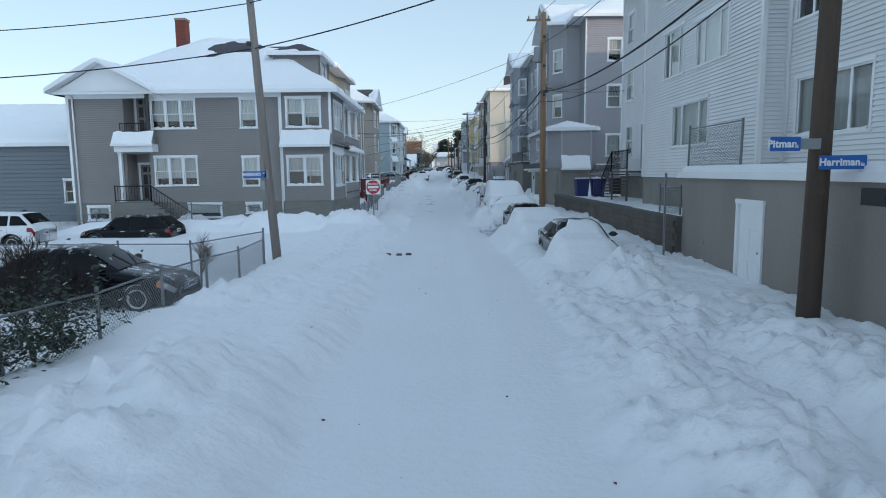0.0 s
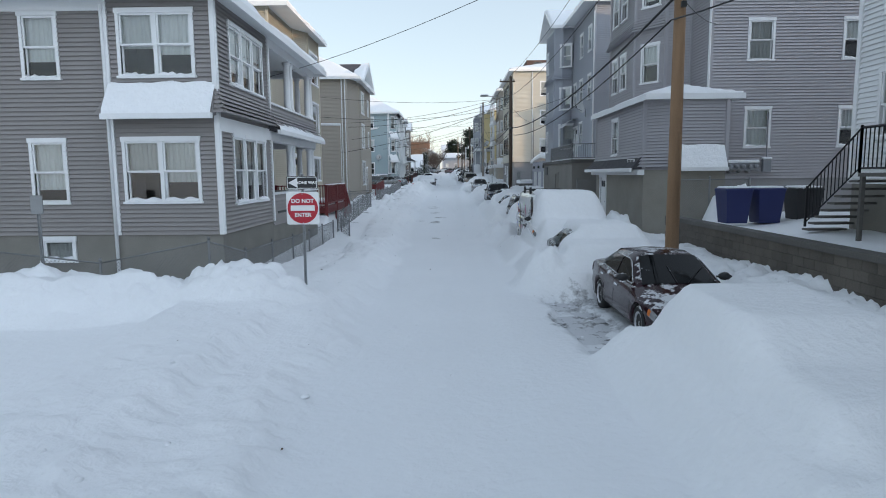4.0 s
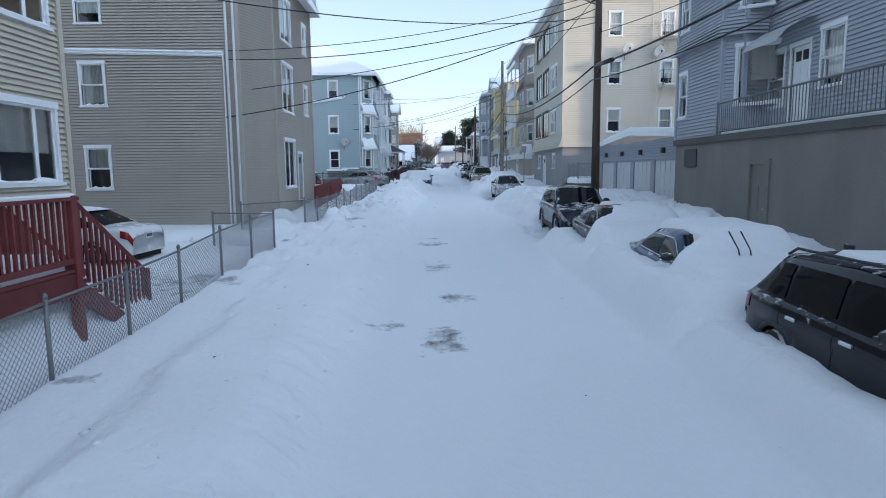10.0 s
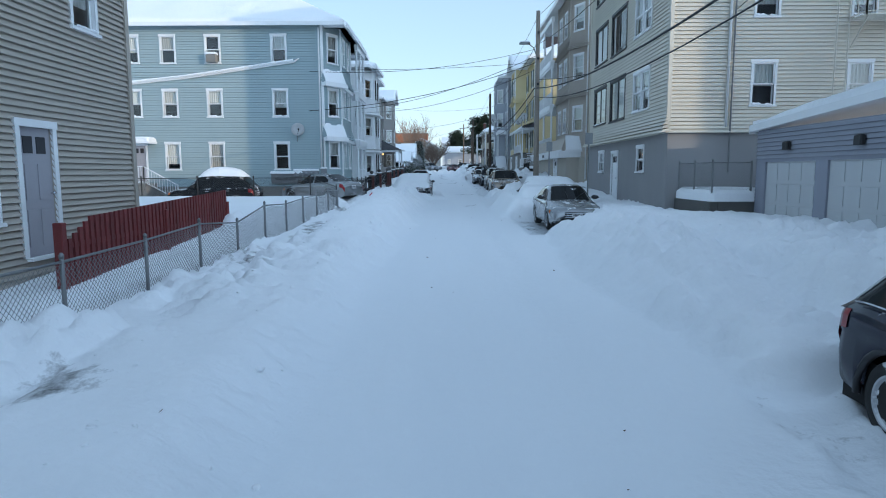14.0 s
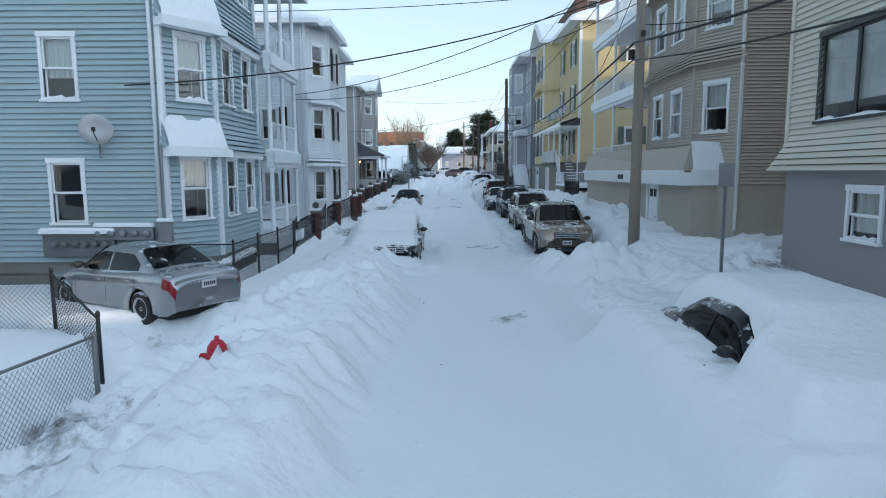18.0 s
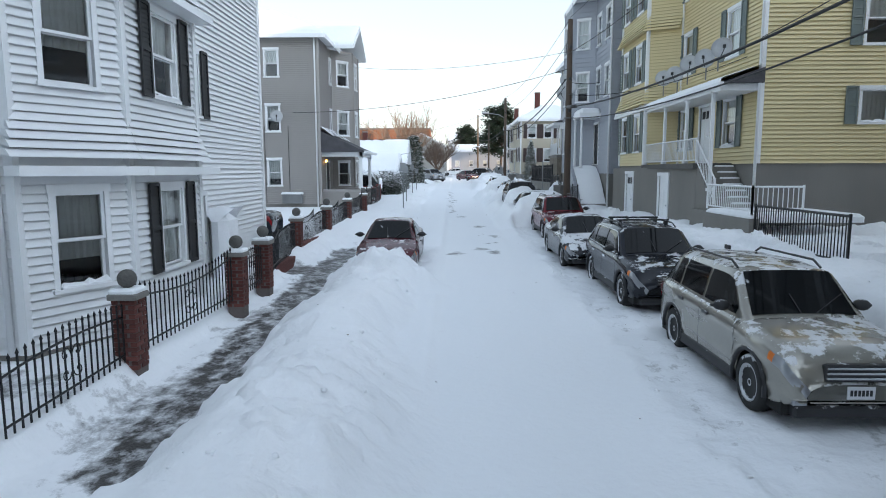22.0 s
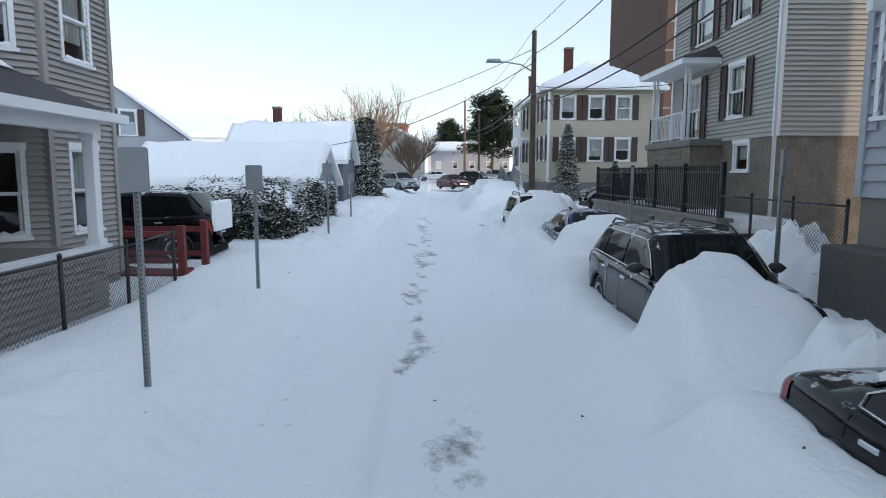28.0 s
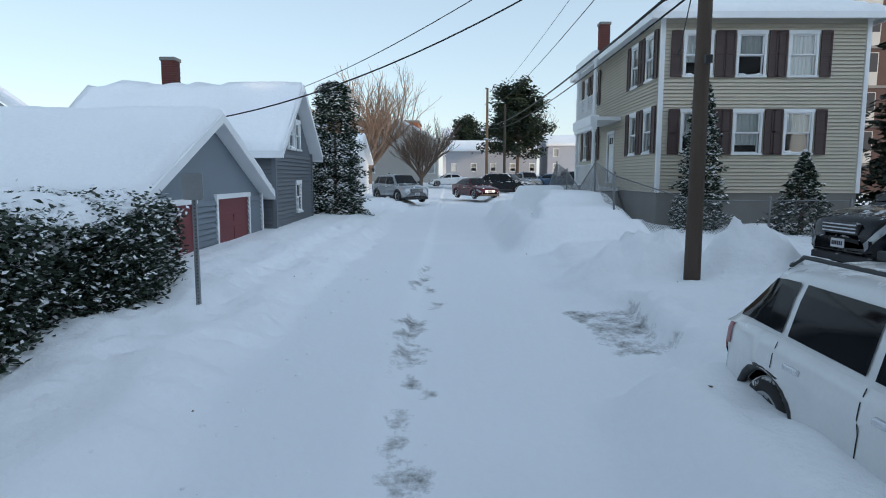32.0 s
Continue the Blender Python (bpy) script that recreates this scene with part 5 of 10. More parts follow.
def house_blue():
    h = thing("house", (-15, 103.5, 1.6), "three-storey house with pale blue clapboards, a bay and stacked porches", "house")
    P = [(-22, 98.6), (-7.65, 98.6), (-6.85, 99.8), (-6.85, 103.2), (-8.7, 103.2), (-8.7, 108.3), (-22, 108.3)]
    rows = []
    for z in (3.25, 6.12, 9.0):
        rows += [(u, z, .72, 1.4) for u in (3.6, 5.6, 8.05, 11.65) if not (z < 4 and u < 4)]
        rows += [(.9, z, .72, 1.4)]
    rows.append((3.7, 2.55, .75, 2.0, 'door', {'mat': GREYDOOR}))
    ang = [(.42, z, .7, 1.45) for z in (3.3, 6.15, 9.05)]
    bay = [(u, z, .7, 1.45) for z in (3.3, 6.2, 9.1) for u in (.55, 2.1)]
    por = [(.6, z - .9, .9, 2.05, 'door') for z in (3.2, 6.1, 9.0)] + [(2.6, z + .1, .75, 1.4) for z in (3.2, 6.1, 9.0)]
    fl = ((4.95, 5.7, .25), (7.9, 8.6, .25))
    ring_walls(h, P, .9, 11.0, BLUE, {0: rows, 1: ang, 2: bay, 4: por}, zs=2.3, pieces=(0, 1, 2), course=.135, flares={1: fl, 2: fl})
    inside(h, -21.4, 99.2, 1.2, -9.3, 107.8, 10.8)
    for z in (5.0, 7.95):
        wm, L = wall_matrix((-7.65, 98.6), (-6.85, 99.8))
        part("drip_board", Mb().box(-.1, -.36, z - .2, L + .2, 0, z - .02), WHITE, h, m=wm)
        slab(h, "drip_board", -7.05, 99.7, z - .2, -6.68, 103.2, z - .02, WHITE)
        skirt(h, (-7.7, 98.55), (-6.8, 99.85), z, z + .65, .28, BLUE)
    slab(h, "porch_base", -8.7, 103.3, .9, -6.45, 106.5, 2.2, CONC)
    porch_stack(h, -8.7, -6.35, 103.2, 106.6, [2.35, 5.05, 8.0], 11.0, cols=3)
    roof(h, -22, 98.6, -6.85, 108.3, 11.0, .60, seed=23, bare=.22)
    roof(h, -11, 99.2, -6.7, 106.2, 11.0, .55, 'hip', seed=24, bare=.2, o=.4)
    chimney(h, -13.8, 103.5, 13, 15.2)
    aw = slab(h, "awning", -18.7, 97.6, 4.65, -16.9, 98.6, 4.75, WHITE)
    part("awning_snow", Mb().bevbox(-18.7, 97.6, 4.75, -16.9, 98.6, 5.0, .1), SNOW, aw)
    slab(h, "landing", -18.7, 97.2, 1.2, -17.0, 98.6, 2.5, CONC)
    rail(h, [(-18.6, 97.25, 2.5), (-17.1, 97.25, 2.5), (-15.3, 97.25, 1.5)], 2.5, .9, WHITE, .13)
    ac = part("air_conditioner", Mb().bevbox(-13.85, 98.2, 9.0, -13.3, 98.7, 9.4, .03), CONC, h, "window air conditioner with snow on top")
    part("unit_snow", Mb().bevbox(-13.88, 98.18, 9.4, -13.28, 98.6, 9.52, .05), SNOW, ac)
    dish(h, -9.0, 98.2, 5.3, 20, .36)
    for i in range(6):
        part("electric_meter", Mb().lathe([(.01, 0), (.09, .0), (.09, .1), (.06, .15), (.01, .16)], 10, (0, 0, 0), 'y'), GALV, h, m=pose(-10.3 + i * .24, 98.5, 2.75, 0, 0, 180))
    slab(h, "meter_box", -10.6, 98.44, 2.45, -8.9, 98.57, 3.0, GALV)
    part("box_snow", Mb().bevbox(-10.65, 98.3, 3.0, -8.85, 98.58, 3.13, .05), SNOW, h)
    downpipe(h, -7.8, 98.5, 2.2, 10.8)
    part("cable_run", Mb().tube([(-21, 98.55, 7.6), (-15, 98.52, 8.2), (-9.2, 98.52, 9.0), (-8.9, 98.52, 9.2)], .05, 5), WHITE, h)
    part("ledge_snow", Mb().tube([(-21, 98.5, 7.7), (-15, 98.47, 8.3), (-9.2, 98.47, 9.1)], .07, 5), SNOW, h)


def house_white():
    h = thing("house", (-11.6, 119, 2), "three-storey white clapboard house with black shutters and a bay", "house")
    P = [(-16, 113.6), (-7.6, 113.6), (-6.8, 115.1), (-6.8, 117.8), (-7.4, 118.3), (-7.4, 124), (-16, 124)]
    B = {'shutter': BLACKTRIM}
    south = [(u, z, .72, 1.4, 'double', B) for z in (3.0, 5.95, 8.9) for u in (6.3, 4.55)] + [(1.5, 5.95, .72, 1.4, 'double', B)]
    ang = [(.5, z, .75, 1.4) for z in (3.05, 6.0, 8.95)]
    bay = [(1.0, z, .85, 1.4, 'double', B) for z in (3.05, 6.05, 9.0)]
    far = [(.35, z, .8, 1.35, 'double', B) for z in (6.0, 8.95)] + [(.3, 2.1, .9, 2.1, 'door', {'mat': DARKFRAME})]
    fl = ((4.85, 5.7, .28), (7.8, 8.5, .2))
    ring_walls(h, P, 1.3, 11.3, WHITES, {0: south, 1: ang, 2: bay, 4: far}, zs=2.2, pieces=(0, 1, 2, 4), course=.125, flares={1: fl, 2: fl})
    inside(h, -15.5, 114.3, 1.5, -8.0, 123.5, 11)
    for z in (4.85, 7.8):
        wm, L = wall_matrix((-7.6, 113.6), (-6.8, 115.1))
        part("drip_board", Mb().box(-.1, -.38, z - .16, L + .2, 0, z - .02), WHITE, h, m=wm)
        slab(h, "drip_board", -6.8, 115.0, z - .16, -6.42, 118.0, z - .02, WHITE)
    slab(h, "belt_course", -16, 113.56, 7.75, -7.6, 113.6, 7.9, WHITE)
    roof(h, -16, 113.6, -7.4, 124, 11.3, .5, seed=31, bare=.2, o=.5)
    roof(h, -11, 114.2, -6.8, 118.2, 11.3, .45, seed=32, bare=.1, o=.4)
    downpipe(h, -7.75, 113.5, 2.2, 11)
    part("service_cable", Mb().tube([(-9.9, 113.53, 7.8), (-9.8, 113.5, 5.0), (-9.8, 113.5, 2.6)], .014, 5).tube([(-8.1, 113.5, 8.0), (-7.95, 113.5, 5.2), (-12, 113.5, 4.7)], .014, 5), WIRE, h)
    slab(h, "door_stoop", -7.4, 118.2, 1.4, -6.5, 119.8, 2.1, CONC)
    part("door_snow", Mb().bevbox(-7.35, 119.4, 2.0, -6.9, 120.6, 3.9, .3), SNOW, h)


def house_greybrown():
    h = thing("house", (-13, 143, 2.6), "three-storey grey-brown sided house with a bay and a small corner porch", "house")
    P = [(-17.5, 139.4), (-8.9, 139.4), (-8.9, 143.0), (-7.8, 144.2), (-7.8, 146.3), (-17.5, 146.3)]
    south = [(u, z, .68, 1.4) for z in (3.98, 6.9, 9.82) for u in (2.35, 5.75)]
    east = [(2.9, z, .55, 1.4) for z in (6.9, 9.82)] + [(1.5, 3.2, .85, 2.05, 'door', {'mat': DARKFRAME})]
    ang = [(.45, z, .75, 1.4) for z in (3.9, 6.9, 9.82)]
    front = [(.6, z, .8, 1.45) for z in (3.9, 6.9, 9.82)]
    ring_walls(h, P, 1.9, 11.9, GREYB, {0: south, 1: east, 2: ang, 3: front}, zs=2.95, pieces=(0, 1, 2, 3), course=.108, trim=GREYB)
    inside(h, -17, 140, 2.2, -9.4, 145.8, 11.7)
    roof(h, -17.5, 139.4, -8.9, 146.3, 11.9, .55, seed=37, bare=.33)
    roof(h, -12, 142.4, -7.8, 146.3, 11.9, .6, 'gable_x', seed=38, bare=.35)
    # porch
    slab(h, "porch_floor", -8.9, 139.7, 2.4, -6.7, 143.7, 3.15, GREYB)
    wall(h, "knee_wall", (-8.9, 139.72), (-6.7, 139.72), 2.3, 3.75, GREYB, course=.108, pieces=True)
    wall(h, "knee_wall", (-6.7, 139.72), (-6.7, 143.7), 2.3, 3.75, GREYB, course=.108, pieces=True)
    slab(h, "porch_sill", -6.8, 139.65, 3.75, -6.6, 143.75, 3.81, WHITE)
    for y in (139.85, 143.55):
        column(h, -6.75, y, 3.81, 5.55, .085, None, True)
    wall(h, "knee_wall", (-6.7, 143.7), (-8.3, 143.7), 2.3, 3.75, GREYB, course=.108)
    slab(h, "porch_beam", -8.9, 139.7, 5.55, -6.65, 139.85, 5.8, WHITE)
    slab(h, "porch_beam", -6.8, 139.7, 5.55, -6.65, 143.7, 5.8, WHITE)
    r = Mb().add([(-6.4, 139.4, 5.8), (-6.4, 144.0, 5.8), (-8.9, 144.0, 6.95), (-8.9, 139.4, 6.95), (-8.9, 139.4, 5.78), (-8.9, 144.0, 5.78)], [(0, 1, 2, 3), (0, 3, 4), (1, 5, 2), (0, 4, 5, 1)])
    pr = part("porch_roof", r, SHINGLE, h)
    part("gutter", Mb().box(-6.48, 139.35, 5.72, -6.36, 144.05, 5.86), WHITE, pr)
    s = Mb()
    ran = random.Random(5)
    for i in range(15):
        y0, y1 = 139.4 + i * .3067, 139.4 + (i + 1) * .3067
        a = .55 + .25 * ran.random()
        s.add([(-6.4 - 2.5 * a, y0, 5.85 + 1.15 * a), (-6.4 - 2.5 * a, y1, 5.85 + 1.15 * a), (-8.88, y1, 7.2), (-8.88, y0, 7.2)], [(0, 1, 2, 3)])
    part("porch_snow", s, SNOW, pr, smooth=True)
    lamp = part("porch_lamp", Mb().lathe([(.01, 5.25), (.05, 5.25), (.06, 5.32), (.03, 5.38), (.01, 5.4)], 10, (-8.75, 140.3, 0)), PORCHLIGHT, h, "lit warm porch lamp", smooth=True)
    dish(h, -11.1, 139.0, 7.6, 15, .33)
    slab(h, "meter_box", -11.0, 139.2, 3.0, -9.9, 139.38, 3.5, GALV)
    part("box_snow", Mb().bevbox(-11.05, 139.1, 3.5, -9.85, 139.38, 3.62, .05), SNOW, h)
    downpipe(h, -9.05, 139.3, 2.6, 11.8)
    for x in (-14.0, -11.9, -10.6):
        part("service_cable", Mb().tube([(x, 139.35, 3), (x, 139.35, 7.2)], .014, 5), WIRE, h)


PORCHLIGHT = material("lit_lamp", (1, .6, .25), .4, bump=0)
PORCHLIGHT.node_tree.nodes["Principled BSDF"].inputs["Emission Color"].default_value = (1, .5, .15, 1)
PORCHLIGHT.node_tree.nodes["Principled BSDF"].inputs["Emission Strength"].default_value = 6

def house_corner_white():
    h = thing("house", (16, 19, 1.6), "three-storey white clapboard tenement standing on a terrace", "house")
    # plan stretched out of view, backwards and to the right, to block low sun
    P = [(9.6, -30), (34, -30), (34, 33.4), (9.7, 33.4), (9.7, 27.3), (8.9, 27.3), (8.9, 17.5), (9.6, 17.5)]
    A = [(.85, z, 1.0, 1.45) for z in (3.85, 6.6, 9.4)] + [(3.3, z, 1.0, 1.5) for z in (6.6, 9.4)] + [(3.3, 3.15, .95, 2.1, 'door', {'mat': GREYDOOR})]
    W = {'blind': .95}
    Bw = [(3.35, 3.95, 3.1, 1.5, 'slider', W), (5.3, 6.6, 2.4, 1.5, 'slider', W), (2.3, 6.6, 1.9, 1.7, 'slider', W), (5.3, 9.4, 2.4, 1.5, 'slider'), (2.3, 9.4, 1.9, 1.6, 'slider')]
    C = [(.6, 3.95, 2.9, 1.5, 'slider', W), (.4, 7.0, 2.6, 1.5, 'slider'), (5, 3.95, 1.0, 1.5), (5, 7.0, 1.0, 1.5), (.4, 9.7, 2.6, 1.4, 'slider')]
    ring_walls(h, P, 1.0, 12.2, WHITES, {3: A, 5: Bw, 7: C}, zs=2.8, base=BLOCK, pieces=(3, 5, 7), course=.118)
    inside(h, 10.6, -29, 1.4, 33, 32.6, 12)
    roof(h, 8.9, -30, 34, 33.4, 12.2, .35, seed=41, bare=.2, o=.5)
    downpipe(h, 9.55, 17.35, 3, 12)
    # entrance stair, open iron and plank
    st = thing("outdoor_stair", (8.9, 30, 1.6), "narrow wooden outdoor stair with black iron rails against the white house", "stair")
    for i in range(8):
        part("tread", Mb().bevbox(8.65, 31.6 - i * .0 + i * .24, 2.85 - i * .17, 9.6, 31.9 + i * .24, 2.9 - i * .17, .01), CONCDARK, st)
    part("landing", Mb().bevbox(8.65, 28.9, 2.98, 9.65, 31.6, 3.06, .01), CONCDARK, st)
    for x, y in ((8.7, 29.0), (8.7, 31.5)):
        part("post", Mb().box(x - .04, y - .04, 1.4, x + .04, y + .04, 3.0), CONCDARK, st)
    rail(st, [(8.68, 28.95, 3.06), (8.68, 31.6, 3.06), (8.68, 33.5, 1.75)], 3.06, .95, IRON, .13)
    # street-level garage and terrace walls
    g = thing("street_garage", (8.5, 10, 0), "low stuccoed garage with a white door under the terrace", "garage")
    wm = wall(g, "front_wall", (7.35, 18.8), (7.35, -14), -.3, 2.85, STUCCOGREY2, [(3.55, 4.75, .15, 2.3), (1.6, 1.62, 1, 1.1)], course=0)
    door(g, wm, 3.6, .15, 1.1, 2.1, WHITE, lights=False, label="plain white steel door")
    wall(g, "end_wall", (9.6, 18.8), (7.35, 18.8), -.3, 2.85, STUCCOGREY2, course=0)
    slab(g, "flat_roof", 7.2, -14, 2.85, 9.7, 18.95, 3.02, WHITE)
    part("roof_snow", Mb().bevbox(7.3, -14, 3.02, 9.6, 18.9, 3.2, .1), SNOW, g)
    slab(g, "vent", 7.33, 10.2, 2.45, 7.36, 10.8, 2.75, DARKFRAME)
    w = thing("retaining_wall", (7.3, 29, 0), "stained concrete block retaining wall with a snow-covered coping", "wall", kind="structure")
    part("core", Mb().box(7.22, 18.8, -.3, 7.42, 38.9, 1.55), CONCDARK, w)
    blk = Mb().bevbox(0, 0, 0, .06, .395, .195, .008).mesh("block", BLOCKDARK)
    for r in range(6):
        for k in range(50):
            y = 18.85 + k * .4 + (.2 if r % 2 else 0)
            part("block", blk, None, w, m=Matrix.Translation((7.17, y, .4 + r * .2 - .05)))
    part("coping", Mb().bevbox(7.12, 18.75, 1.55, 7.5, 38.95, 1.68, .02), CONCDARK, w)


STUCCOGREY2 = material("stained_stucco", (0.25, 0.225, 0.205), .9, var=.2, scale=.8, fine=30, bump=.01, streak=.3)
BLOCKDARK = material("stained_block", (0.105, 0.092, 0.078), .9, var=.4, scale=1.2, fine=40, bump=.012, rand=.12, streak=.3)


def house_lilac():
    h = thing("house", (14.5, 47.5, .5), "three-storey lilac-grey sided tenement with a shop-front annexe over a garage", "house")
    P = [(9.8, 42.3), (20, 42.3), (20, 53), (8.9, 53), (8.9, 50.8), (8.0, 49.8), (8.0, 45.8), (8.9, 44.6), (9.8, 44.2)]
    Z = (4.05, 7.3, 10.3)
    ring_walls(h, P, .3, 13.2, LILAC, {0: [(1.45, z, .85, 1.4) for z in Z] + [(5, z, .85, 1.4) for z in Z],
               5: [(.5, z, .8, 1.5) for z in (6.9, 10.0)] + [(1.9, z, .8, 1.5) for z in (6.9, 10.0)], 6: [(.35, z, .7, 1.5) for z in (6.9, 10.0)], 4: [(.3, z, .7, 1.5) for z in (6.9, 10)],
               6: [(.4, z, .75, 1.5) for z in (6.9, 10.0)]}, zs=2.85, base=STUCCOGREY, pieces=(0, 5, 6), course=.115, trim=LILAC, flares={4: ((9.0, 9.7, .25),), 5: ((9.0, 9.7, .25),), 6: ((9.0, 9.7, .25),)})
    inside(h, 10.6, 43, .5, 19.5, 52.5, 13)
    roof(h, 9.3, 42.3, 20, 53, 13.2, .5, seed=43, bare=.25)
    roof(h, 8.0, 44.6, 12, 50.8, 13.2, .55, 'gable_x', seed=44, bare=.25)
    chimney(h, 13.2, 47.5, 15, 17.5)
    # annexe
    Q = [(7.9, 40.6), (9.8, 40.6), (9.8, 48.6), (7.1, 48.6), (7.1, 41.3)]
    ring_walls(h, Q, -.2, 5.75, LILAC, {3: [(2.9, 3.85, .9, 1.45), (.9, .8, 1.0, 2.1, 'door')]}, zs=3.2, base=BLOCK2, pieces=(0, 3, 4), course=.115, trim=LILAC, flares={3: ((3.25, 4.1, .22),), 4: ((3.25, 4.1, .22),)})
    skirt(h, (7.85, 40.55), (9.7, 40.55), 3.25, 4.0, .35, LILAC)
    skirt(h, (7.05, 48.7), (7.05, 41.3), 3.25, 3.75, .45, SHINGLE, snowy=False)
    slab(h, "fascia_board", 6.85, 41.2, 3.02, 7.1, 48.7, 3.22, WHITE)
    roof(h, 7.3, 40.9, 9.9, 48.5, 5.8, .3, 'hip', seed=45, bare=.36, o=.4, snow=.07)
    plate = slab(h, "number_plate", 6.83, 41.6, 3.45, 6.86, 42.5, 3.62, SIGNWHITE)
    for i in range(4):
        part("plate_bar", Mb().box(6.822, 41.68 + i * .2, 3.48, 6.83, 41.8 + i * .2, 3.59), SIGNBLACK, plate)
    for i in range(4):
        part("electric_meter", Mb().lathe([(.01, 0), (.09, .0), (.09, .1), (.06, .15), (.01, .16)], 10, (0, 0, 0), 'y'), GALV, h, m=pose(10.3 + i * .35, 42.26, 3.15, 0, 0, 180))
    downpipe(h, 9.72, 42.2, .6, 13)


BLOCK2 = material("mossy_block", (0.26, 0.245, 0.215), .9, var=.2, scale=1.2, fine=40, bump=.015)


def house_bluegrey():
    h = thing("house", (14.5, 63.5, .6), "three-storey blue-grey sided tenement with a bay on a concrete basement", "house")
    P = [(9.04, 57.8), (20, 57.8), (20, 69.5), (8.6, 69.5), (7.8, 68.7), (7.8, 65.1), (8.3, 64.7), (9.04, 64.7)]
    Z = (4.75, 7.75, 10.8)
    ring_walls(h, P, .3, 13.6, BLUEG, {0: [(1.7, z, .8, 1.45) for z in Z] + [(5.6, z, .8, 1.45) for z in Z],
               4: [(.3, z, .6, 1.5) for z in Z], 5: [(.45, 4.9, 2.7, 1.7, 'pair')] + [(u, z, .8, 1.5) for z in Z[1:] for u in (.5, 2.2)],
               7: [(.15, 4.75, .75, 1.55), (1.3, 4.25, .85, 2.05, 'door', {'mat': WHITE}), (2.7, 5.05, .9, 1.45), (2.7, 7.9, .8, 1.45), (5.2, 7.9, .8, 1.45), (.7, 7.9, .8, 1.45), (2.7, 10.9, .8, 1.45), (5.2, 10.9, .8, 1.45)]},
               zs=3.95, base=CONC, pieces=(0, 4, 5, 7), course=.115, trim=BLUEG, flares={4: ((6.9, 7.6, .28), (9.9, 10.6, .28)), 5: ((6.9, 7.6, .28), (9.9, 10.6, .28)), 6: ((6.9, 7.6, .28), (9.9, 10.6, .28))})
    inside(h, 9.8, 58.5, .5, 19.5, 69, 13.4)
    roof(h, 8.7, 57.8, 20, 69.5, 13.6, .5, seed=51, bare=.2)
    roof(h, 7.8, 64.7, 12, 69.2, 13.6, .6, 'gable_x', seed=52, bare=.2)
    b = thing("concrete_terrace", (8.3, 61, .4), "grey concrete terrace block with a steel door under a railed porch", "terrace")
    wm = wall(b, "front_wall", (7.5, 67.9), (7.5, 56.7), -.2, 3.75, CONC, [(5.5, 6.5, .9, 3.1)], course=0)
    door(b, wm, 5.55, .9, .9, 2.15, CONC, CONC, lights=False, label="grey painted steel door")
    wall(b, "end_wall", (7.5, 56.7), (9.2, 56.7), -.2, 3.75, CONC, course=0)
    slab(b, "deck_slab", 7.4, 56.6, 3.75, 9.1, 67.9, 3.95, CONCDARK)
    part("deck_snow", Mb().bevbox(7.6, 56.8, 3.95, 9.0, 64.6, 4.05, .04), SNOW, b)
    rail(b, [(9.0, 56.7), (7.5, 56.7), (7.5, 64.6)], 3.95, .95, GALV, .13)
    slab(b, "vent_grille", 7.46, 66.0, 3.0, 7.5, 67.0, 3.6, DARKFRAME)
    aw = Mb()
    for i in range(14):
        y = 62.3 + i * .14
        pts = [(9.0, 6.95), (8.6, 6.85), (8.2, 6.6), (7.95, 6.3)]
        for k in range(3):
            aw.add([(pts[k][0], y, pts[k][1]), (pts[k][0], y + .13, pts[k][1]), (pts[k + 1][0], y + .13, pts[k + 1][1]), (pts[k + 1][0], y, pts[k + 1][1])], [(0, 1, 2, 3), (3, 2, 1, 0)])
    part("door_awning", aw, WHITE, h, "scalloped white metal awning over the door")
    dish(h, 8.6, 59.4, 7.3, -70, .42)
    for i in range(13):
        part("step", Mb().bevbox(9.2 + i * .27, 55.3, .4, 9.47 + i * .27, 56.6, 3.75 - i * .19, .01), CONC, b)
    rail(b, [(9.2, 55.35, 3.9), (12.6, 55.35, 1.5)], 3.9, .9, IRON, .15)
    downpipe(h, 8.95, 57.7, 2, 13)


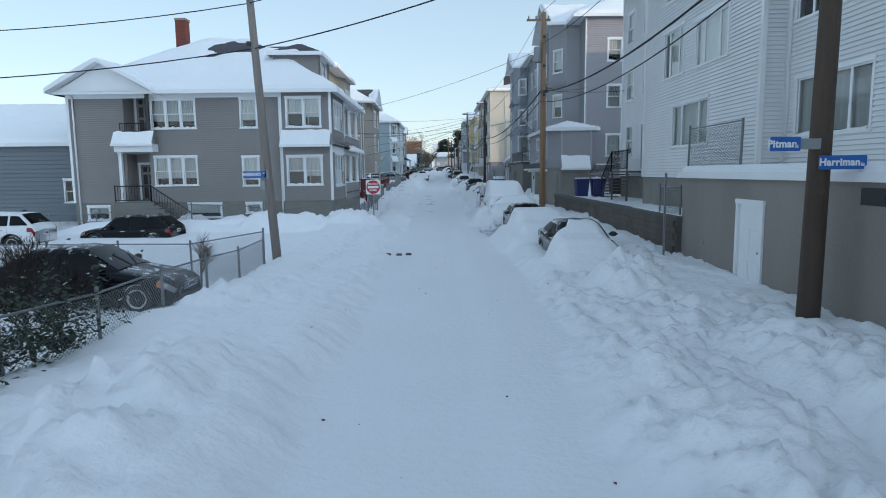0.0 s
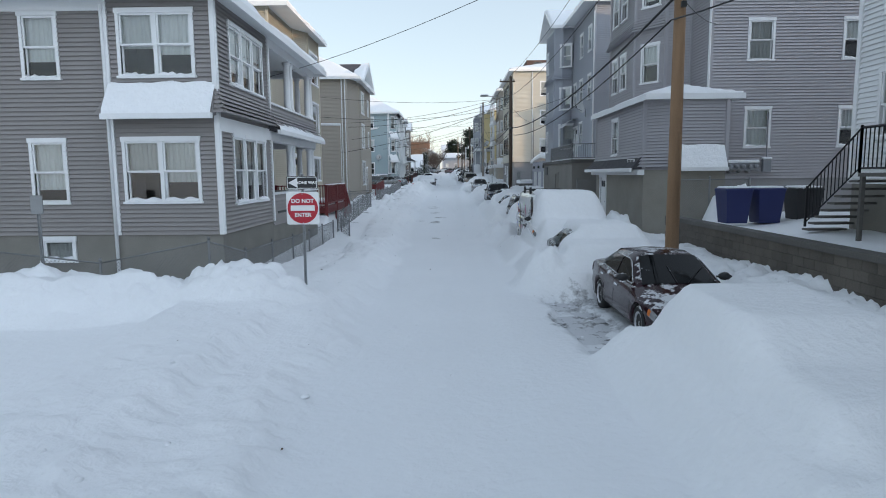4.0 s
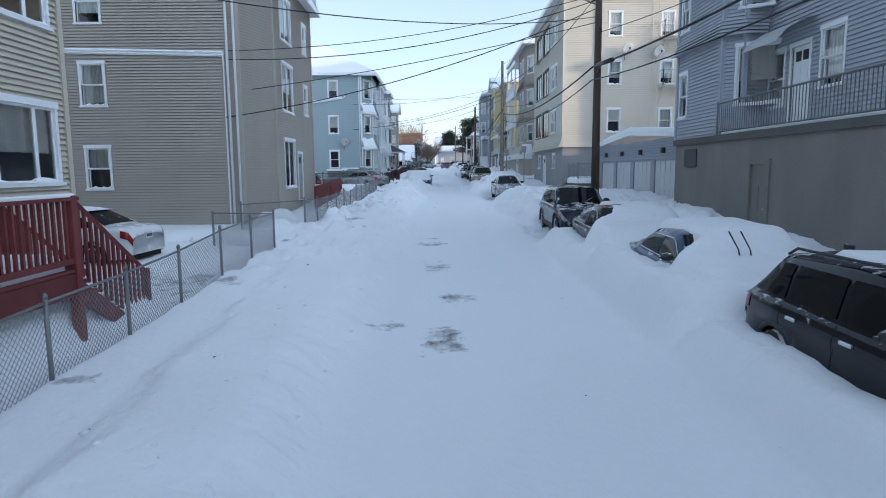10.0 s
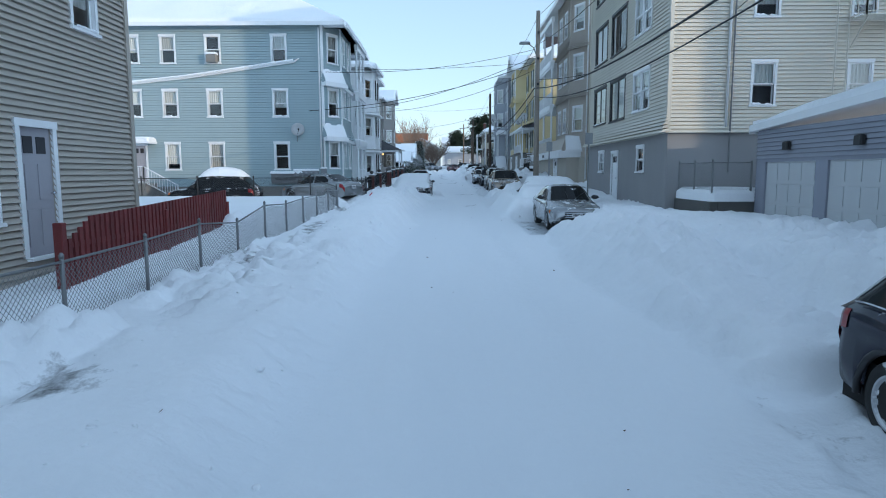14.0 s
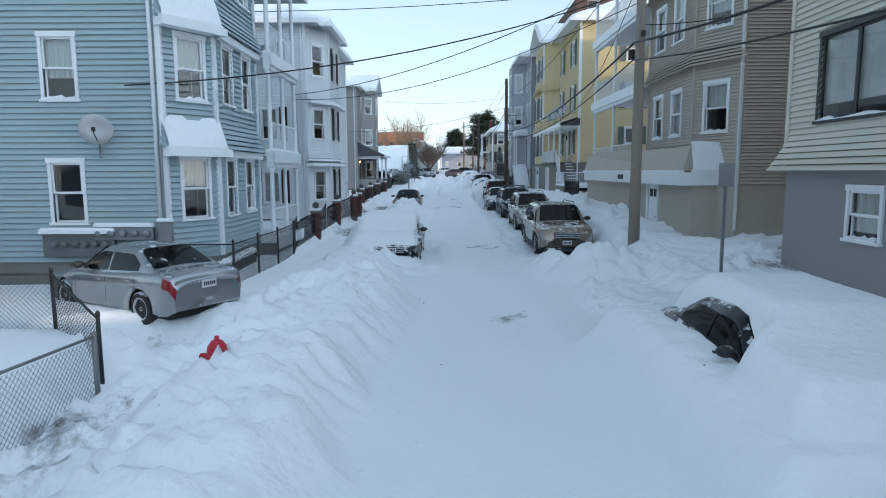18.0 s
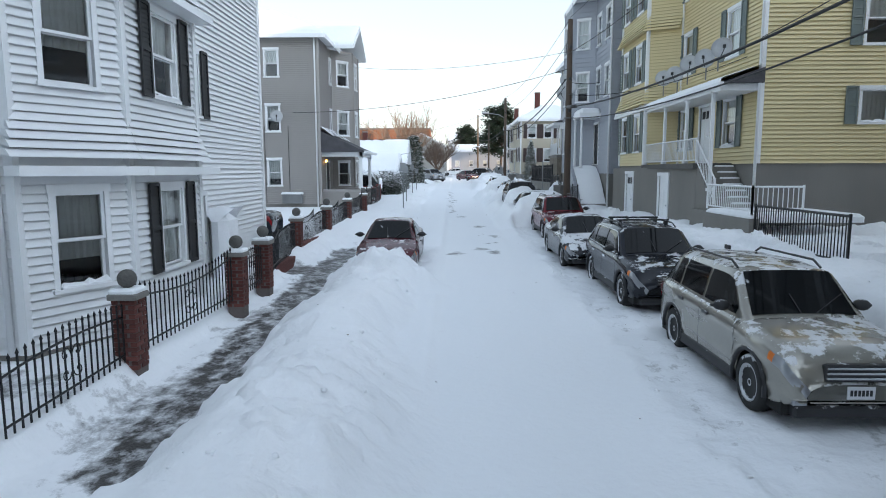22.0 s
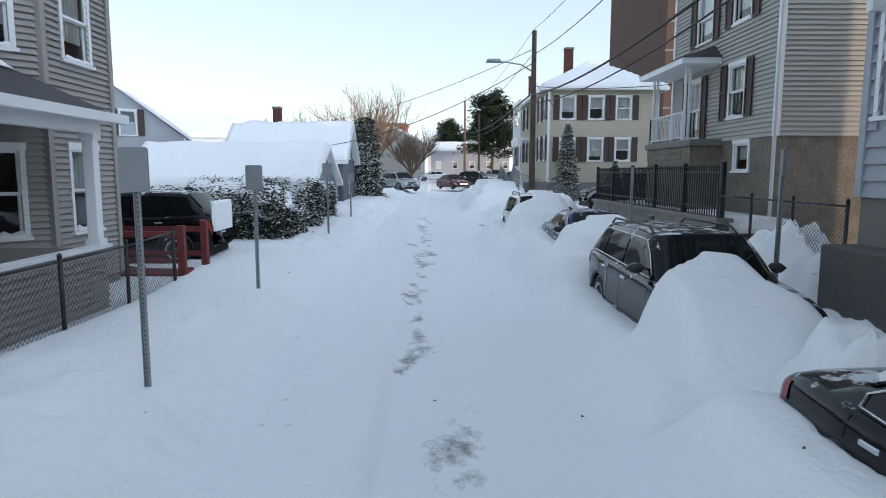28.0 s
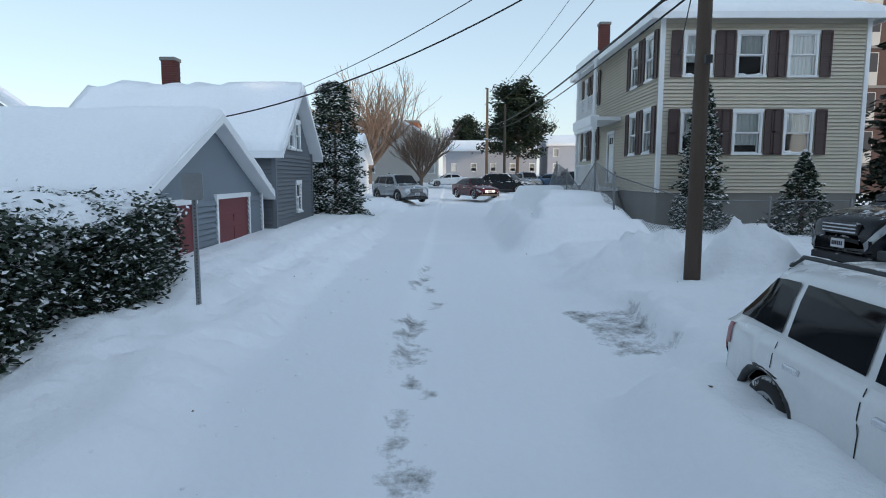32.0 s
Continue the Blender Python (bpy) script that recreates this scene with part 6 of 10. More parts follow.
def garages():
    g = thing("garage_row", (11, 77, 1), "row of lilac-grey garages with white panelled doors", "garage")
    x, y0, y1 = 8.65, 70.4, 83.2
    ops = []
    n, w = 4, 2.55
    gap = (y1 - y0 - n * w) / (n + 1)
    for i in range(n):
        u = gap + i * (w + gap)
        ops.append((u, u + w, .9, 3.3))
    wm = wall(g, "front_wall", (x, y1), (x, y0), .4, 4.25, LILACG, ops, .12, 3.4, LILACG)
    for u0, u1, a, b in ops:
        d = part("garage_door", Mb().box(u0, .06, a, u1, .1, b), GARAGEW, g, "white panelled garage door", m=wm)
        for r in range(4):
            for c in range(4):
                uu, zz = u0 + .1 + c * (w - .1) / 4, a + .08 + r * .6
                part("panel", Mb().bevbox(uu, .045, zz, uu + (w - .1) / 4 - .1, .06, zz + .48, .005), GARAGEW, d)
        part("handle", Mb().tube([(u0 + w / 2 - .1, .03, a + .7), (u0 + w / 2 + .1, .03, a + .7)], .015, 5), CHROME, d)
        lm = part("flood_lamp", Mb().bevbox((u0 + u1) / 2 - .14, -.16, 3.62, (u0 + u1) / 2 + .14, -.02, 3.85, .03), BLACKTRIM, g, "small dark wall lamp", m=wm)
    wall(g, "end_wall", (15, y1), (x, y1), .4, 4.25, LILACG, course=.12)
    wall(g, "end_wall", (x, y0), (15, y0), .4, 4.25, LILACG, course=.12)
    roof(g, x, y0, 15, y1, 4.3, .06, 'gable_x', o=.15, snow=.22, bare=.1, seed=56)
    w2 = thing("yard_wall", (8.6, 84.7, 1), "weathered concrete yard wall with chain-link fence", "wall")
    part("wall_body", Mb().bevbox(7.3, 83.3, .4, 7.55, 86.3, 2.1, .02).bevbox(7.55, 83.3, .4, 8.7, 83.5, 2.1, .02), CONCDARK, w2)
    part("wall_snow", Mb().bevbox(7.3, 83.3, 2.1, 9.5, 86.3, 2.5, .15), SNOW, w2)


LILACG = siding("lilac_garage_siding", (0.27, 0.28, 0.33))
GARAGEW = material("aged_white_paint", (0.50, 0.51, 0.52), 0.6, var=0.08, scale=1.2, fine=40, bump=0.004, streak=.4)


def house_cream():
    h = thing("house", (14.5, 92.5, 1.2), "tall cream-sided tenement over a grey ground floor, with a fire escape", "house")
    P = [(7.0, 86.4), (22, 86.4), (22, 98.7), (7.0, 98.7)]
    S, Wt = [], []
    for z in (5.35, 8.38, 11.4):
        S += [(2.9, z, .75, 1.45), (6.25, z, .75, 1.45), (9.6, z + .5, 1.0, .75, 'fixed'), (12.6, z, .75, 1.45)]
        D = {'trim': DARKFRAME}
        Wt += [(1.15, z + .1, 2.3, 1.75, 'pair', D), (4.35, z + .05, 2.4, 1.8, 'pair', D), (8.1, z + .15, 2.0, 1.5, 'group', {'n': 2})]
    Wt += [(2.4, 3.05, .9, .95), (4.9, 1.75, .95, 2.15, 'door'), (8.85, 3.05, .85, .95)]
    ring_walls(h, P, .6, 14.1, CREAM, {0: S, 3: Wt}, zs=4.4, base=STUCCOGREY, pieces=(0, 3), course=.135, trim=CREAM, flares={0: ((4.4, 5.1, .12),), 3: ((4.4, 5.2, .32),)})
    inside(h, 7.8, 87, 1, 21.5, 98.2, 14)
    roof(h, 7.0, 86.4, 22, 98.7, 14.1, .28, seed=61, bare=.25, o=.5)
    f = thing("fire_escape", (13.8, 86, 4.5), "white-painted iron fire escape with ladder and platforms", "fire escape")
    for z in (8.2, 11.2):
        p = Mb()
        for i in range(9):
            p.box(13.1, 85.45 + i * .1, z, 15.0, 85.5 + i * .1, z + .04)
        part("platform", p, CREAMIRON, f)
        rail(f, [(13.1, 86.35), (13.1, 85.45), (15.0, 85.45), (15.0, 86.35)], z, .95, CREAMIRON, .3)
        part("bracket", Mb().tube([(13.2, 86.35, z - .9), (13.2, 85.5, z)], .025, 4).tube([(14.9, 86.35, z - .9), (14.9, 85.5, z)], .025, 4), CREAMIRON, f)
    lad = Mb()
    for x in (12.55, 12.95):
        lad.tube([(x, 86.1, 5.2), (x, 86.1, 14.3)], .022, 4)
    for i in range(30):
        lad.tube([(12.55, 86.1, 5.35 + i * .3), (12.95, 86.1, 5.35 + i * .3)], .012, 4)
    part("ladder", lad, CREAMIRON, f)
    dish(h, 12.9, 85.9, 10.2, 10, .4)
    dish(h, 10.9, 85.9, 10.4, 10, .4)
    downpipe(h, 9.0, 86.3, 4.6, 14)
    part("service_mast", Mb().tube([(9.15, 86.28, 3.0), (9.15, 86.28, 9)], .03, 6), GALV, h)


CREAMIRON = material("cream_painted_iron", (0.62, 0.59, 0.52), .6, var=.2, bump=.002)


def house_khaki():
    h = thing("house", (14.5, 109.5, 1.6), "khaki-sided triple-decker with stacked porches over a stuccoed shop base", "house")
    P = [(7.7, 102.7), (21, 102.7), (21, 116), (9.4, 116), (9.4, 108.6), (6.9, 108.6), (6.9, 104.2)]
    Z = (5.6, 8.75, 11.7)
    ring_walls(h, P, 1.0, 14.2, KHAKI, {0: [(3.2, z, .8, 1.45) for z in Z] + [(7, z, .8, 1.45) for z in Z],
               3: [(1.0, z, .8, 1.4) for z in Z] + [(4.9, z - .95, .9, 2.1, 'door', {'mat': GREYDOOR}) for z in Z] + [(2.6, z, .8, 1.4) for z in Z],
               5: [(.7, z, .85, 1.45) for z in Z] + [(2.5, z, .85, 1.45) for z in Z], 6: [(.45, z, .8, 1.45) for z in Z]},
               zs=4.0, base=STUCCOTAN, pieces=(0, 3, 5, 6), course=.105, trim=KHAKI, flares={5: ((7.6, 8.4, .25), (10.6, 11.4, .25)), 6: ((7.6, 8.4, .25), (10.6, 11.4, .25))})
    inside(h, 9.8, 103.4, 1.4, 20.5, 115.5, 14)
    Q = [(6.6, 103.3), (9.4, 103.3), (9.4, 116), (6.25, 116)]
    ring_walls(h, Q, .9, 3.95, STUCCOTAN, {3: [(8.9, 1.75, .95, 2.15, 'door')]}, course=0, corners=False)
    slab(h, "base_fascia", 6.1, 103.1, 3.95, 9.4, 116.1, 4.35, WHITE)
    skirt(h, (6.3, 116.1), (6.5, 103.3), 4.4, 5.15, .22, KHAKI, snowy=False)
    skirt(h, (6.5, 103.3), (8.2, 103.3), 4.4, 5.2, .25, KHAKI)
    slab(h, "porch_parapet", 6.3, 108.6, 4.4, 6.45, 116, 5.2, KHAKI)
    porch_stack(h, 9.4, 6.4, 108.7, 116, [4.6, 7.75, 10.75], 13.9, cols=3)
    roof(h, 6.9, 102.7, 21, 116, 14.2, .25, seed=67, bare=.2, o=.5)
    chimney(h, 12, 111, 14.5, 17.0)
    downpipe(h, 7.65, 102.6, 2.6, 14)
    for i in range(4):
        slab(h, "number_bar", 6.06, 109.1 + i * .18, 4.08, 6.095, 109.22 + i * .18, 4.26, SIGNBLACK)


def house_yellow():
    h = thing("house", (14, 130, 2), "yellow clapboard triple-decker with grey shutters, bay and porch over a garage", "house")
    P = [(7.5, 124.2), (20, 124.2), (20, 135.5), (7.5, 135.5), (7.5, 135.4), (6.3, 135.1), (6.3, 131.4), (7.5, 130.8)]
    G = {'shutter': GREENTRIM}
    Z = (5.55, 8.42, 11.3)
    ring_walls(h, P, 1.4, 13.8, YELLOW, {0: [(2.95, z, .8, 1.45, 'double', G) for z in Z[1:]] + [(2.95, 6.15, .8, .95, 'fixed', G), (5.9, 6.4, .8, .8, 'fixed', G), (5.9, 8.5, .8, 1.2, 'double', G), (5.9, 11.3, .8, 1.4, 'double', G)],
               5: [(.35, z, .8, 1.5, 'double', G) for z in Z] + [(2.3, z, .8, 1.5, 'double', G) for z in Z], 4: [(.25, z, .75, 1.5) for z in Z],
               7: [(.3, z, .8, 1.5, 'double', G) for z in Z] + [(2.15, 4.95, .85, 2.05, 'door')] + [(4.2, z, .85, 1.5, 'double', G) for z in Z]},
               zs=4.95, base=STUCCODARK, pieces=(0, 5, 6, 7), course=.125, flares={4: ((7.4, 8.2, .25), (10.3, 11.0, .25)), 5: ((7.4, 8.2, .25), (10.3, 11.0, .25)), 6: ((7.4, 8.2, .25), (10.3, 11.0, .25))})
    inside(h, 8.2, 125, 1.6, 19.5, 135.5, 13.6)
    Q = [(6.35, 125.85), (7.6, 125.85), (7.6, 135.3), (6.05, 135.3)]
    ring_walls(h, Q, 1.3, 4.85, STUCCODARK, {3: [(6.15, 2.45, .9, 2.1, 'door', {'lights': False}), (2.1, 2.5, .9, 2.1, 'door')]}, course=0, corners=False)
    slab(h, "porch_floor", 6.2, 125.8, 4.8, 7.6, 131.4, 4.98, CONCDARK)
    rail(h, [(6.35, 125.9), (6.35, 131.4)], 4.98, .8, WHITE, .12)
    for y in (124.85, 127.0, 129.2, 131.4):
        column(h, 6.38, y, 4.98 if y > 125 else 4.1, 7.15, .05, None, True)
    slab(h, "porch_beam", 6.3, 124.2, 7.1, 7.5, 131.3, 7.3, WHITE)
    skirt(h, (7.5, 136), (7.5, 124.0), 7.3, 7.75, 1.25, SHINGLE)
    for y, z, turn in ((124.9, 8.35, -10), (126.1, 8.25, -30), (127.5, 8.3, -15), (128.8, 8.15, -35), (130.1, 8.2, -20)):
        dish(h, 6.55, y, z, turn, .31)
    st = thing("entry_steps", (6.0, 124, 2), "concrete entry steps with white iron rails", "steps")
    for i in range(7):
        part("step", Mb().bevbox(6.35, 124.25 + i * .225, 1.4, 7.48, 124.5 + i * .225, 3.72 + i * .19, .012), CONC, st)
        part("step_snow", Mb().bevbox(6.9, 124.26 + i * .225, 3.72 + i * .19, 7.46, 124.46 + i * .225, 3.77 + i * .19, .02), SNOW, st)
    rail(st, [(6.32, 124.3, 3.72), (6.32, 125.85, 4.98)], 3.7, .75, WHITE, .12)
    slab(st, "side_wall", 6.2, 124.2, 1.4, 6.35, 125.85, 3.5, STUCCODARK)
    slab(st, "terrace_wall", 6.0, 121.3, 1.3, 6.25, 124.25, 3.5, STUCCODARK)
    slab(st, "yard_wall", 6.0, 117.4, 1.3, 6.25, 121.3, 2.85, CONC)
    rail(st, [(6.1, 117.4), (6.1, 121.2)], 2.85, 1.0, IRON, .11)
    rail(st, [(7.4, 121.4, 3.6), (6.1, 121.4, 3.6), (6.1, 124.25, 3.6)], 3.6, .72, WHITE, .12)
    part("terrace_snow", Mb().bevbox(6.02, 121.32, 3.4, 9, 124.2, 3.62, .08), SNOW, st)
    part("yard_snow", Mb().bevbox(6.25, 117.4, 2.6, 9, 121.3, 3.1, .2), SNOW, st)
    roof(h, 7.2, 124.2, 20, 136, 13.8, .5, seed=71, bare=.2)
    roof(h, 6.3, 130.9, 11, 135.6, 13.8, .6, 'gable_x', seed=72, bare=.2)
    downpipe(h, 7.4, 124.1, 3, 13.6)


STUCCODARK = material("dark_grey_stucco", (0.20, 0.19, 0.175), .9, var=.18, scale=.8, fine=40, bump=.01, streak=.35)


def house_slate():
    h = thing("house", (12, 139.5, 2.4), "slate-blue sided tenement with a bracketed door hood and satellite dishes", "house")
    P = [(6.1, 136.3), (18, 136.3), (18, 142.8), (4.95, 142.8), (4.95, 140.5), (6.1, 139.9)]
    Z = (5.75, 8.5, 11.3)
    ring_walls(h, P, 1.7, 13.8, SLATE, {0: [(3, z, .8, 1.5) for z in Z], 3: [(.25, z, .72, 1.55) for z in Z] + [(1.3, z, .72, 1.55) for z in Z], 4: [(.3, z, .6, 1.5) for z in Z[1:]],
               5: [(.25, 5.1, .9, 2.1, 'door', {'mat': DARKFRAME}), (.4, 8.5, .85, 1.6), (.4, 11.3, .85, 1.5), (2.3, 8.5, .8, 1.5), (2.3, 11.3, .8, 1.5)]},
               zs=4.6, base=STUCCODARK, pieces=(0, 3, 4, 5), course=.24, trim=SLATE, flares={3: ((7.5, 8.2, .3),), 4: ((7.5, 8.2, .3),)})
    inside(h, 7, 136.9, 2, 17.5, 142.2, 13.6)
    roof(h, 5.4, 136.3, 18, 142.8, 13.8, .5, seed=77, bare=.2)
    slab(h, "door_hood", 5.0, 138.3, 7.5, 6.1, 140.2, 7.75, WHITE)
    part("hood_snow", Mb().bevbox(5.02, 138.32, 7.75, 6.1, 140.18, 8.0, .12), SNOW, h)
    column(h, 5.12, 140.1, 4.9, 7.5, .07)
    column(h, 5.12, 138.45, 4.9, 7.5, .07)
    for i in range(4):
        part("bracket", Mb().bevbox(4.7, 140.6 + i * .65, 7.2, 4.95, 140.72 + i * .65, 7.5, .02), WHITE, h)
    st = thing("entry_steps", (5.4, 138, 2.4), "concrete entry stair with curved side walls, deep in snow", "steps")
    for i in range(10):
        part("step", Mb().box(4.75, 136.4 + i * .26, 1.8, 6.05, 136.7 + i * .26, 3.1 + i * .2), CONC, st)
        part("side_wall", Mb().bevbox(4.6, 136.4 + i * .26, 1.8, 4.75, 136.66 + i * .26, 3.35 + i * .21, .01), SLATE, st)
    ss = Mb()
    for i in range(12):
        y, z = 136.2 + i * .24, 2.75 + .2 * i + .28 * math.sin(i * .29)
        for q in range(5):
            ss.v.append((4.78 + q * .31, y, z + .10 * math.sin(q * .8) + .03 * math.sin(i * 2.1 + q)))
    ss.f = [(i * 5 + q, i * 5 + q + 1, i * 5 + q + 6, i * 5 + q + 5) for i in range(11) for q in range(4)]
    part("stair_snow", ss, SNOW, st, smooth=True)
    part("stoop_box", Mb().bevbox(4.4, 140.5, 1.9, 4.95, 142.8, 3.9, .02), CONCDARK, st)
    for y, z, r in ((139.6, 9.2, .42), (140.6, 9.6, .4), (141.6, 9.0, .4)):
        dish(h, 4.7, y, z, -30, r)
    downpipe(h, 6.0, 136.2, 2.5, 13.6)


def house_pale():
    h = thing("house", (12, 152.3, 2.8), "pale grey clapboard house with brown shutters and a columned porch", "house")
    P = [(7.0, 149.0), (17, 149.0), (17, 155.7), (7.0, 155.7)]
    B = {'shutter': BROWNTRIM}
    ring_walls(h, P, 2.0, 12.6, PALE, {3: [(4.2, 6.5, .85, 1.4, 'double', B), (1.5, 6.05, .8, 1.75, 'double', B), (1.9, 8.95, 1.0, 1.4, 'double', B), (4.3, 9.05, .9, 1.4, 'double', B), (4.7, 5.02, .75, .72, 'fixed')]},
               zs=5.87, base=STONE, pieces=(0, 3), course=.12)
    inside(h, 7.6, 149.6, 2.4, 16.5, 155.2, 12.4)
    roof(h, 7.0, 149, 17, 155.7, 12.6, .5, seed=81, bare=.2)
    slab(h, "porch_base", 6.15, 151.9, 2.4, 7.0, 155.6, 5.75, STONE)
    ran = random.Random(77)
    for r in range(12):
        y = 151.9
        while y < 155.5:
            w = min(ran.uniform(.25, .62), 155.6 - y)
            part("facing_stone", Mb().bevbox(6.10, y + .008, 3.55 + r * .182, 6.155, y + w - .008, 3.55 + r * .182 + .17, .012), STONE, h)
            y += w
    slab(h, "porch_floor", 6.05, 151.8, 5.75, 7.0, 155.7, 5.93, CONC)
    rail(h, [(6.15, 152.7), (6.15, 155.5), (6.95, 155.5)], 5.93, .85, WHITE, .12)
    for y in (152.7, 155.4):
        for dx in (0, .12):
            column(h, 6.2 + dx, y, 5.93, 8.25, .035, None, True)
    sk = Mb().box(5.83, 152.1, 8.12, 7.0, 155.9, 8.30)
    part("porch_roof", sk, WHITE, h)
    m = Mb()
    m.add([(5.78, 152.05, 8.30), (5.78, 155.95, 8.30), (7.0, 155.95, 8.30), (7.0, 152.05, 8.30), (7.0, 155.2, 8.72), (7.0, 152.6, 8.72)], [(0, 5, 4, 1), (1, 4, 2), (0, 3, 5), (0, 1, 2, 3)])
    part("porch_shingles", m, SHINGLE, h)
    downpipe(h, 6.95, 148.95, 3.6, 12.4)


STONE = material("field_stone", (0.19, 0.165, 0.135), .9, var=.4, scale=3.5, fine=14, bump=.04)


def house_sand():
    h = thing("house", (9, 178, 3), "two-storey sand-coloured house with brown shutters and hipped snowy roof", "house")
    P = [(5.5, 171.5), (12.05, 171.5), (12.05, 184), (5.5, 184)]
    B = {'shutter': BROWNTRIM}
    ring_walls(h, P, 2.4, 10.0, SAND, {0: [(u, z, .8, 1.3, 'double', B) for z in (5.7, 8.17) for u in (.75, 2.45, 4.1)], 3: [(u, z, .75, 1.4, 'double', B) for z in (5.75, 8.2) for u in (1.2, 3.2, 9.3, 11.0)] + [(6.0, 4.7, .9, 2.0, 'door')]},
               zs=4.4, pieces=(0,), course=.115, base=CONC)
    inside(h, 6.0, 172, 2.6, 11.6, 183.5, 9.8)
    roof(h, 5.5, 171.5, 12.05, 184, 10.0, .55, seed=87, bare=.08)
    chimney(h, 8.1, 178.6, 11, 13.7)
    chimney(h, 6.0, 181.5, 10.5, 12.2, .45)
    porch_stack(h, 5.5, 4.3, 176, 179.5, [4.5, 7.3], 10.0, cols=2)
    for i in range(8):
        part("step", Mb().bevbox(4.4, 173.9 + i * .27, 2.6, 5.4, 174.17 + i * .27, 2.9 + i * .2, .01), CONC, h)
    rail(h, [(4.4, 173.9, 2.9), (4.4, 176, 4.5)], 3, .9, WHITE, .14)


def small_garage():
    h = thing("small_garage", (-13, 165.7, 2.8), "slate-grey gabled garage with dark red doors under a thick snowy roof", "garage")
    P = [(-15.6, 161.8), (-7.0, 161.8), (-7.0, 169.4), (-15.6, 169.4)]
    ring_walls(h, P, 2.4, 4.4, SLATED, {1: [(1.2, 2.85, 1.5, 1.45, 'door', {'mat': REDDOOR, 'lights': False}), (4.1, 2.85, 2.3, 1.5, 'door', {'mat': REDDOOR, 'lights': False})]}, pieces=(1,), course=.13, trim=WHITE)
    for gx, ring in ((-7.02, (0, 1, 2)), (-15.5, (2, 1, 0))):
        part("gable", Mb().add([(gx, 161.8, 4.4), (gx, 169.4, 4.4), (gx, 165.6, 6.18)], [ring]), SLATED, h)
    roof(h, -15.6, 161.8, -7.0, 169.4, 4.35, .46, 'gable_x', o=.3, snow=.26, bare=.10, seed=91)
    d = thing("house", (-12, 173.5, 2.9), "dark grey gabled house with snow on a long roof", "house")
    Q = [(-13.3, 169.9), (-6.7, 169.9), (-6.7, 174.9), (-13.3, 174.9)]
    ring_walls(d, Q, 2.4, 5.75, DKGREY, {1: [(2.6, 3.7, .6, .95)]}, pieces=(1,), course=.13, trim=DKGREY)
    for gx, ring in ((-6.72, (0, 1, 2)), (-13.28, (2, 1, 0))):
        part("gable", Mb().add([(gx, 169.9, 5.75), (gx, 174.9, 5.75), (gx, 172.4, 7.75)], [ring]), DKGREY, d)
    wm = wall_matrix((-6.7, 169.9), (-6.7, 174.9))[0]
    for u in (1.8, 2.7):
        window(d, wm, u, 5.85, .55, .9, blind=.5)
    roof(d, -13.3, 169.9, -6.7, 174.9, 5.6, .8, 'gable_x', o=.35, snow=.2, bare=.22, seed=95)
    chimney(d, -11.1, 173.0, 7.0, 9.0, .45)
    e = thing("house", (-22.8, 178, 3), "pale slate gabled house with brown shutters", "house")
    R = [(-25.9, 174), (-17.3, 174), (-17.3, 184), (-25.9, 184)]
    B = {'shutter': BROWNTRIM}
    ring_walls(e, R, 2.6, 7.15, SLATE, {0: [(2.6, 4.4, .85, 1.4, 'double', B), (5.2, 4.4, .85, 1.4, 'double', B)]}, course=.13)
    ge = Mb().add([(-25.9, 173.98, 7.15), (-17.3, 173.98, 7.15), (-21.6, 173.98, 10.55)], [(0, 1, 2)])
    part("gable", ge, SLATE, e)
    wm = wall_matrix((-25.9, 173.97), (-17.3, 173.97))[0]
    for u in (2.75, 5.0):
        window(e, wm, u, 7.25, .85, 1.45, shutter=BROWNTRIM)
    roof(e, -25.9, 174, -17.3, 184, 7.05, .76, 'gable_y', o=.35, snow=.16, bare=.25, seed=97)
    chimney(e, -21.9, 175, 10, 11.9, .8)
    e.matrix_basis = Matrix.Translation((-17.3, 174, 0)) @ Matrix.Rotation(radians(25), 4, 'Z') @ Matrix.Translation((17.3, -174, 0)) @ e.matrix_basis


SLATED = siding("slate_garage_siding", (0.17, 0.20, 0.235))
REDDOOR = material("dark_red_door", (0.16, 0.03, 0.035), .6, var=.15, bump=.004)


def tower():
    t = thing("apartment_tower", (36, 230, 3), "tall brown brick apartment tower with pale window bands", "apartment building")
    part("wall", Mb().box(22.4, 199, 3, 50, 220, 35), TOWERB, t)
    for z in range(10):
        zz = 6 + z * 2.9
        part("floor_band", Mb().box(22.3, 198.9, zz - .2, 50.1, 199, zz), CONC, t)
        for k in range(6):
            x = 24.4 + k * 4.1
            p = part("window", Mb().box(x, 198.88, zz + .9, x + 2.2, 199.05, zz + 2.4), PALE, t)
            part("pane", Mb().box(x + .08, 198.86, zz + .98, x + 2.12, 198.89, zz + 2.34), DARK, p)
            part("spandrel", Mb().box(x, 198.9, zz, x + 2.2, 199.0, zz + .9), PALE, p)


TOWERB = material("brown_brick", (0.085, 0.05, 0.042), .9, var=.15, scale=.6, fine=20, bump=.01)


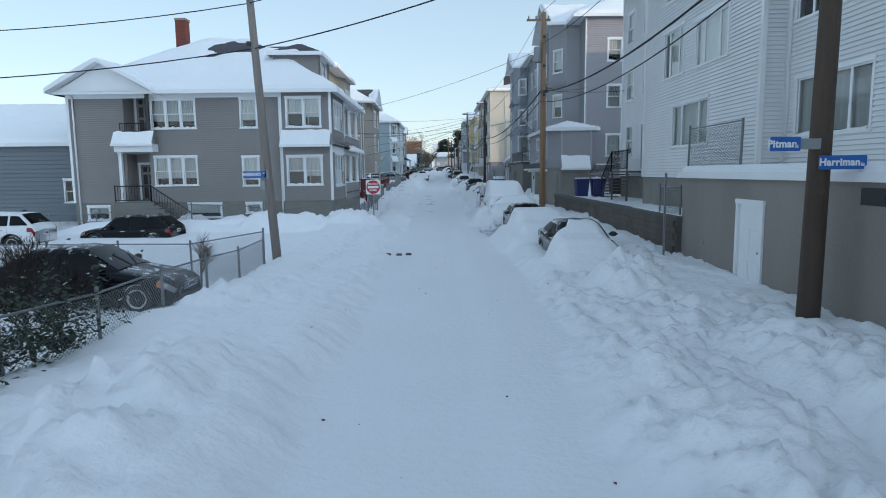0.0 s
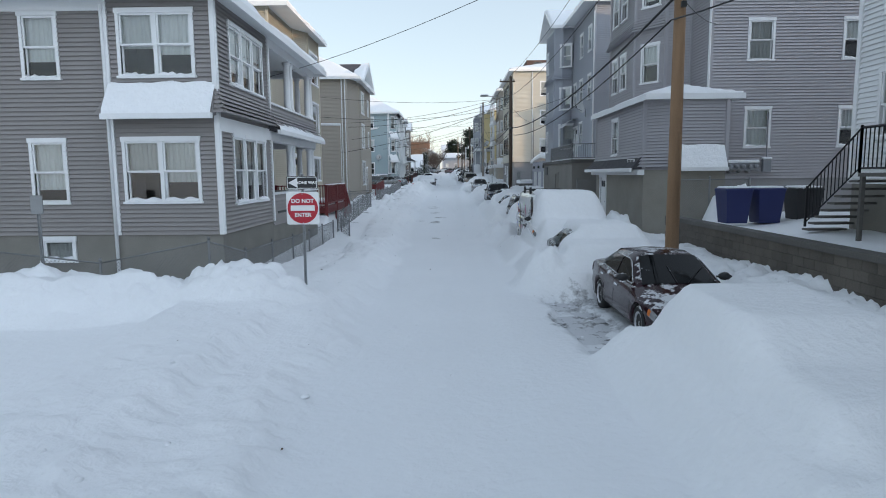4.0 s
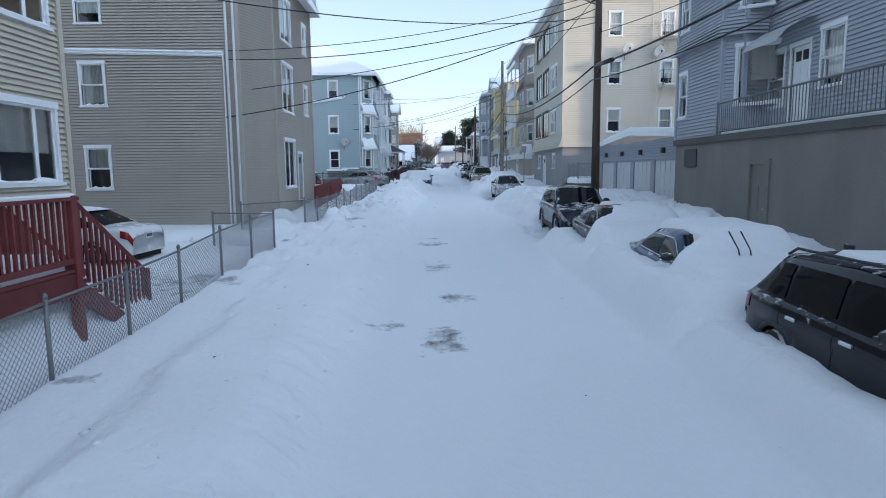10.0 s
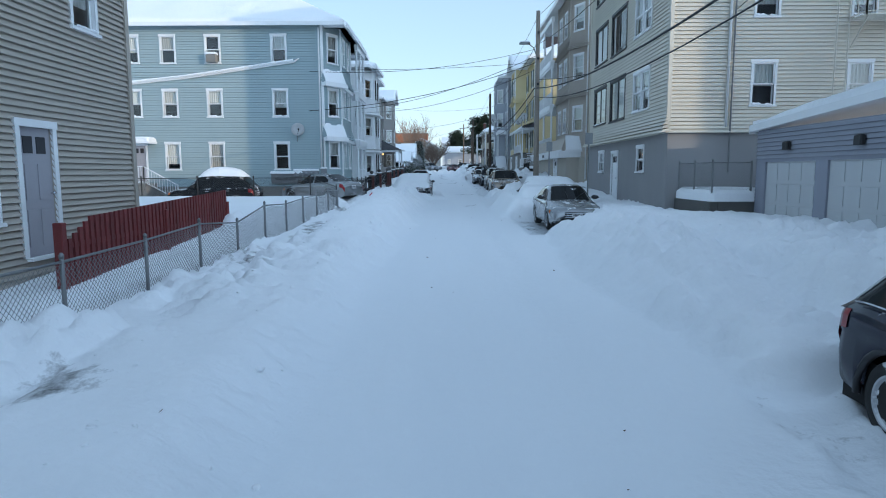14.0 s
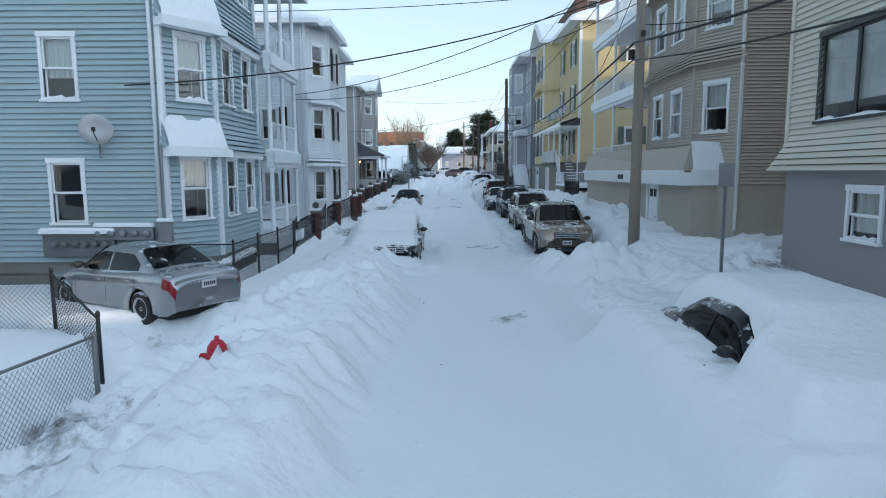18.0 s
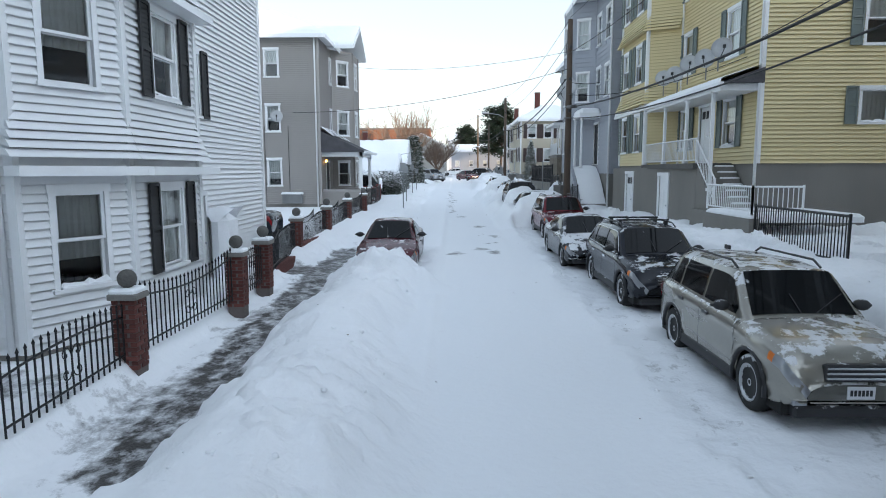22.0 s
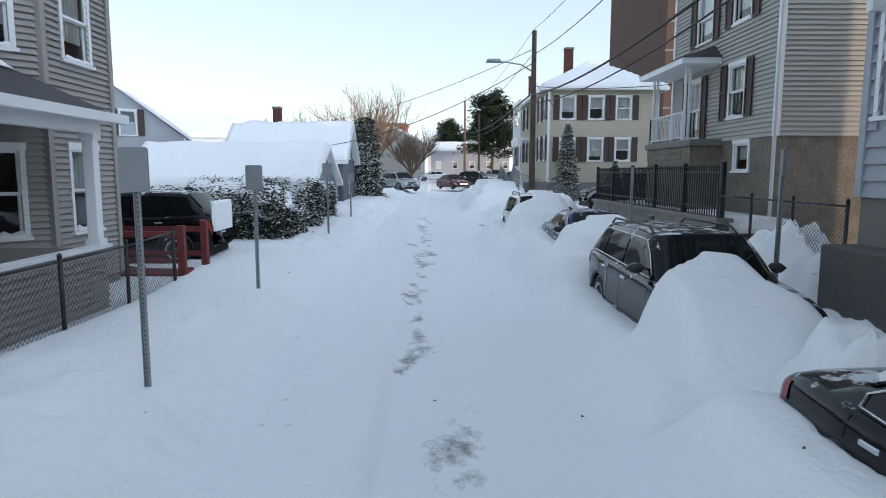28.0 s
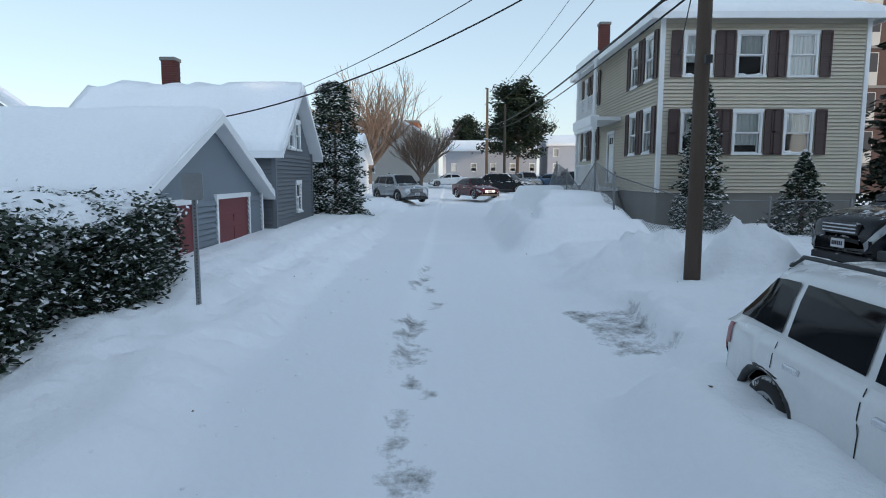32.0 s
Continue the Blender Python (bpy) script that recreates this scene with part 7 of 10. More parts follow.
def far_house(x0, y0, x1, y1, ze, mat, label, kind='gable_x', pitch=.45, seed=1, wins=3):
    z0 = float(roadz((y0 + y1) / 2)) - .5
    h = thing("house", ((x0 + x1) / 2, (y0 + y1) / 2, z0 + .5), label, "house", "houses far down the street")
    rows = [(1.0 + k * (x1 - x0 - 2.2) / max(1, wins - 1), z, .9, 1.3) for z in (z0 + 2, z0 + 4.6) if z + 1.6 < ze for k in range(wins)]
    ring_walls(h, [(x0, y0), (x1, y0), (x1, y1), (x0, y1)], z0, ze, mat, {0: rows}, course=.25, corners=False)
    if kind != 'hip':
        m, hh = (y0 + y1) / 2, (y1 - y0) / 2
        if kind == 'gable_x':
            for gx, ring in ((x1, (0, 1, 2)), (x0, (2, 1, 0))):
                part("gable", Mb().add([(gx, y0, ze), (gx, y1, ze), (gx, m, ze + pitch * hh)], [ring]), mat, h)
        else:
            m, hh = (x0 + x1) / 2, (x1 - x0) / 2
            part("gable", Mb().add([(x0, y0, ze), (x1, y0, ze), (m, y0, ze + pitch * hh)], [(0, 1, 2)]), mat, h)
    roof(h, x0, y0, x1, y1, ze, pitch, kind, o=.3, seed=seed, bare=.1, snow=.2)
    return h


def distance():
    far_house(-13, 232, -3, 242, 9.5, PALE, "grey two-storey house with snow on its roof at the street's end", 'gable_y', .5, 101, 2)
    far_house(-2, 262, 14, 272, 9.5, SLATE, "long pale grey row house under snow", 'gable_x', .35, 102, 5)
    far_house(16, 262, 30, 272, 10.5, BLUEG, "blue-grey row house with white windows", 'gable_x', .35, 103, 4)
    far_house(-3, 300, 12, 312, 14, WHITES, "white house on the rise beyond the street", 'gable_x', .4, 104, 4)
    far_house(-34, 205, -22, 215, 9.0, WHITES, "white gabled house behind the yards", 'gable_x', .5, 105, 3)
    far_house(-14, 190, -7.5, 198, 5.9, WHITES, "small white outbuilding with snow on it", 'gable_x', .4, 106, 2)
    b = thing("brick_building", (-22, 298, 5), "long orange brick building with a flat roof lit by low sun", "building")
    part("wall", Mb().box(-40, 292, 2, -8.5, 305, 17), BRICKORANGE, b)
    for z in (9.6, 13.4):
        for k in range(8):
            part("window", Mb().box(-38 + k * 3.6, 291.9, z - 1.2, -36.2 + k * 3.6, 292.0, z + .8), DARK, b)
    part("parapet", Mb().box(-40.3, 291.7, 17, -8.2, 305.3, 17.4), CONC, b)
    # unseen houses, added only to keep the low sun off the street
    far_house(25, 150, 37, 166, 12.5, SAND, "unseen sand-coloured house added to block the low sun", 'hip', .4, 108, 3)
    far_house(31, 71.5, 43, 85, 13.0, SAND, "unseen tall house added to block the low sun", 'hip', .4, 110, 3)
    far_house(25, 104, 37, 121, 11.0, TAN, "unseen tan house added to block the low sun", 'hip', .4, 109, 3)
    # wall of the small grey house at the first side street
    far_house(-42, 37, -21, 47, 5.0, DKSLATE, "low slate-grey house behind bare branches", 'gable_x', .5, 107, 3)


BRICKORANGE = material("orange_brick", (0.34, 0.13, 0.065), .9, var=.15, scale=.6, fine=10, bump=.01)
DKSLATE = siding("dark_slate_siding", (0.16, 0.18, 0.20))

# ---- vehicles ----
GLASSD = material("dark_car_window", (0.006, 0.007, 0.008), .05, var=.2, bump=0, spec=.22, dust=.03)
RIM = material("wheel_alloy", (0.42, 0.43, 0.45), .35, metal=.3, var=.15, bump=0, dust=.30)
# black of wheel wells and seams, and of the shade inside the hedge
ARCH = material("well_and_shade_black", (0.012, 0.012, 0.012), .9, bump=0)
PLATE = material("number_plate_white", (0.6, 0.6, 0.62), .5, var=.05, bump=0, dust=.12)


def car_paint(name, rgb, dust, metal=.1):
    m = material(name, rgb, .17, metal=metal, var=.06, scale=3, fine=30, bump=0, dust=dust, spec=.22)
    m.node_tree.nodes["Principled BSDF"].inputs["Coat Weight"].default_value = .22
    m.node_tree.nodes["Principled BSDF"].inputs["Coat Roughness"].default_value = .06
    return m


WHEELS = {}


def wheel_meshes(r):
    if r in WHEELS:
        return WHEELS[r]
    w = .115
    ty = Mb().lathe([(r * .62, -w * .8), (r * .68, -w), (r * .90, -w), (r * .97, -w * .82), (r, -w * .5), (r, w * .5), (r * .97, w * .82), (r * .90, w), (r * .68, w), (r * .62, w * .8)], 32, (0, 0, 0), 'x')
    rm = Mb().lathe([(.02, -.09), (r * .13, -.095), (r * .17, -.06), (r * .17, .06), (r * .13, .095), (.02, .09)], 14, (0, 0, 0), 'x')
    rm.lathe([(r * .56, -w * .75), (r * .62, -w * .98), (r * .67, -w), (r * .67, w), (r * .62, w * .98), (r * .56, w * .75)], 28, (0, 0, 0), 'x')
    for k in range(10):                      # five pairs of spokes
        a = 6.28319 * (k // 2) / 5 + (.2 if k % 2 else -.2)
        c, q = math.cos(a), math.sin(a)
        p = lambda u, v, x: (x, u * c - v * q, u * q + v * c)
        rm.add([p(.03, -.022, -.075), p(.03, .022, -.075), p(r * .60, .026, -.095), p(r * .60, -.026, -.095), p(.03, -.022, .075), p(.03, .022, .075), p(r * .60, .026, .095), p(r * .60, -.026, .095)],
               [(0, 3, 2, 1), (4, 5, 6, 7), (0, 1, 5, 4), (1, 2, 6, 5), (2, 3, 7, 6), (3, 0, 4, 7)])
    WHEELS[r] = (ty.mesh("wheel", RUBBER, True), rm.mesh("rim", RIM))
    return WHEELS[r]


KINDS = {
    'sedan': dict(H=1.46, wr=.335, top=[(0, .50), (.015, .62), (.05, .72), (.15, .82), (.28, .93), (.5, .96), (.8, 1.03), (.94, 1.04), (.985, .98), (1, .8)], cab=(.27, .45, .70, .86), wh=(.185, .79)),
    'suv': dict(H=1.70, wr=.37, top=[(0, .58), (.015, .78), (.04, .90), (.12, 1.0), (.27, 1.09), (.5, 1.11), (.9, 1.15), (.985, 1.12), (1, .9)], cab=(.26, .40, .86, .985), wh=(.185, .80)),
    'van': dict(H=2.25, wr=.40, top=[(0, .6), (.015, .85), (.04, .98), (.1, 1.1), (.2, 1.25), (.5, 1.28), (.9, 1.28), (.985, 1.25), (1, 1.1)], cab=(.13, .27, .975, .995), wh=(.17, .80)),
}


def car(name, label, kind, paint, L, W, place, rz=0.0, H=None, rails=False, wheel=None, side_windows=2, lamp=None, grille=None, cap=0.0, plain=False, trim=None, wipers_up=False):
    """A parked car. Its front looks to -y before the turn rz; place is the middle on the ground."""
    K = KINDS[kind]
    H = H or K['H']
    k = W / 2
    th = thing(name, place, label, "van" if kind == 'van' else "car")
    th.matrix_basis = pose(*place, 0, 0, rz)
    ROOT_INV[th] = Matrix.Identity(4)
    r = wheel or (.33 if kind == 'sedan' else .37)
    hs = H / K['H']
    tv, tz = [a for a, _ in K['top']], [b * hs for _, b in K['top']]
    wv = [K['wh'][0] * L, K['wh'][1] * L]
    vs = set(np.linspace(0, 1, 25).tolist() + [.004, .01, .02, .03, .97, .985, .993])
    for w in wv:
        for a in np.linspace(-1, 1, 13):
            vs.add((w + a * (r + .07)) / L)
    vs = sorted(v for v in vs if 0 <= v <= 1)
    taper = lambda v: float(np.interp(v, [0, .004, .012, .03, .06, .11, .3, .8, .93, .97, .99, 1], [.66, .76, .84, .905, .945, .975, 1, 1, .975, .945, .90, .83]))

    def section(v):
        """Half of the body's outline across, from the sill to the middle of the bonnet."""
        y = v * L
        zr = .24 if kind == 'sedan' else .30
        zr += .10 * max(0, (.05 - v) / .05) + .12 * max(0, (v - .95) / .05)
        for w in wv:
            d = abs(y - w)
            R = r + .065
            if d < R:
                zr = max(zr, r + math.sqrt(R * R - d * d) - .02)
        zt = float(np.interp(v, tv, tz))
        zr = min(zr, zt - .12)
        w2 = k * taper(v) + .022 * sum(math.exp(-((y - w) / .46) ** 2) for w in wv)
        zc = max(zr + .04, zt - .27)
        return [(w2 - .05, zr), (w2 - .015, zr + .035), (w2 + .004, zr + (zc - zr) * .55), (w2 - .012, zc - .02), (w2 + .006, zc + .03), (w2 - .012, zt - .10), (w2 - .045, zt - .045), (w2 - .10, zt - .012), (w2 * .66, zt + .014), (w2 * .34, zt + .03), (0, zt + .036)]

    def flank(v, z):
        """How far out the side stands at a height."""
        h = section(v)[:7]
        return float(np.interp(z, [q for _, q in h], [q for q, _ in h]))

    def decal(pname, v0, v1, zlo, zhi, sg, mat, out=.007, nv=7, label=""):
        """A lamp or trim that follows the body's side; zlo and zhi hang from its upper edge."""
        g = Mb()
        for v in np.linspace(v0, v1, nv):
            zt = float(np.interp(v, tv, tz))
            for q in (0, .33, .67, 1):
                z = zt + zlo + (zhi - zlo) * q
                g.v.append((sg * (flank(v, z) + out), v * L - L / 2 + (-out if v < .5 else out) * (1 if v < .1 or v > .9 else 0), z))
        for i in range(nv - 1):
            for q in range(3):
                f = (i * 4 + q, i * 4 + q + 1, (i + 1) * 4 + q + 1, (i + 1) * 4 + q)
                g.f.append(f if sg < 0 else f[::-1])
        return part(pname, g, mat, th, label, smooth=True)
    body = Mb()
    nsec = 21
    for v in vs:
        half = section(v)
        body.v += [(-x, v * L - L / 2, z) for x, z in half] + [(x, v * L - L / 2, z) for x, z in reversed(half[:-1])]
    n = len(vs)
    for i in range(n - 1):
        for j in range(nsec - 1):
            body.f.append((i * nsec + j, i * nsec + j + 1, (i + 1) * nsec + j + 1, (i + 1) * nsec + j))
    body.f.append(tuple(range(nsec)))
    body.f.append(tuple(range((n - 1) * nsec + nsec - 1, (n - 1) * nsec - 1, -1)))
    part("body", body, paint, th, smooth=True)
    part("underbody", Mb().box(-k * .9, -L / 2 + .15, .2, k * .9, L / 2 - .15, .62), ARCH, th)
    # cabin
    ca, cb, cc, cd = [q * L - L / 2 for q in K['cab']]
    zb = lambda y: float(np.interp(y / L + .5, tv, tz)) - .01

    def zroof(y):
        return float(np.interp(y, [ca, cb, cb + .35 * (cc - cb), cc, cd], [zb(ca), H - .05, H, H - .04, zb(cd)]))

    def wtop(y):
        return float(np.interp(y, [ca, cb, cc, cd], [k * .86, K['wr'] * W * .98, K['wr'] * W * .97, k * (.86 if kind == 'sedan' else .80)]))
    wb = k * .93
    cm = Mb()
    ys = np.concatenate([np.linspace(ca, cb, 7)[:-1], np.linspace(cb, cc, 9)[:-1], np.linspace(cc, cd, 7)])
    for y in ys:
        z0, z1, wt = zb(y) - .05, zroof(y), wtop(y)
        h = [(wb, z0), (wb - (wb - wt) * .55, z0 + (z1 - z0) * .62), (wt + .01, z1 - .06 if z1 - z0 > .2 else z1), (wt * .86, z1 - .005), (0, z1 + .03)]
        cm.v += [(-x, y, z) for x, z in h] + [(x, y, z) for x, z in reversed(h[:-1])]
    for i in range(len(ys) - 1):
        for j in range(8):
            cm.f.append((i * 9 + j, i * 9 + j + 1, (i + 1) * 9 + j + 1, (i + 1) * 9 + j))
    part("cabin", cm, paint, th, smooth=True)

    def xs_at(y, z):
        z0, z1, wt = zb(y) - .05, zroof(y), wtop(y)
        return float(np.interp((z - z0) / max(.01, z1 - z0), [0, .62, .93, 1], [wb, wb - (wb - wt) * .55, wt + .01, wt * .9]))
    # screens
    for nm, a, b in (("windshield", ca + .06, cb - .03), ("rear_window", cc + .05, cd - .10)):
        if b - a < .08:
            a, b = min(a, b) - .02, max(a, b) + .12
        g = Mb()
        qs = np.linspace(a, b, 7)
        for y in qs:
            wt = wtop(y) * .9
            for f in np.linspace(-1, 1, 7):
                g.v.append((wt * f, y, zroof(y) + .034 - .022 * abs(f) ** 3))
        for i in range(6):
            for j in range(6):
                g.f.append((i * 7 + j, i * 7 + j + 1, (i + 1) * 7 + j + 1, (i + 1) * 7 + j))
        part(nm, g, GLASSD, th, smooth=True)
    if kind == 'van' and side_windows == 1:
        spans = [(ca + .35, ca + 1.35)]
    elif kind == 'sedan':
        m = ca + (cd - ca) * .47
        spans = [(ca + .30, m - .04), (m + .04, cd - .42)]
    else:
        a, b = ca + .25, cd - .12
        spans = [(a, a + (b - a) * .36), (a + (b - a) * .39, a + (b - a) * .70), (a + (b - a) * .73, b - .08)]
    for sg in (-1, 1):
        for a, b in spans:
            g = Mb()
            pts = []
            for y in np.linspace(a, b, 7):
                z0, z1 = zb(y) + .03, min(H - .13, zroof(y) - .10)
                if z1 > z0 + .03:
                    pts.append((y, z0, z1))
            for y, z0, z1 in pts:
                for q in range(4):
                    z = z0 + (z1 - z0) * q / 3
                    g.v.append((sg * (xs_at(y, z) + .012), y, z))
            for i in range(len(pts) - 1):
                for q in range(3):
                    f = (i * 4 + q, i * 4 + q + 1, (i + 1) * 4 + q + 1, (i + 1) * 4 + q)
                    g.f.append(f if sg < 0 else f[::-1])
            if g.f:
                part("side_window", g, GLASSD, th, smooth=True)
        if trim:                                       # bright line round the side glass
            a, b = spans[0][0] - .04, spans[-1][1] + .04
            ys2 = np.linspace(a, b, 13)
            low = [(y, zb(y) + .022) for y in ys2]
            high = [(y, max(zb(y) + .03, min(H - .12, zroof(y) - .09))) for y in reversed(ys2)]
            ring = [(sg * (xs_at(y, z) + .016), y, z) for y, z in low + high]
            part("window_trim", Mb().tube(ring + [ring[0]], .011, 5), trim, th, smooth=True)
        # mirror, handles
        mb = Mb().lathe([(.02, -.1), (.09, -.08), (.10, 0), (.07, .07), (.02, .09)], 10, (0, 0, 0), 'y')
        mo = part("mirror", mb, lamp or BLACKP, th, "door mirror", smooth=True, m=pose(sg * (wb + .12), ca + .42, zb(ca + .42) + .12) @ Matrix.Diagonal((1.2, .8, .8, 1)))
        part("arm", Mb().box(-.12, -.03, -.03, .12, .03, .01), BLACKP, mo)
        for y in ((spans[0][1] - .22), (spans[min(1, len(spans) - 1)][1] - .22)):
            part("door_handle", Mb().bevbox(sg * k - .02 if sg > 0 else -k - .025, y - .1, zb(y) - .17, sg * k + .025 if sg > 0 else -k + .02, y + .1, zb(y) - .13, .01), lamp or CHROME, th)
        # lamps
        hz = float(np.interp(.04, tv, tz))
        decal("headlight", .0, .085, -.17, -.045, sg, LENS)
        if not plain:
            decal("turn_signal", .07, .09, -.16, -.06, sg, AMBER, .010, 3)
            g = Mb()                                   # shut lines of the doors
            dv = [(spans[0][0] - .16) / L + .5, (spans[0][1] + .02) / L + .5, (spans[min(1, len(spans) - 1)][1] + .03) / L + .5]
            for v in dv:
                zt = float(np.interp(v, tv, tz))
                zz = np.linspace(.36, zt - .03, 8)
                c0 = len(g.v)
                for z in zz:
                    g.v += [(sg * (flank(v, z) + .003), v * L - L / 2 - .006, z), (sg * (flank(v, z) + .003), v * L - L / 2 + .006, z)]
                g.f += [(c0 + 2 * i, c0 + 2 * i + 1, c0 + 2 * i + 3, c0 + 2 * i + 2) for i in range(7)]
            tagged(part("door_seam", g, ARCH, th), kind="stuff")
        if lamp or grille:
            part("fog_lamp", Mb().bevbox(sg * k * .72 - .09, -L / 2 + .03, .36, sg * k * .72 + .09, -L / 2 + .2, .44, .02), LENS, th)
        tzr = float(np.interp(.96, tv, tz))
        decal("tail_light", .945, 1.0, -.24, -.06, sg, REDLENS)
        if rails:
            part("roof_rail", Mb().tube([(sg * wtop(0) * .9, cb + .15, H - .04), (sg * wtop(0) * .9, cb + .35, H + .05), (sg * wtop(0) * .9, cc - .15, H + .04), (sg * wtop(0) * .9, cc + .03, H - .05)], .018, 6), BLACKP, th)
    if cap:
        g = Mb()
        for y in np.linspace(cb - .12, cc + .12, 11):
            u = (y - cb + .12) / (cc - cb + .24) * 2 - 1
            for f in np.linspace(-1, 1, 9):
                g.v.append((wtop(y) * .98 * f, y, zroof(min(max(y, cb), cc)) + .02 + cap * max(0, 1 - abs(f) ** 3.5) * max(0, 1 - abs(u) ** 5) * (1 + .12 * math.sin(3 * y + 2 * f))))
        for i in range(10):
            for j in range(8):
                g.f.append((i * 9 + j, i * 9 + j + 1, (i + 1) * 9 + j + 1, (i + 1) * 9 + j))
        part("roof_snow", g, SNOW, th, smooth=True)
    if kind == 'suv':
        for sg in (-1, 1):
            x0, x1 = sorted((sg * k * .93, sg * k * 1.005))
            part("sill_cladding", Mb().bevbox(x0, wv[0] - L / 2 + r + .05, .27, x1, wv[1] - L / 2 - r - .05, .43, .015), BLACKP, th)
            for w in wv:
                part("arch_trim", Mb().tube([(sg * k * .985, w - L / 2 + (r + .075) * math.cos(a), r + (r + .075) * math.sin(a)) for a in np.linspace(-.1, 3.24, 13)], .035, 6), BLACKP, th, smooth=True)
    part("grille", Mb().bevbox(-k * .45, -L / 2 - .005, hz - .26, k * .45, -L / 2 + .1, hz - .06, .02), grille or BLACKP, th)
    gb = Mb()
    for i in range(3):
        gb.box(-k * .44, -L / 2 - .02, hz - .23 + i * .06, k * .44, -L / 2, hz - .205 + i * .06)
    part("grille_trim", gb, CHROME, th)
    part("lower_bumper", Mb().bevbox(-k * .8, -L / 2 + .015, .22, k * .8, -L / 2 + .2, .36, .03), BLACKP, th)
    for ysg, yy in ((-1, -L / 2 - .012), (1, L / 2 + .0)):
        pz = .46 if ysg < 0 else .72
        p = part("number_plate", Mb().box(-.16, min(yy, yy + ysg * .012), pz, .16, max(yy, yy + ysg * .012), pz + .15), PLATE, th)
        bars = Mb()
        y2 = yy + ysg * .014
        for i in range(6):
            bars.box(-.13 + i * .045, min(y2, y2 + ysg * .004), pz + .04, -.10 + i * .045, max(y2, y2 + ysg * .004), pz + .11)
        tagged(part("plate_marking", bars, SIGNBLACK, p), kind="stuff")
    for sg in (-1, 1):
        if wipers_up:
            part("wiper", Mb().tube([(sg * .1 + .3, ca + .05, zroof(ca + .05) + .03), (sg * .1 + .15, ca - .16, zroof(ca + .05) + .30), (sg * .1 - .05, ca - .20, zroof(ca + .05) + .62)], .014, 4), BLACKP, th, "raised wiper arm")
            continue
        part("wiper", Mb().tube([(sg * .1 + .05, ca + .05, zroof(ca + .05) + .05), (sg * .35 + .25, cb - .35, zroof(cb - .35) + .05)], .01, 4), BLACKP, th)
    if kind == 'suv':
        part("antenna", Mb().bevbox(-.02, cc - .3, H + .02, .02, cc - .12, H + .09, .008), BLACKP, th)
    ty, rm = wheel_meshes(r)
    for w in wv:
        for sg in (-1, 1):
            wo = part("wheel", ty, None, th, m=pose(sg * (k - .13), w - L / 2, r))
            part("rim", rm, None, wo)
    return th


def buried(cx, y0, y1, hw, hood, top, tail, bare, side=-1, front=.05, low=.88, crisp=False, run=2.5):
    """A drift over a car: bare is the strip left clear beside the cabin, front the same beside the bonnet, low the depth round it."""
    MOUNDS.append((cx, y0, y1, hw, hood, top, tail, bare, side, front, low, crisp, run))


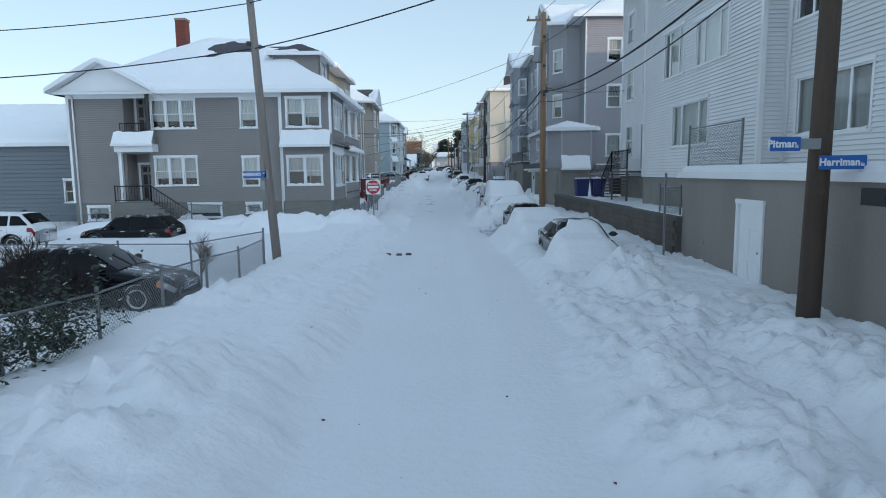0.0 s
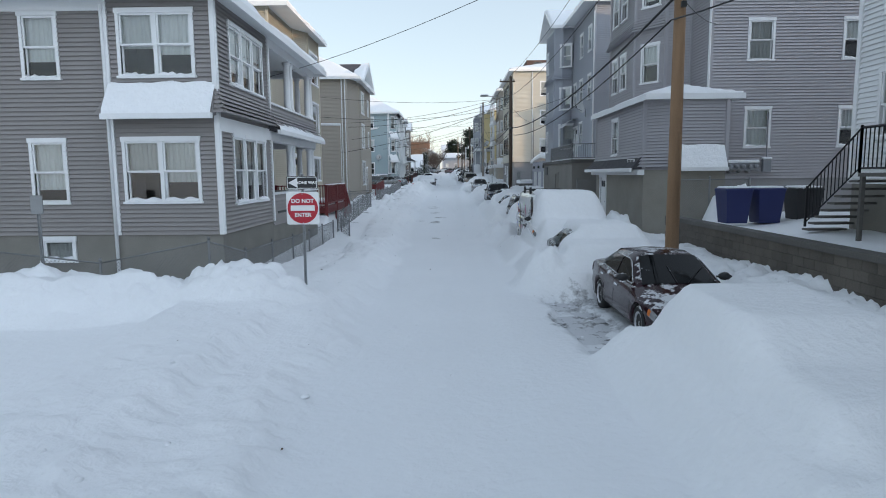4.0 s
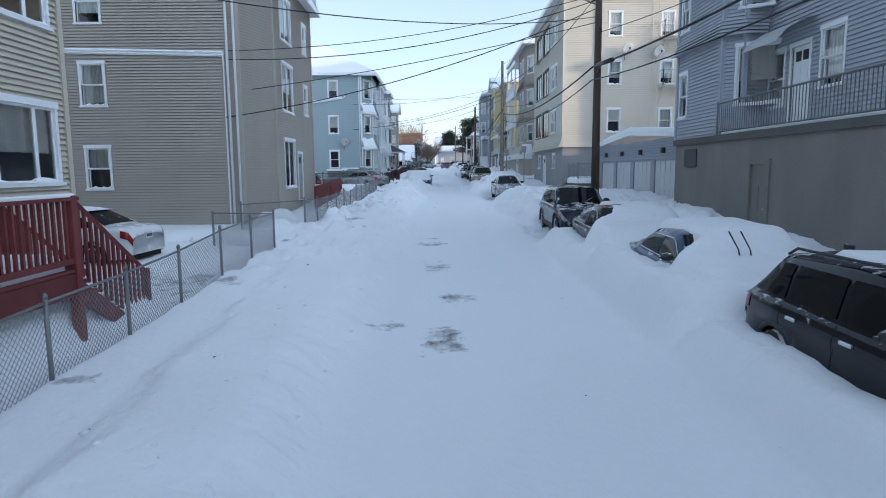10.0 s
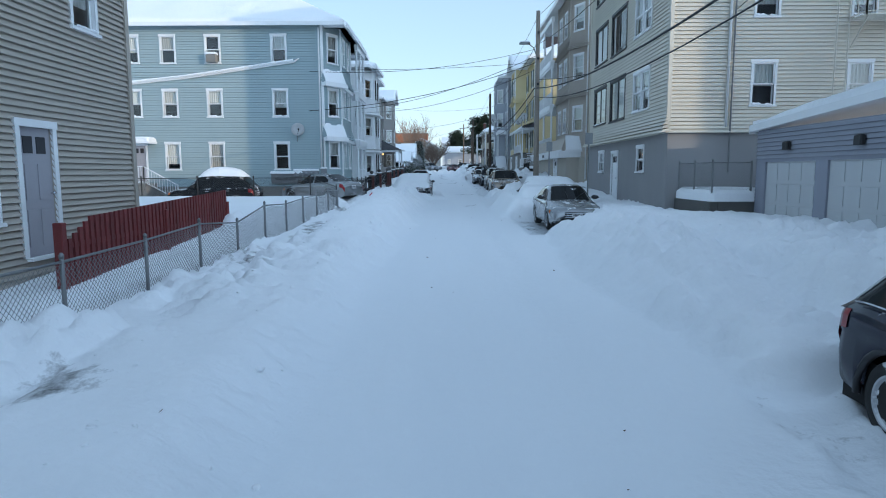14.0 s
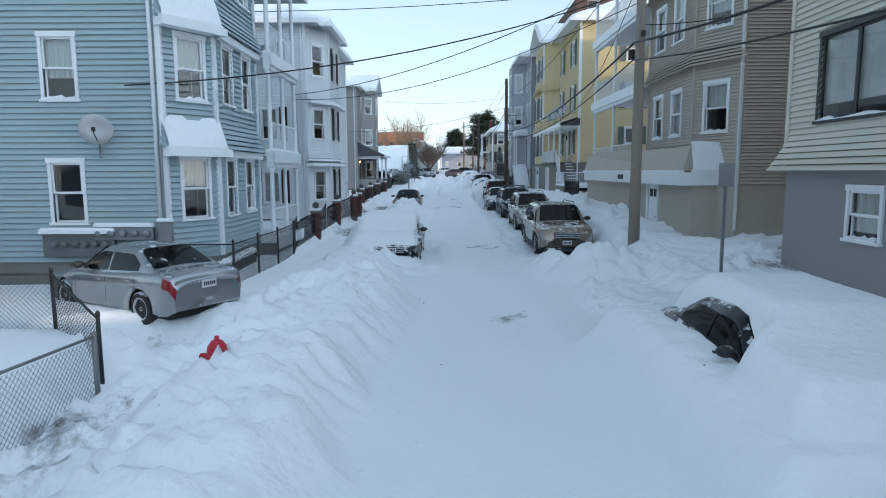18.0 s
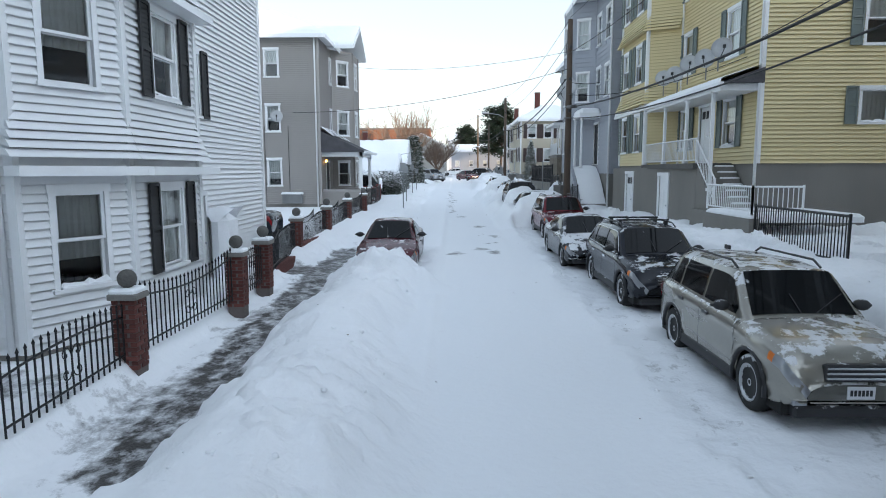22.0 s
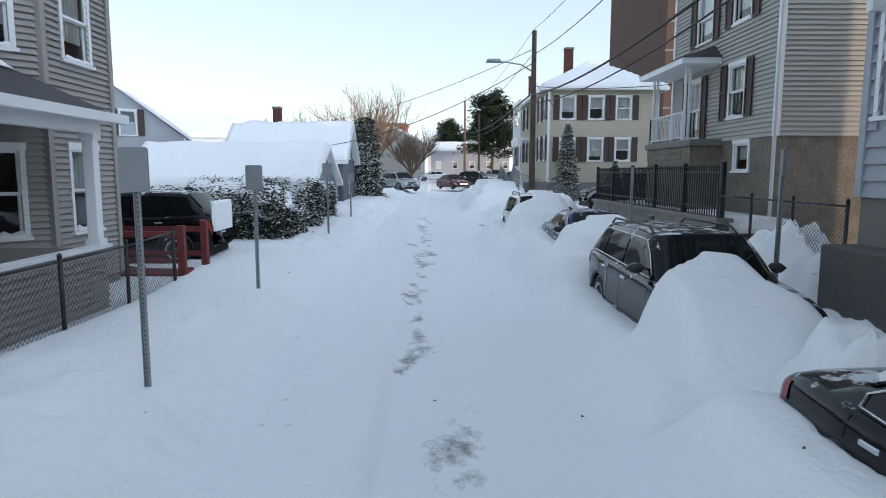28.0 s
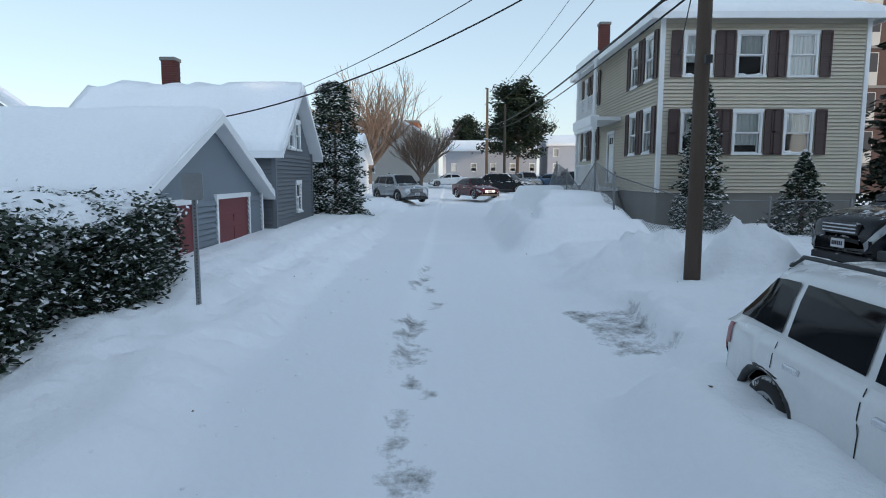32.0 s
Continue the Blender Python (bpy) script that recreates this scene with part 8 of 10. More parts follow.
def street_cars():
    blk = car_paint("black_car_paint", (0.004, 0.004, 0.006), .12)
    nvy = car_paint("navy_car_paint", (0.006, 0.008, 0.022), .14)
    mar = car_paint("dark_maroon_paint", (0.022, 0.005, 0.009), .15)
    whi = car_paint("white_van_paint", (0.70, 0.71, 0.72), .12, 0)
    ink = car_paint("black_blue_paint", (0.005, 0.005, 0.010), .14)
    blu = car_paint("slate_blue_paint", (0.045, 0.085, 0.14), .12)
    sil = car_paint("silver_paint", (0.36, 0.37, 0.38), .09, .6)
    chp = car_paint("champagne_paint", (0.30, 0.255, 0.21), .12, .6)
    gld = car_paint("grey_gold_paint", (0.34, 0.325, 0.29), .16, .6)
    gun = car_paint("gunmetal_paint", (0.013, 0.015, 0.021), .12)
    drk = car_paint("dark_graphite_paint", (0.007, 0.008, 0.011), .18)
    plast = car_paint("snow_plastered_graphite", (0.007, 0.008, 0.012), .24)
    red = car_paint("ruby_red_paint", (0.11, 0.005, 0.011), .09)
    wine = car_paint("wine_red_paint", (0.065, 0.007, 0.013), .07)
    cob = car_paint("cobalt_blue_paint", (0.006, 0.014, 0.07), .12)
    Z = lambda y: float(roadz(y)) - .03
    # right side of the street, from the corner on
    car("sedan", "black sedan buried in drifted snow, side windows showing", 'sedan', blk, 4.7, 1.82, (4.3, 19.5, Z(19.5) + .12), trim=CHROME)
    buried(4.3, 17.1, 21.9, .95, 1.15, 1.54, 1.0, .66, front=.12, low=.5, run=1.75)
    buried(4.2, 23.0, 27.7, 1.0, 1.1, 1.5, 1.15, .0, front=.0, low=.7, run=1.85)
    car("sedan", "dark maroon sedan with alloy wheels, dug out on the street side", 'sedan', mar, 4.75, 1.84, (4.2, 30.65, Z(31) + .05), trim=CHROME)
    PITS.append((2.1, 3.6, 28.2, 33.0, -.05))
    PITS.append((3.0, 5.2, 27.8, 33.2, .03))
    car("hatchback", "dark small car buried to its mirror in snow", 'sedan', drk, 4.4, 1.8, (3.95, 36.2, Z(36)))
    buried(3.95, 33.8, 38.2, .98, 1.2, 1.62, 1.3, .62, low=.7)
    v = car("panel_van", "white painter's van with colourful lettering and splashes, snow on its nose", 'van', whi, 5.9, 1.98, (3.78, 42.25, Z(42) + .1), side_windows=1, wheel=.36)
    van_art(v)
    buried(3.78, 38.75, 42.5, 1.02, 1.4, 2.44, 2.42, .42, front=.42, low=.6)
    car("suv", "black crossover with roof rails half buried in snow", 'suv', ink, 4.6, 1.85, (4.1, 51.5, Z(51.5) + .05), rails=True)
    buried(4.1, 49.3, 53.6, .95, 1.22, 1.72, 1.25, .66, front=.05, low=.6)
    car("sedan", "slate blue sedan with snow over its hood and roof", 'sedan', blu, 4.6, 1.8, (4.05, 57.0, Z(57) + .02), trim=CHROME, wipers_up=True)
    buried(4.05, 54.7, 59.2, .95, 1.08, 1.56, 1.15, .72)
    car("sedan", "black sedan with chrome window line sunk in snow", 'sedan', blk, 4.6, 1.82, (3.9, 62.2, Z(62) + .05), trim=CHROME)
    buried(3.9, 59.9, 64.3, .95, 1.12, 1.5, .75, .8, low=.6)
    car("suv", "dark navy crossover dug out of the snow", 'suv', nvy, 4.5, 1.86, (3.8, 67.6, Z(67.6) + .08), H=1.66, trim=CHROME)
    PITS.append((2.2, 3.6, 65.3, 70.3, .03))
    PITS.append((3.0, 4.8, 65.0, 70.2, .10))
    car("sedan", "silver sedan parked on scraped asphalt", 'sedan', sil, 4.5, 1.72, (3.3, 85.9, Z(86) + .06))
    PITS.append((1.7, 4.4, 83.2, 88.6, -.06))
    car("sedan", "sedan under a rounded snow drift, one window bare", 'sedan', drk, 4.5, 1.8, (3.3, 91.9, Z(92)))
    buried(3.3, 89.3, 94.3, 1.0, 1.25, 1.62, 1.35, .62, front=.1)
    car("suv", "champagne beige sport utility vehicle with chrome grille", 'suv', chp, 4.95, 1.99, (3.1, 107.5, Z(107.5)), H=1.78, rails=True, wheel=.39)
    car("suv", "grey-gold boxy sport utility vehicle dusted with snow", 'suv', gld, 4.5, 1.83, (3.1, 114.5, Z(114.5)), H=1.74, rails=True, lamp=BLACKP)
    rack = car("suv", "gunmetal crossover with a roof rack", 'suv', gun, 4.75, 1.9, (2.95, 120.1, Z(120)), H=1.68, rails=True, trim=CHROME)
    for y in (.15, .95):
        part("cross_bar", Mb().bevbox(-.62, y - .05, 1.76, .62, y + .05, 1.80, .012), BLACKP, rack)
        for x in (-.55, .55):
            part("bar_foot", Mb().bevbox(x - .04, y - .05, 1.64, x + .04, y + .05, 1.765, .01), BLACKP, rack)
    car("sedan", "dark graphite sedan plastered with snow patches", 'sedan', plast, 4.85, 1.84, (2.5, 125.1, Z(125.6)))
    car("suv", "ruby red crossover with wipers raised off the screen", 'suv', red, 4.6, 1.85, (2.85, 131.5, Z(131.5)), H=1.68, rails=True, trim=CHROME, wipers_up=True)
    PITS.append((1.2, 4.1, 104.6, 134.0, .06))
    car("sedan", "black sedan with chrome window line and snow on its hood", 'sedan', blk, 4.7, 1.82, (2.5, 136.6, Z(136.6) + .12), H=1.44, trim=CHROME)
    buried(2.5, 134.2, 138.9, .95, 1.2, 1.52, 1.1, .75, low=.75)
    car("suv", "black three-row crossover with a snow-covered bonnet", 'suv', ink, 4.8, 1.88, (2.45, 143.0, Z(143) + .12), rails=True, trim=CHROME)
    buried(2.45, 140.5, 145.0, .98, 1.26, 1.56, 1.0, .9, front=.2, low=.5, run=1.75)
    car("sedan", "cobalt blue sedan with snow over bonnet and roof edge", 'sedan', cob, 4.6, 1.8, (2.5, 148.8, Z(148.8) + .15), trim=CHROME)
    buried(2.5, 146.4, 150.9, .95, 1.25, 1.52, 1.0, .8, run=1.9)
    car("suv", "white crossover with red tail lights under drifted snow", 'suv', whi, 4.4, 1.8, (2.0, 154.2, Z(154.2) + .10), rails=True, H=1.62)
    buried(2.0, 151.5, 156.2, .95, 1.3, 1.76, 1.2, .86, front=.05, low=.6, run=1.9)
    for y in (171.0, 177.5):
        car("sedan", "snow-covered car with one dark window showing", 'sedan', drk, 4.5, 1.8, (2.35, y, Z(y) - .08))
        buried(2.35, y - 2.4, y + 2.3, 1.0, 1.25, 1.62, 1.3, .45)
    # left side
    car("sedan", "black saloon under a thick smooth coat of snow", 'sedan', plast, 4.7, 1.85, (-2.8, 105.7, Z(105.7) + .03))
    buried(-2.8, 103.36, 108.1, .93, 1.02, 1.56, 1.25, .30, 1, low=.3, crisp=True)
    PITS.append((-1.9, -1.2, 102.9, 108.0, .02))
    PITS.append((-3.6, -1.6, 102.2, 103.2, .12))
    car("sedan", "wine red older sedan swept clear of snow", 'sedan', wine, 4.65, 1.74, (-3.5, 124.4, Z(124.4) - .06), lamp=BLACKP)
    PITS.append((-6.0, -2.35, 121.6, 127.4, .10))
    # drives and yards
    car("sedan", "silver saloon with red tail lights standing in a drive", 'sedan', sil, 4.5, 1.72, (-7.5, 96.75, Z(96) + .30), -122)
    car("suv", "dark estate car with a domed load of snow on its roof", 'suv', drk, 4.6, 1.8, (-12.9, 96.0, Z(96) - .05), -90, cap=.42)
    car("sedan", "white saloon parked beside the red deck", 'sedan', whi, 4.7, 1.82, (-10.9, 61.6, Z(61.6) + .12), -94, cap=.06)
    boxy = car("suv", "black boxy sport utility vehicle with snow on its tailgate", 'suv', blk, 4.3, 1.84, (-8.95, 149.6, Z(149.6) + .25), -90, H=1.78)
    part("tailgate_snow", Mb().bevbox(-.70, 2.08, .80, .70, 2.19, 1.55, .06), SNOW, boxy)
    car("hatchback", "black hatchback parked along the side street", 'suv', blk, 4.3, 1.78, (-14.35, 28.9, -.22), -92, H=1.5)
    car("sedan", "dark saloon behind the chain-link fence", 'sedan', blk, 4.6, 1.8, (-8.2, 14.4, .05), 90)
    car("suv", "white sport utility vehicle standing in the side street", 'suv', whi, 4.6, 1.85, (-19.5, 27.0, -.1), -90)
    car("sedan", "grey saloon in the yard behind the iron fence", 'sedan', gun, 4.5, 1.75, (-10.2, 127.4, Z(127) + .35), -90, cap=.08)
    car("sedan", "tan saloon under snow in the drive beside the tenement", 'sedan', chp, 4.6, 1.8, (9.4, 100.7, Z(100) + .15), -90, cap=.25)
    car("suv", "black off-road car with a slotted grille on the raised drive", 'suv', blk, 4.2, 1.85, (7.4, 161.6, Z(161) + .62), -86, H=1.8)
    car("suv", "silver sport utility vehicle crossing the end of the street", 'suv', sil, 4.6, 1.85, (-4.5, 190, Z(190) + .3), 32)
    for i, (x, y, m, k) in enumerate(((0.5, 196, wine, 'sedan'), (3.4, 203, drk, 'suv'), (6.5, 214, sil, 'suv'), (-1.5, 222, whi, 'sedan'), (9.8, 219, blu, 'sedan'), (13.5, 224, drk, 'suv'))):
        car("sedan" if k == 'sedan' else "suv", "snow-topped car parked far down the street", k, m, 4.5, 1.8, (x, y, Z(y) + .25), (25, 60, 10, -80, 90, 85)[i], plain=True)


def text_part(body, size, mat, parent, m, name="lettering", align='CENTER', bold=.0):
    cu = bpy.data.curves.new(name, 'FONT')
    cu.body, cu.size, cu.align_x, cu.align_y, cu.extrude, cu.offset = body, size, align, 'CENTER', .003, bold * size
    cu.space_character = 1 + 1.5 * bold
    tmp = bpy.data.objects.new(name, cu)
    scene.collection.objects.link(tmp)
    bpy.context.view_layer.update()
    me = bpy.data.meshes.new_from_object(tmp)
    bpy.data.objects.remove(tmp)
    me.materials.clear()
    me.materials.append(mat)
    return part(name, me, None, parent, m=m)


def van_art(v):
    """Lettering and paint splashes on the street side; local x is minus there."""
    cols = [material("vinyl_" + n, c, .4, var=.1, bump=0, dust=.10) for n, c in (("magenta", (.42, .01, .17)), ("green", (.10, .42, .03)), ("blue", (.03, .06, .45)), ("orange", (.65, .17, .02)), ("maroon", (.16, .015, .015)), ("grey", (.07, .07, .08)), ("teal", (.01, .30, .24)), ("yellow", (.65, .45, .04)))]
    x = -1.003

    Y = lambda y: .75 * y + .2

    def side(y, z, x=x):
        return Matrix.Translation((x, Y(y), z)) @ Euler((radians(90), 0, radians(-90))).to_matrix().to_4x4()
    for word, y, z, s, c in (("Window", .52, 1.50, .12, 5), ("Cleaning", .52, 1.37, .12, 5), ("Painting", -.42, 1.50, .12, 5), ("Services", -.42, 1.37, .12, 5), ("For All Your House Needs", 1.42, 1.20, .075, 5)):
        text_part(word, s, cols[c], v, side(y, z))
    for i in range(13):
        if i == 6:
            continue
        part("name_bar", Mb().bevbox(x - .002, Y(2.0 - i * .09), 1.40 + (.02 if i % 2 else 0), x + .01, Y(2.065 - i * .09), 1.60 - .004 * i, .004), cols[4], v)
    for i in range(11):
        part("number_bar", Mb().bevbox(x - .002, Y(.86 - i * .085), 1.10, x + .01, Y(.915 - i * .085), 1.22, .004), cols[5], v)
    part("name_line", Mb().box(x - .002, Y(-.78), 1.60, x + .01, Y(.86), 1.612), cols[5], v)
    part("name_line", Mb().box(x - .002, Y(-.72), 1.26, x + .01, Y(.10), 1.268), cols[5], v)

    def splash(name, y, z, ry, rz, c, spikes=5, rough=.45, tilt=0.0):
        ran = random.Random(int(y * 100) + int(z * 1000))
        n = 40
        ph = ran.random() * 6
        m = Mb()
        ring = []
        for k in range(n):
            a = 6.28319 * k / n
            q = 1 - rough + rough * (abs(math.sin(a * spikes / 2 + ph)) ** 1.5) * ran.uniform(.7, 1.15)
            u, w = .8 * ry * q * math.cos(a), rz * q * math.sin(a)
            ring.append((x - .003, Y(y) + u * math.cos(tilt) - w * math.sin(tilt), z + u * math.sin(tilt) + w * math.cos(tilt)))
        m.v = [(x - .003, Y(y), z)] + ring
        m.f = [(0, 1 + (k + 1) % n, 1 + k) for k in range(n)]
        part(name, m, cols[c], v)
    for a in ((1.75, 1.72, .24, .06, 2, 3, .1), (1.35, 1.80, .07, .035, 5, 3, .1), (.72, 1.72, .11, .03, 1, 3, .2), (.45, 1.64, .1, .03, 1, 3, .2), (2.45, 1.62, .12, .28, 3, 7, .5), (-.72, 1.80, .20, .11, 1, 9, .65), (-1.42, 1.66, .16, .26, 0, 6, .6),
              (2.2, .98, .20, .14, 2, 5, .4), (2.0, .80, .10, .08, 2, 5, .5), (1.05, .86, .26, .07, 3, 7, .6), (1.3, .90, .14, .06, 7, 5, .4), (.62, 1.26, .2, .035, 7, 3, .3), (1.1, 1.33, .22, .05, 7, 3, .4), (.15, .92, .13, .11, 0, 6, .4), (-.55, .70, .30, .12, 0, 8, .6, -.7), (-.95, .96, .10, .14, 0, 5, .5),
              (-.1, .46, .42, .16, 6, 11, .4, -.25), (-1.7, .70, .20, .10, 3, 7, .6), (-2.1, .78, .22, .14, 1, 9, .6), (1.62, 1.36, .07, .03, 2, 3, .2), (-1.15, 1.30, .03, .12, 0, 3, .4), (.9, 1.42, .05, .16, 7, 4, .4)):
        splash("paint_splash", *a)
    for y in (-.72, -1.28):
        part("side_handle", Mb().bevbox(x - .03, Y(y) - .12, 1.0, x + .01, Y(y) + .12, 1.045, .01), BLACKP, v)
    for y in (1.6, -.2):
        part("roof_bar", Mb().tube([(-.75, y, 2.33), (.75, y, 2.33)], .03, 6), BLACKP, v)
        part("bar_foot", Mb().box(-.78, y - .04, 2.15, -.7, y + .04, 2.45), BLACKP, v)
    part("door_seam", Mb().box(x - .004, Y(.9), .5, x + .01, Y(.9) + .012, 1.8), ARCH, v)
    part("door_seam", Mb().box(x - .004, Y(-1.16), .5, x + .01, Y(-1.16) + .012, 1.8), ARCH, v)
    part("door_track", Mb().box(x - .006, Y(.95), 1.02, x + .01, Y(2.5), 1.045), ARCH, v)

# ---- fences, poles, wires, signs ----
BLACKLINK = material("black_coated_wire", (0.014, 0.014, 0.015), .5, var=.2, bump=0)
GREYSTEEL = material("grey_sign_steel", (0.27, 0.28, 0.29), .45, metal=.5, var=.15, bump=.001)


def ground_at(x, y):
    return float(snow_height(np.array([[float(x)]]), np.array([[float(y)]]))[0, 0])


def chain_fence(name, label, pts, h, mat, z=None, bay=2.4, snow=False, lean=0.0):
    """Posts, a top rail and a mesh of crossing wires along a plan line; pts: (x, y) with z of the foot or None."""
    th = thing(name, (pts[0][0], pts[0][1], z if z is not None else ground_at(*pts[0][:2])), label, "fence")
    for i in range(len(pts) - 1):
        a, b = Vector(pts[i][:2]), Vector(pts[i + 1][:2])
        L = (b - a).length
        n = max(1, round(L / bay))
        for k in range(n):
            p, q = a.lerp(b, k / n), a.lerp(b, (k + 1) / n)
            zp = (z if z is not None else ground_at(p.x, p.y)) - .35
            zq = (z if z is not None else ground_at(q.x, q.y)) - .35
            ht = h + .35
            part("post", Mb().tube([(p.x, p.y, zp - .1), (p.x + lean * ht, p.y, zp + ht + .06)], .03, 8).lathe([(.034, zp + ht + .05), (.034, zp + ht + .09), (.012, zp + ht + .12)], 8, (p.x + lean * ht, p.y, 0)), mat, th, smooth=True)
            part("top_rail", Mb().tube([(p.x + lean * ht, p.y, zp + ht), (q.x + lean * ht, q.y, zq + ht)], .02, 6), mat, th, smooth=True)
            seg = (q - p).length
            m = Mb()
            cell = .085
            tot = ht - .04
            run = tot / 1.0
            s = -run
            d = (q - p) / seg
            while s < seg:
                for sg in (1, -1):
                    s0, s1 = (s, s + run) if sg > 0 else (s + run, s)
                    t0, t1 = 0.0, 1.0
                    # clip to the bay
                    if s0 < 0:
                        t0 = (0 - s0) / (s1 - s0)
                    if s0 > seg:
                        t0 = (seg - s0) / (s1 - s0)
                    if s1 > seg:
                        t1 = (seg - s0) / (s1 - s0)
                    if s1 < 0:
                        t1 = (0 - s0) / (s1 - s0)
                    if t1 - t0 > .01 and 0 <= t0 <= 1:
                        A = s0 + (s1 - s0) * t0
                        Bq = s0 + (s1 - s0) * t1
                        P0, P1 = p + d * A, p + d * Bq
                        z0, z1 = zp + (zq - zp) * A / seg + tot * t0, zp + (zq - zp) * Bq / seg + tot * t1
                        m.tube([(P0.x + lean * tot * t0, P0.y, z0), (P1.x + lean * tot * t1, P1.y, z1)], .0038, 3, caps=False)
                s += cell
            tagged(part("wire_mesh", m, mat, th), kind="stuff")
            if snow:
                part("rail_snow", Mb().tube([(p.x, p.y, zp + ht + .025), (q.x, q.y, zq + ht + .025)], .022, 5), SNOW, th)
    e = pts[-1]
    ze = (z if z is not None else ground_at(e[0], e[1])) - .35
    part("post", Mb().tube([(e[0], e[1], ze - .1), (e[0] + lean * (h + .35), e[1], ze + h + .41)], .035, 8), mat, th, smooth=True)
    return th


def utility_pole(x, y, z0, z1, mat, label, lean=(0, 0), r=.17, arm=None, lamp=None, gear=False, cross=None):
    th = thing("utility_pole", (x, y, z0), label, "utility pole", "utility poles along the street")
    top = (x + lean[0], y + lean[1], z1)
    part("pole", Mb().tube([(x - .1 * lean[0], y, z0 - .5), ((x + top[0]) / 2, (y + top[1]) / 2, (z0 + z1) / 2), top], r, 14, r * .68), mat, th, smooth=True)
    if lamp:
        dx, dz, zz = lamp
        px = x + lean[0] * (zz - z0) / (z1 - z0)
        a = part("lamp_arm", Mb().tube([(px, y, zz), (px + dx * .35, y, zz + dz * .75), (px + dx * .8, y, zz + dz), (px + dx, y, zz + dz)], .03, 8), GREYSTEEL, th, smooth=True)
        hd = Mb().bevbox(-.33, -.11, -.05, .33, .11, .07, .04)
        part("lamp_head", hd, GREYSTEEL, a, "grey cobra-head street lamp", smooth=True).matrix_basis = Matrix.Translation((px + dx * 1.12, y, zz + dz + .02))
        part("lamp_snow", Mb().bevbox(-.3, -.1, .07, .3, .1, .13, .03), SNOW, a).matrix_basis = Matrix.Translation((px + dx * 1.12, y, zz + dz + .02))
    if cross:
        zz = z1 - .45
        part("cross_arm", Mb().bevbox(top[0] - .9, top[1] - .06, zz, top[0] + .35, top[1] + .06, zz + .1, .01), mat, th)
        for k in (-.8, -.4, .25):
            part("insulator", Mb().lathe([(.02, zz + .1), (.05, zz + .12), (.05, zz + .18), (.03, zz + .2), (.045, zz + .24), (.01, zz + .27)], 10, (top[0] + k, top[1], 0)), GREYSTEEL, th)
    if gear:
        part("transformer", Mb().lathe([(.05, 0), (.2, .02), (.21, .1), (.21, .75), (.16, .82), (.02, .84)], 14, (x - .32, y, z1 - 2.6)), GREYSTEEL, th, smooth=True)
    for k in range(3):
        zz = z1 - 1.3 - k * 1.5
        part("bracket", Mb().tube([(x + lean[0] * .8, y - .25, zz), (x + lean[0] * .8, y + .22, zz)], .02, 5).bevbox(x + lean[0] * .8 - .06, y - .3, zz - .06, x + lean[0] * .8 + .06, y - .2, zz + .08, .01), BLACKP, th)
    return th


def wire(a, b, sag=.5, r=.012, n=14, name="overhead_wire", label="black overhead cable strung along the street", splice=None):
    r *= 1.45
    pts = []
    for i in range(n + 1):
        t = i / n
        p = Vector(a).lerp(Vector(b), t)
        p.z -= sag * 4 * t * (1 - t)
        pts.append(p)
    m = Mb().tube(pts, r, 5)
    o = solo(name, m, WIRE, label, "cable", "overhead cables", smooth=True)
    if splice is not None:
        i = int(splice * n)
        part("splice_case", Mb().tube([pts[i], pts[i].lerp(pts[i + 1], .75)], .075, 10), BLACKP, o, "black cable splice case", smooth=True)
    return o


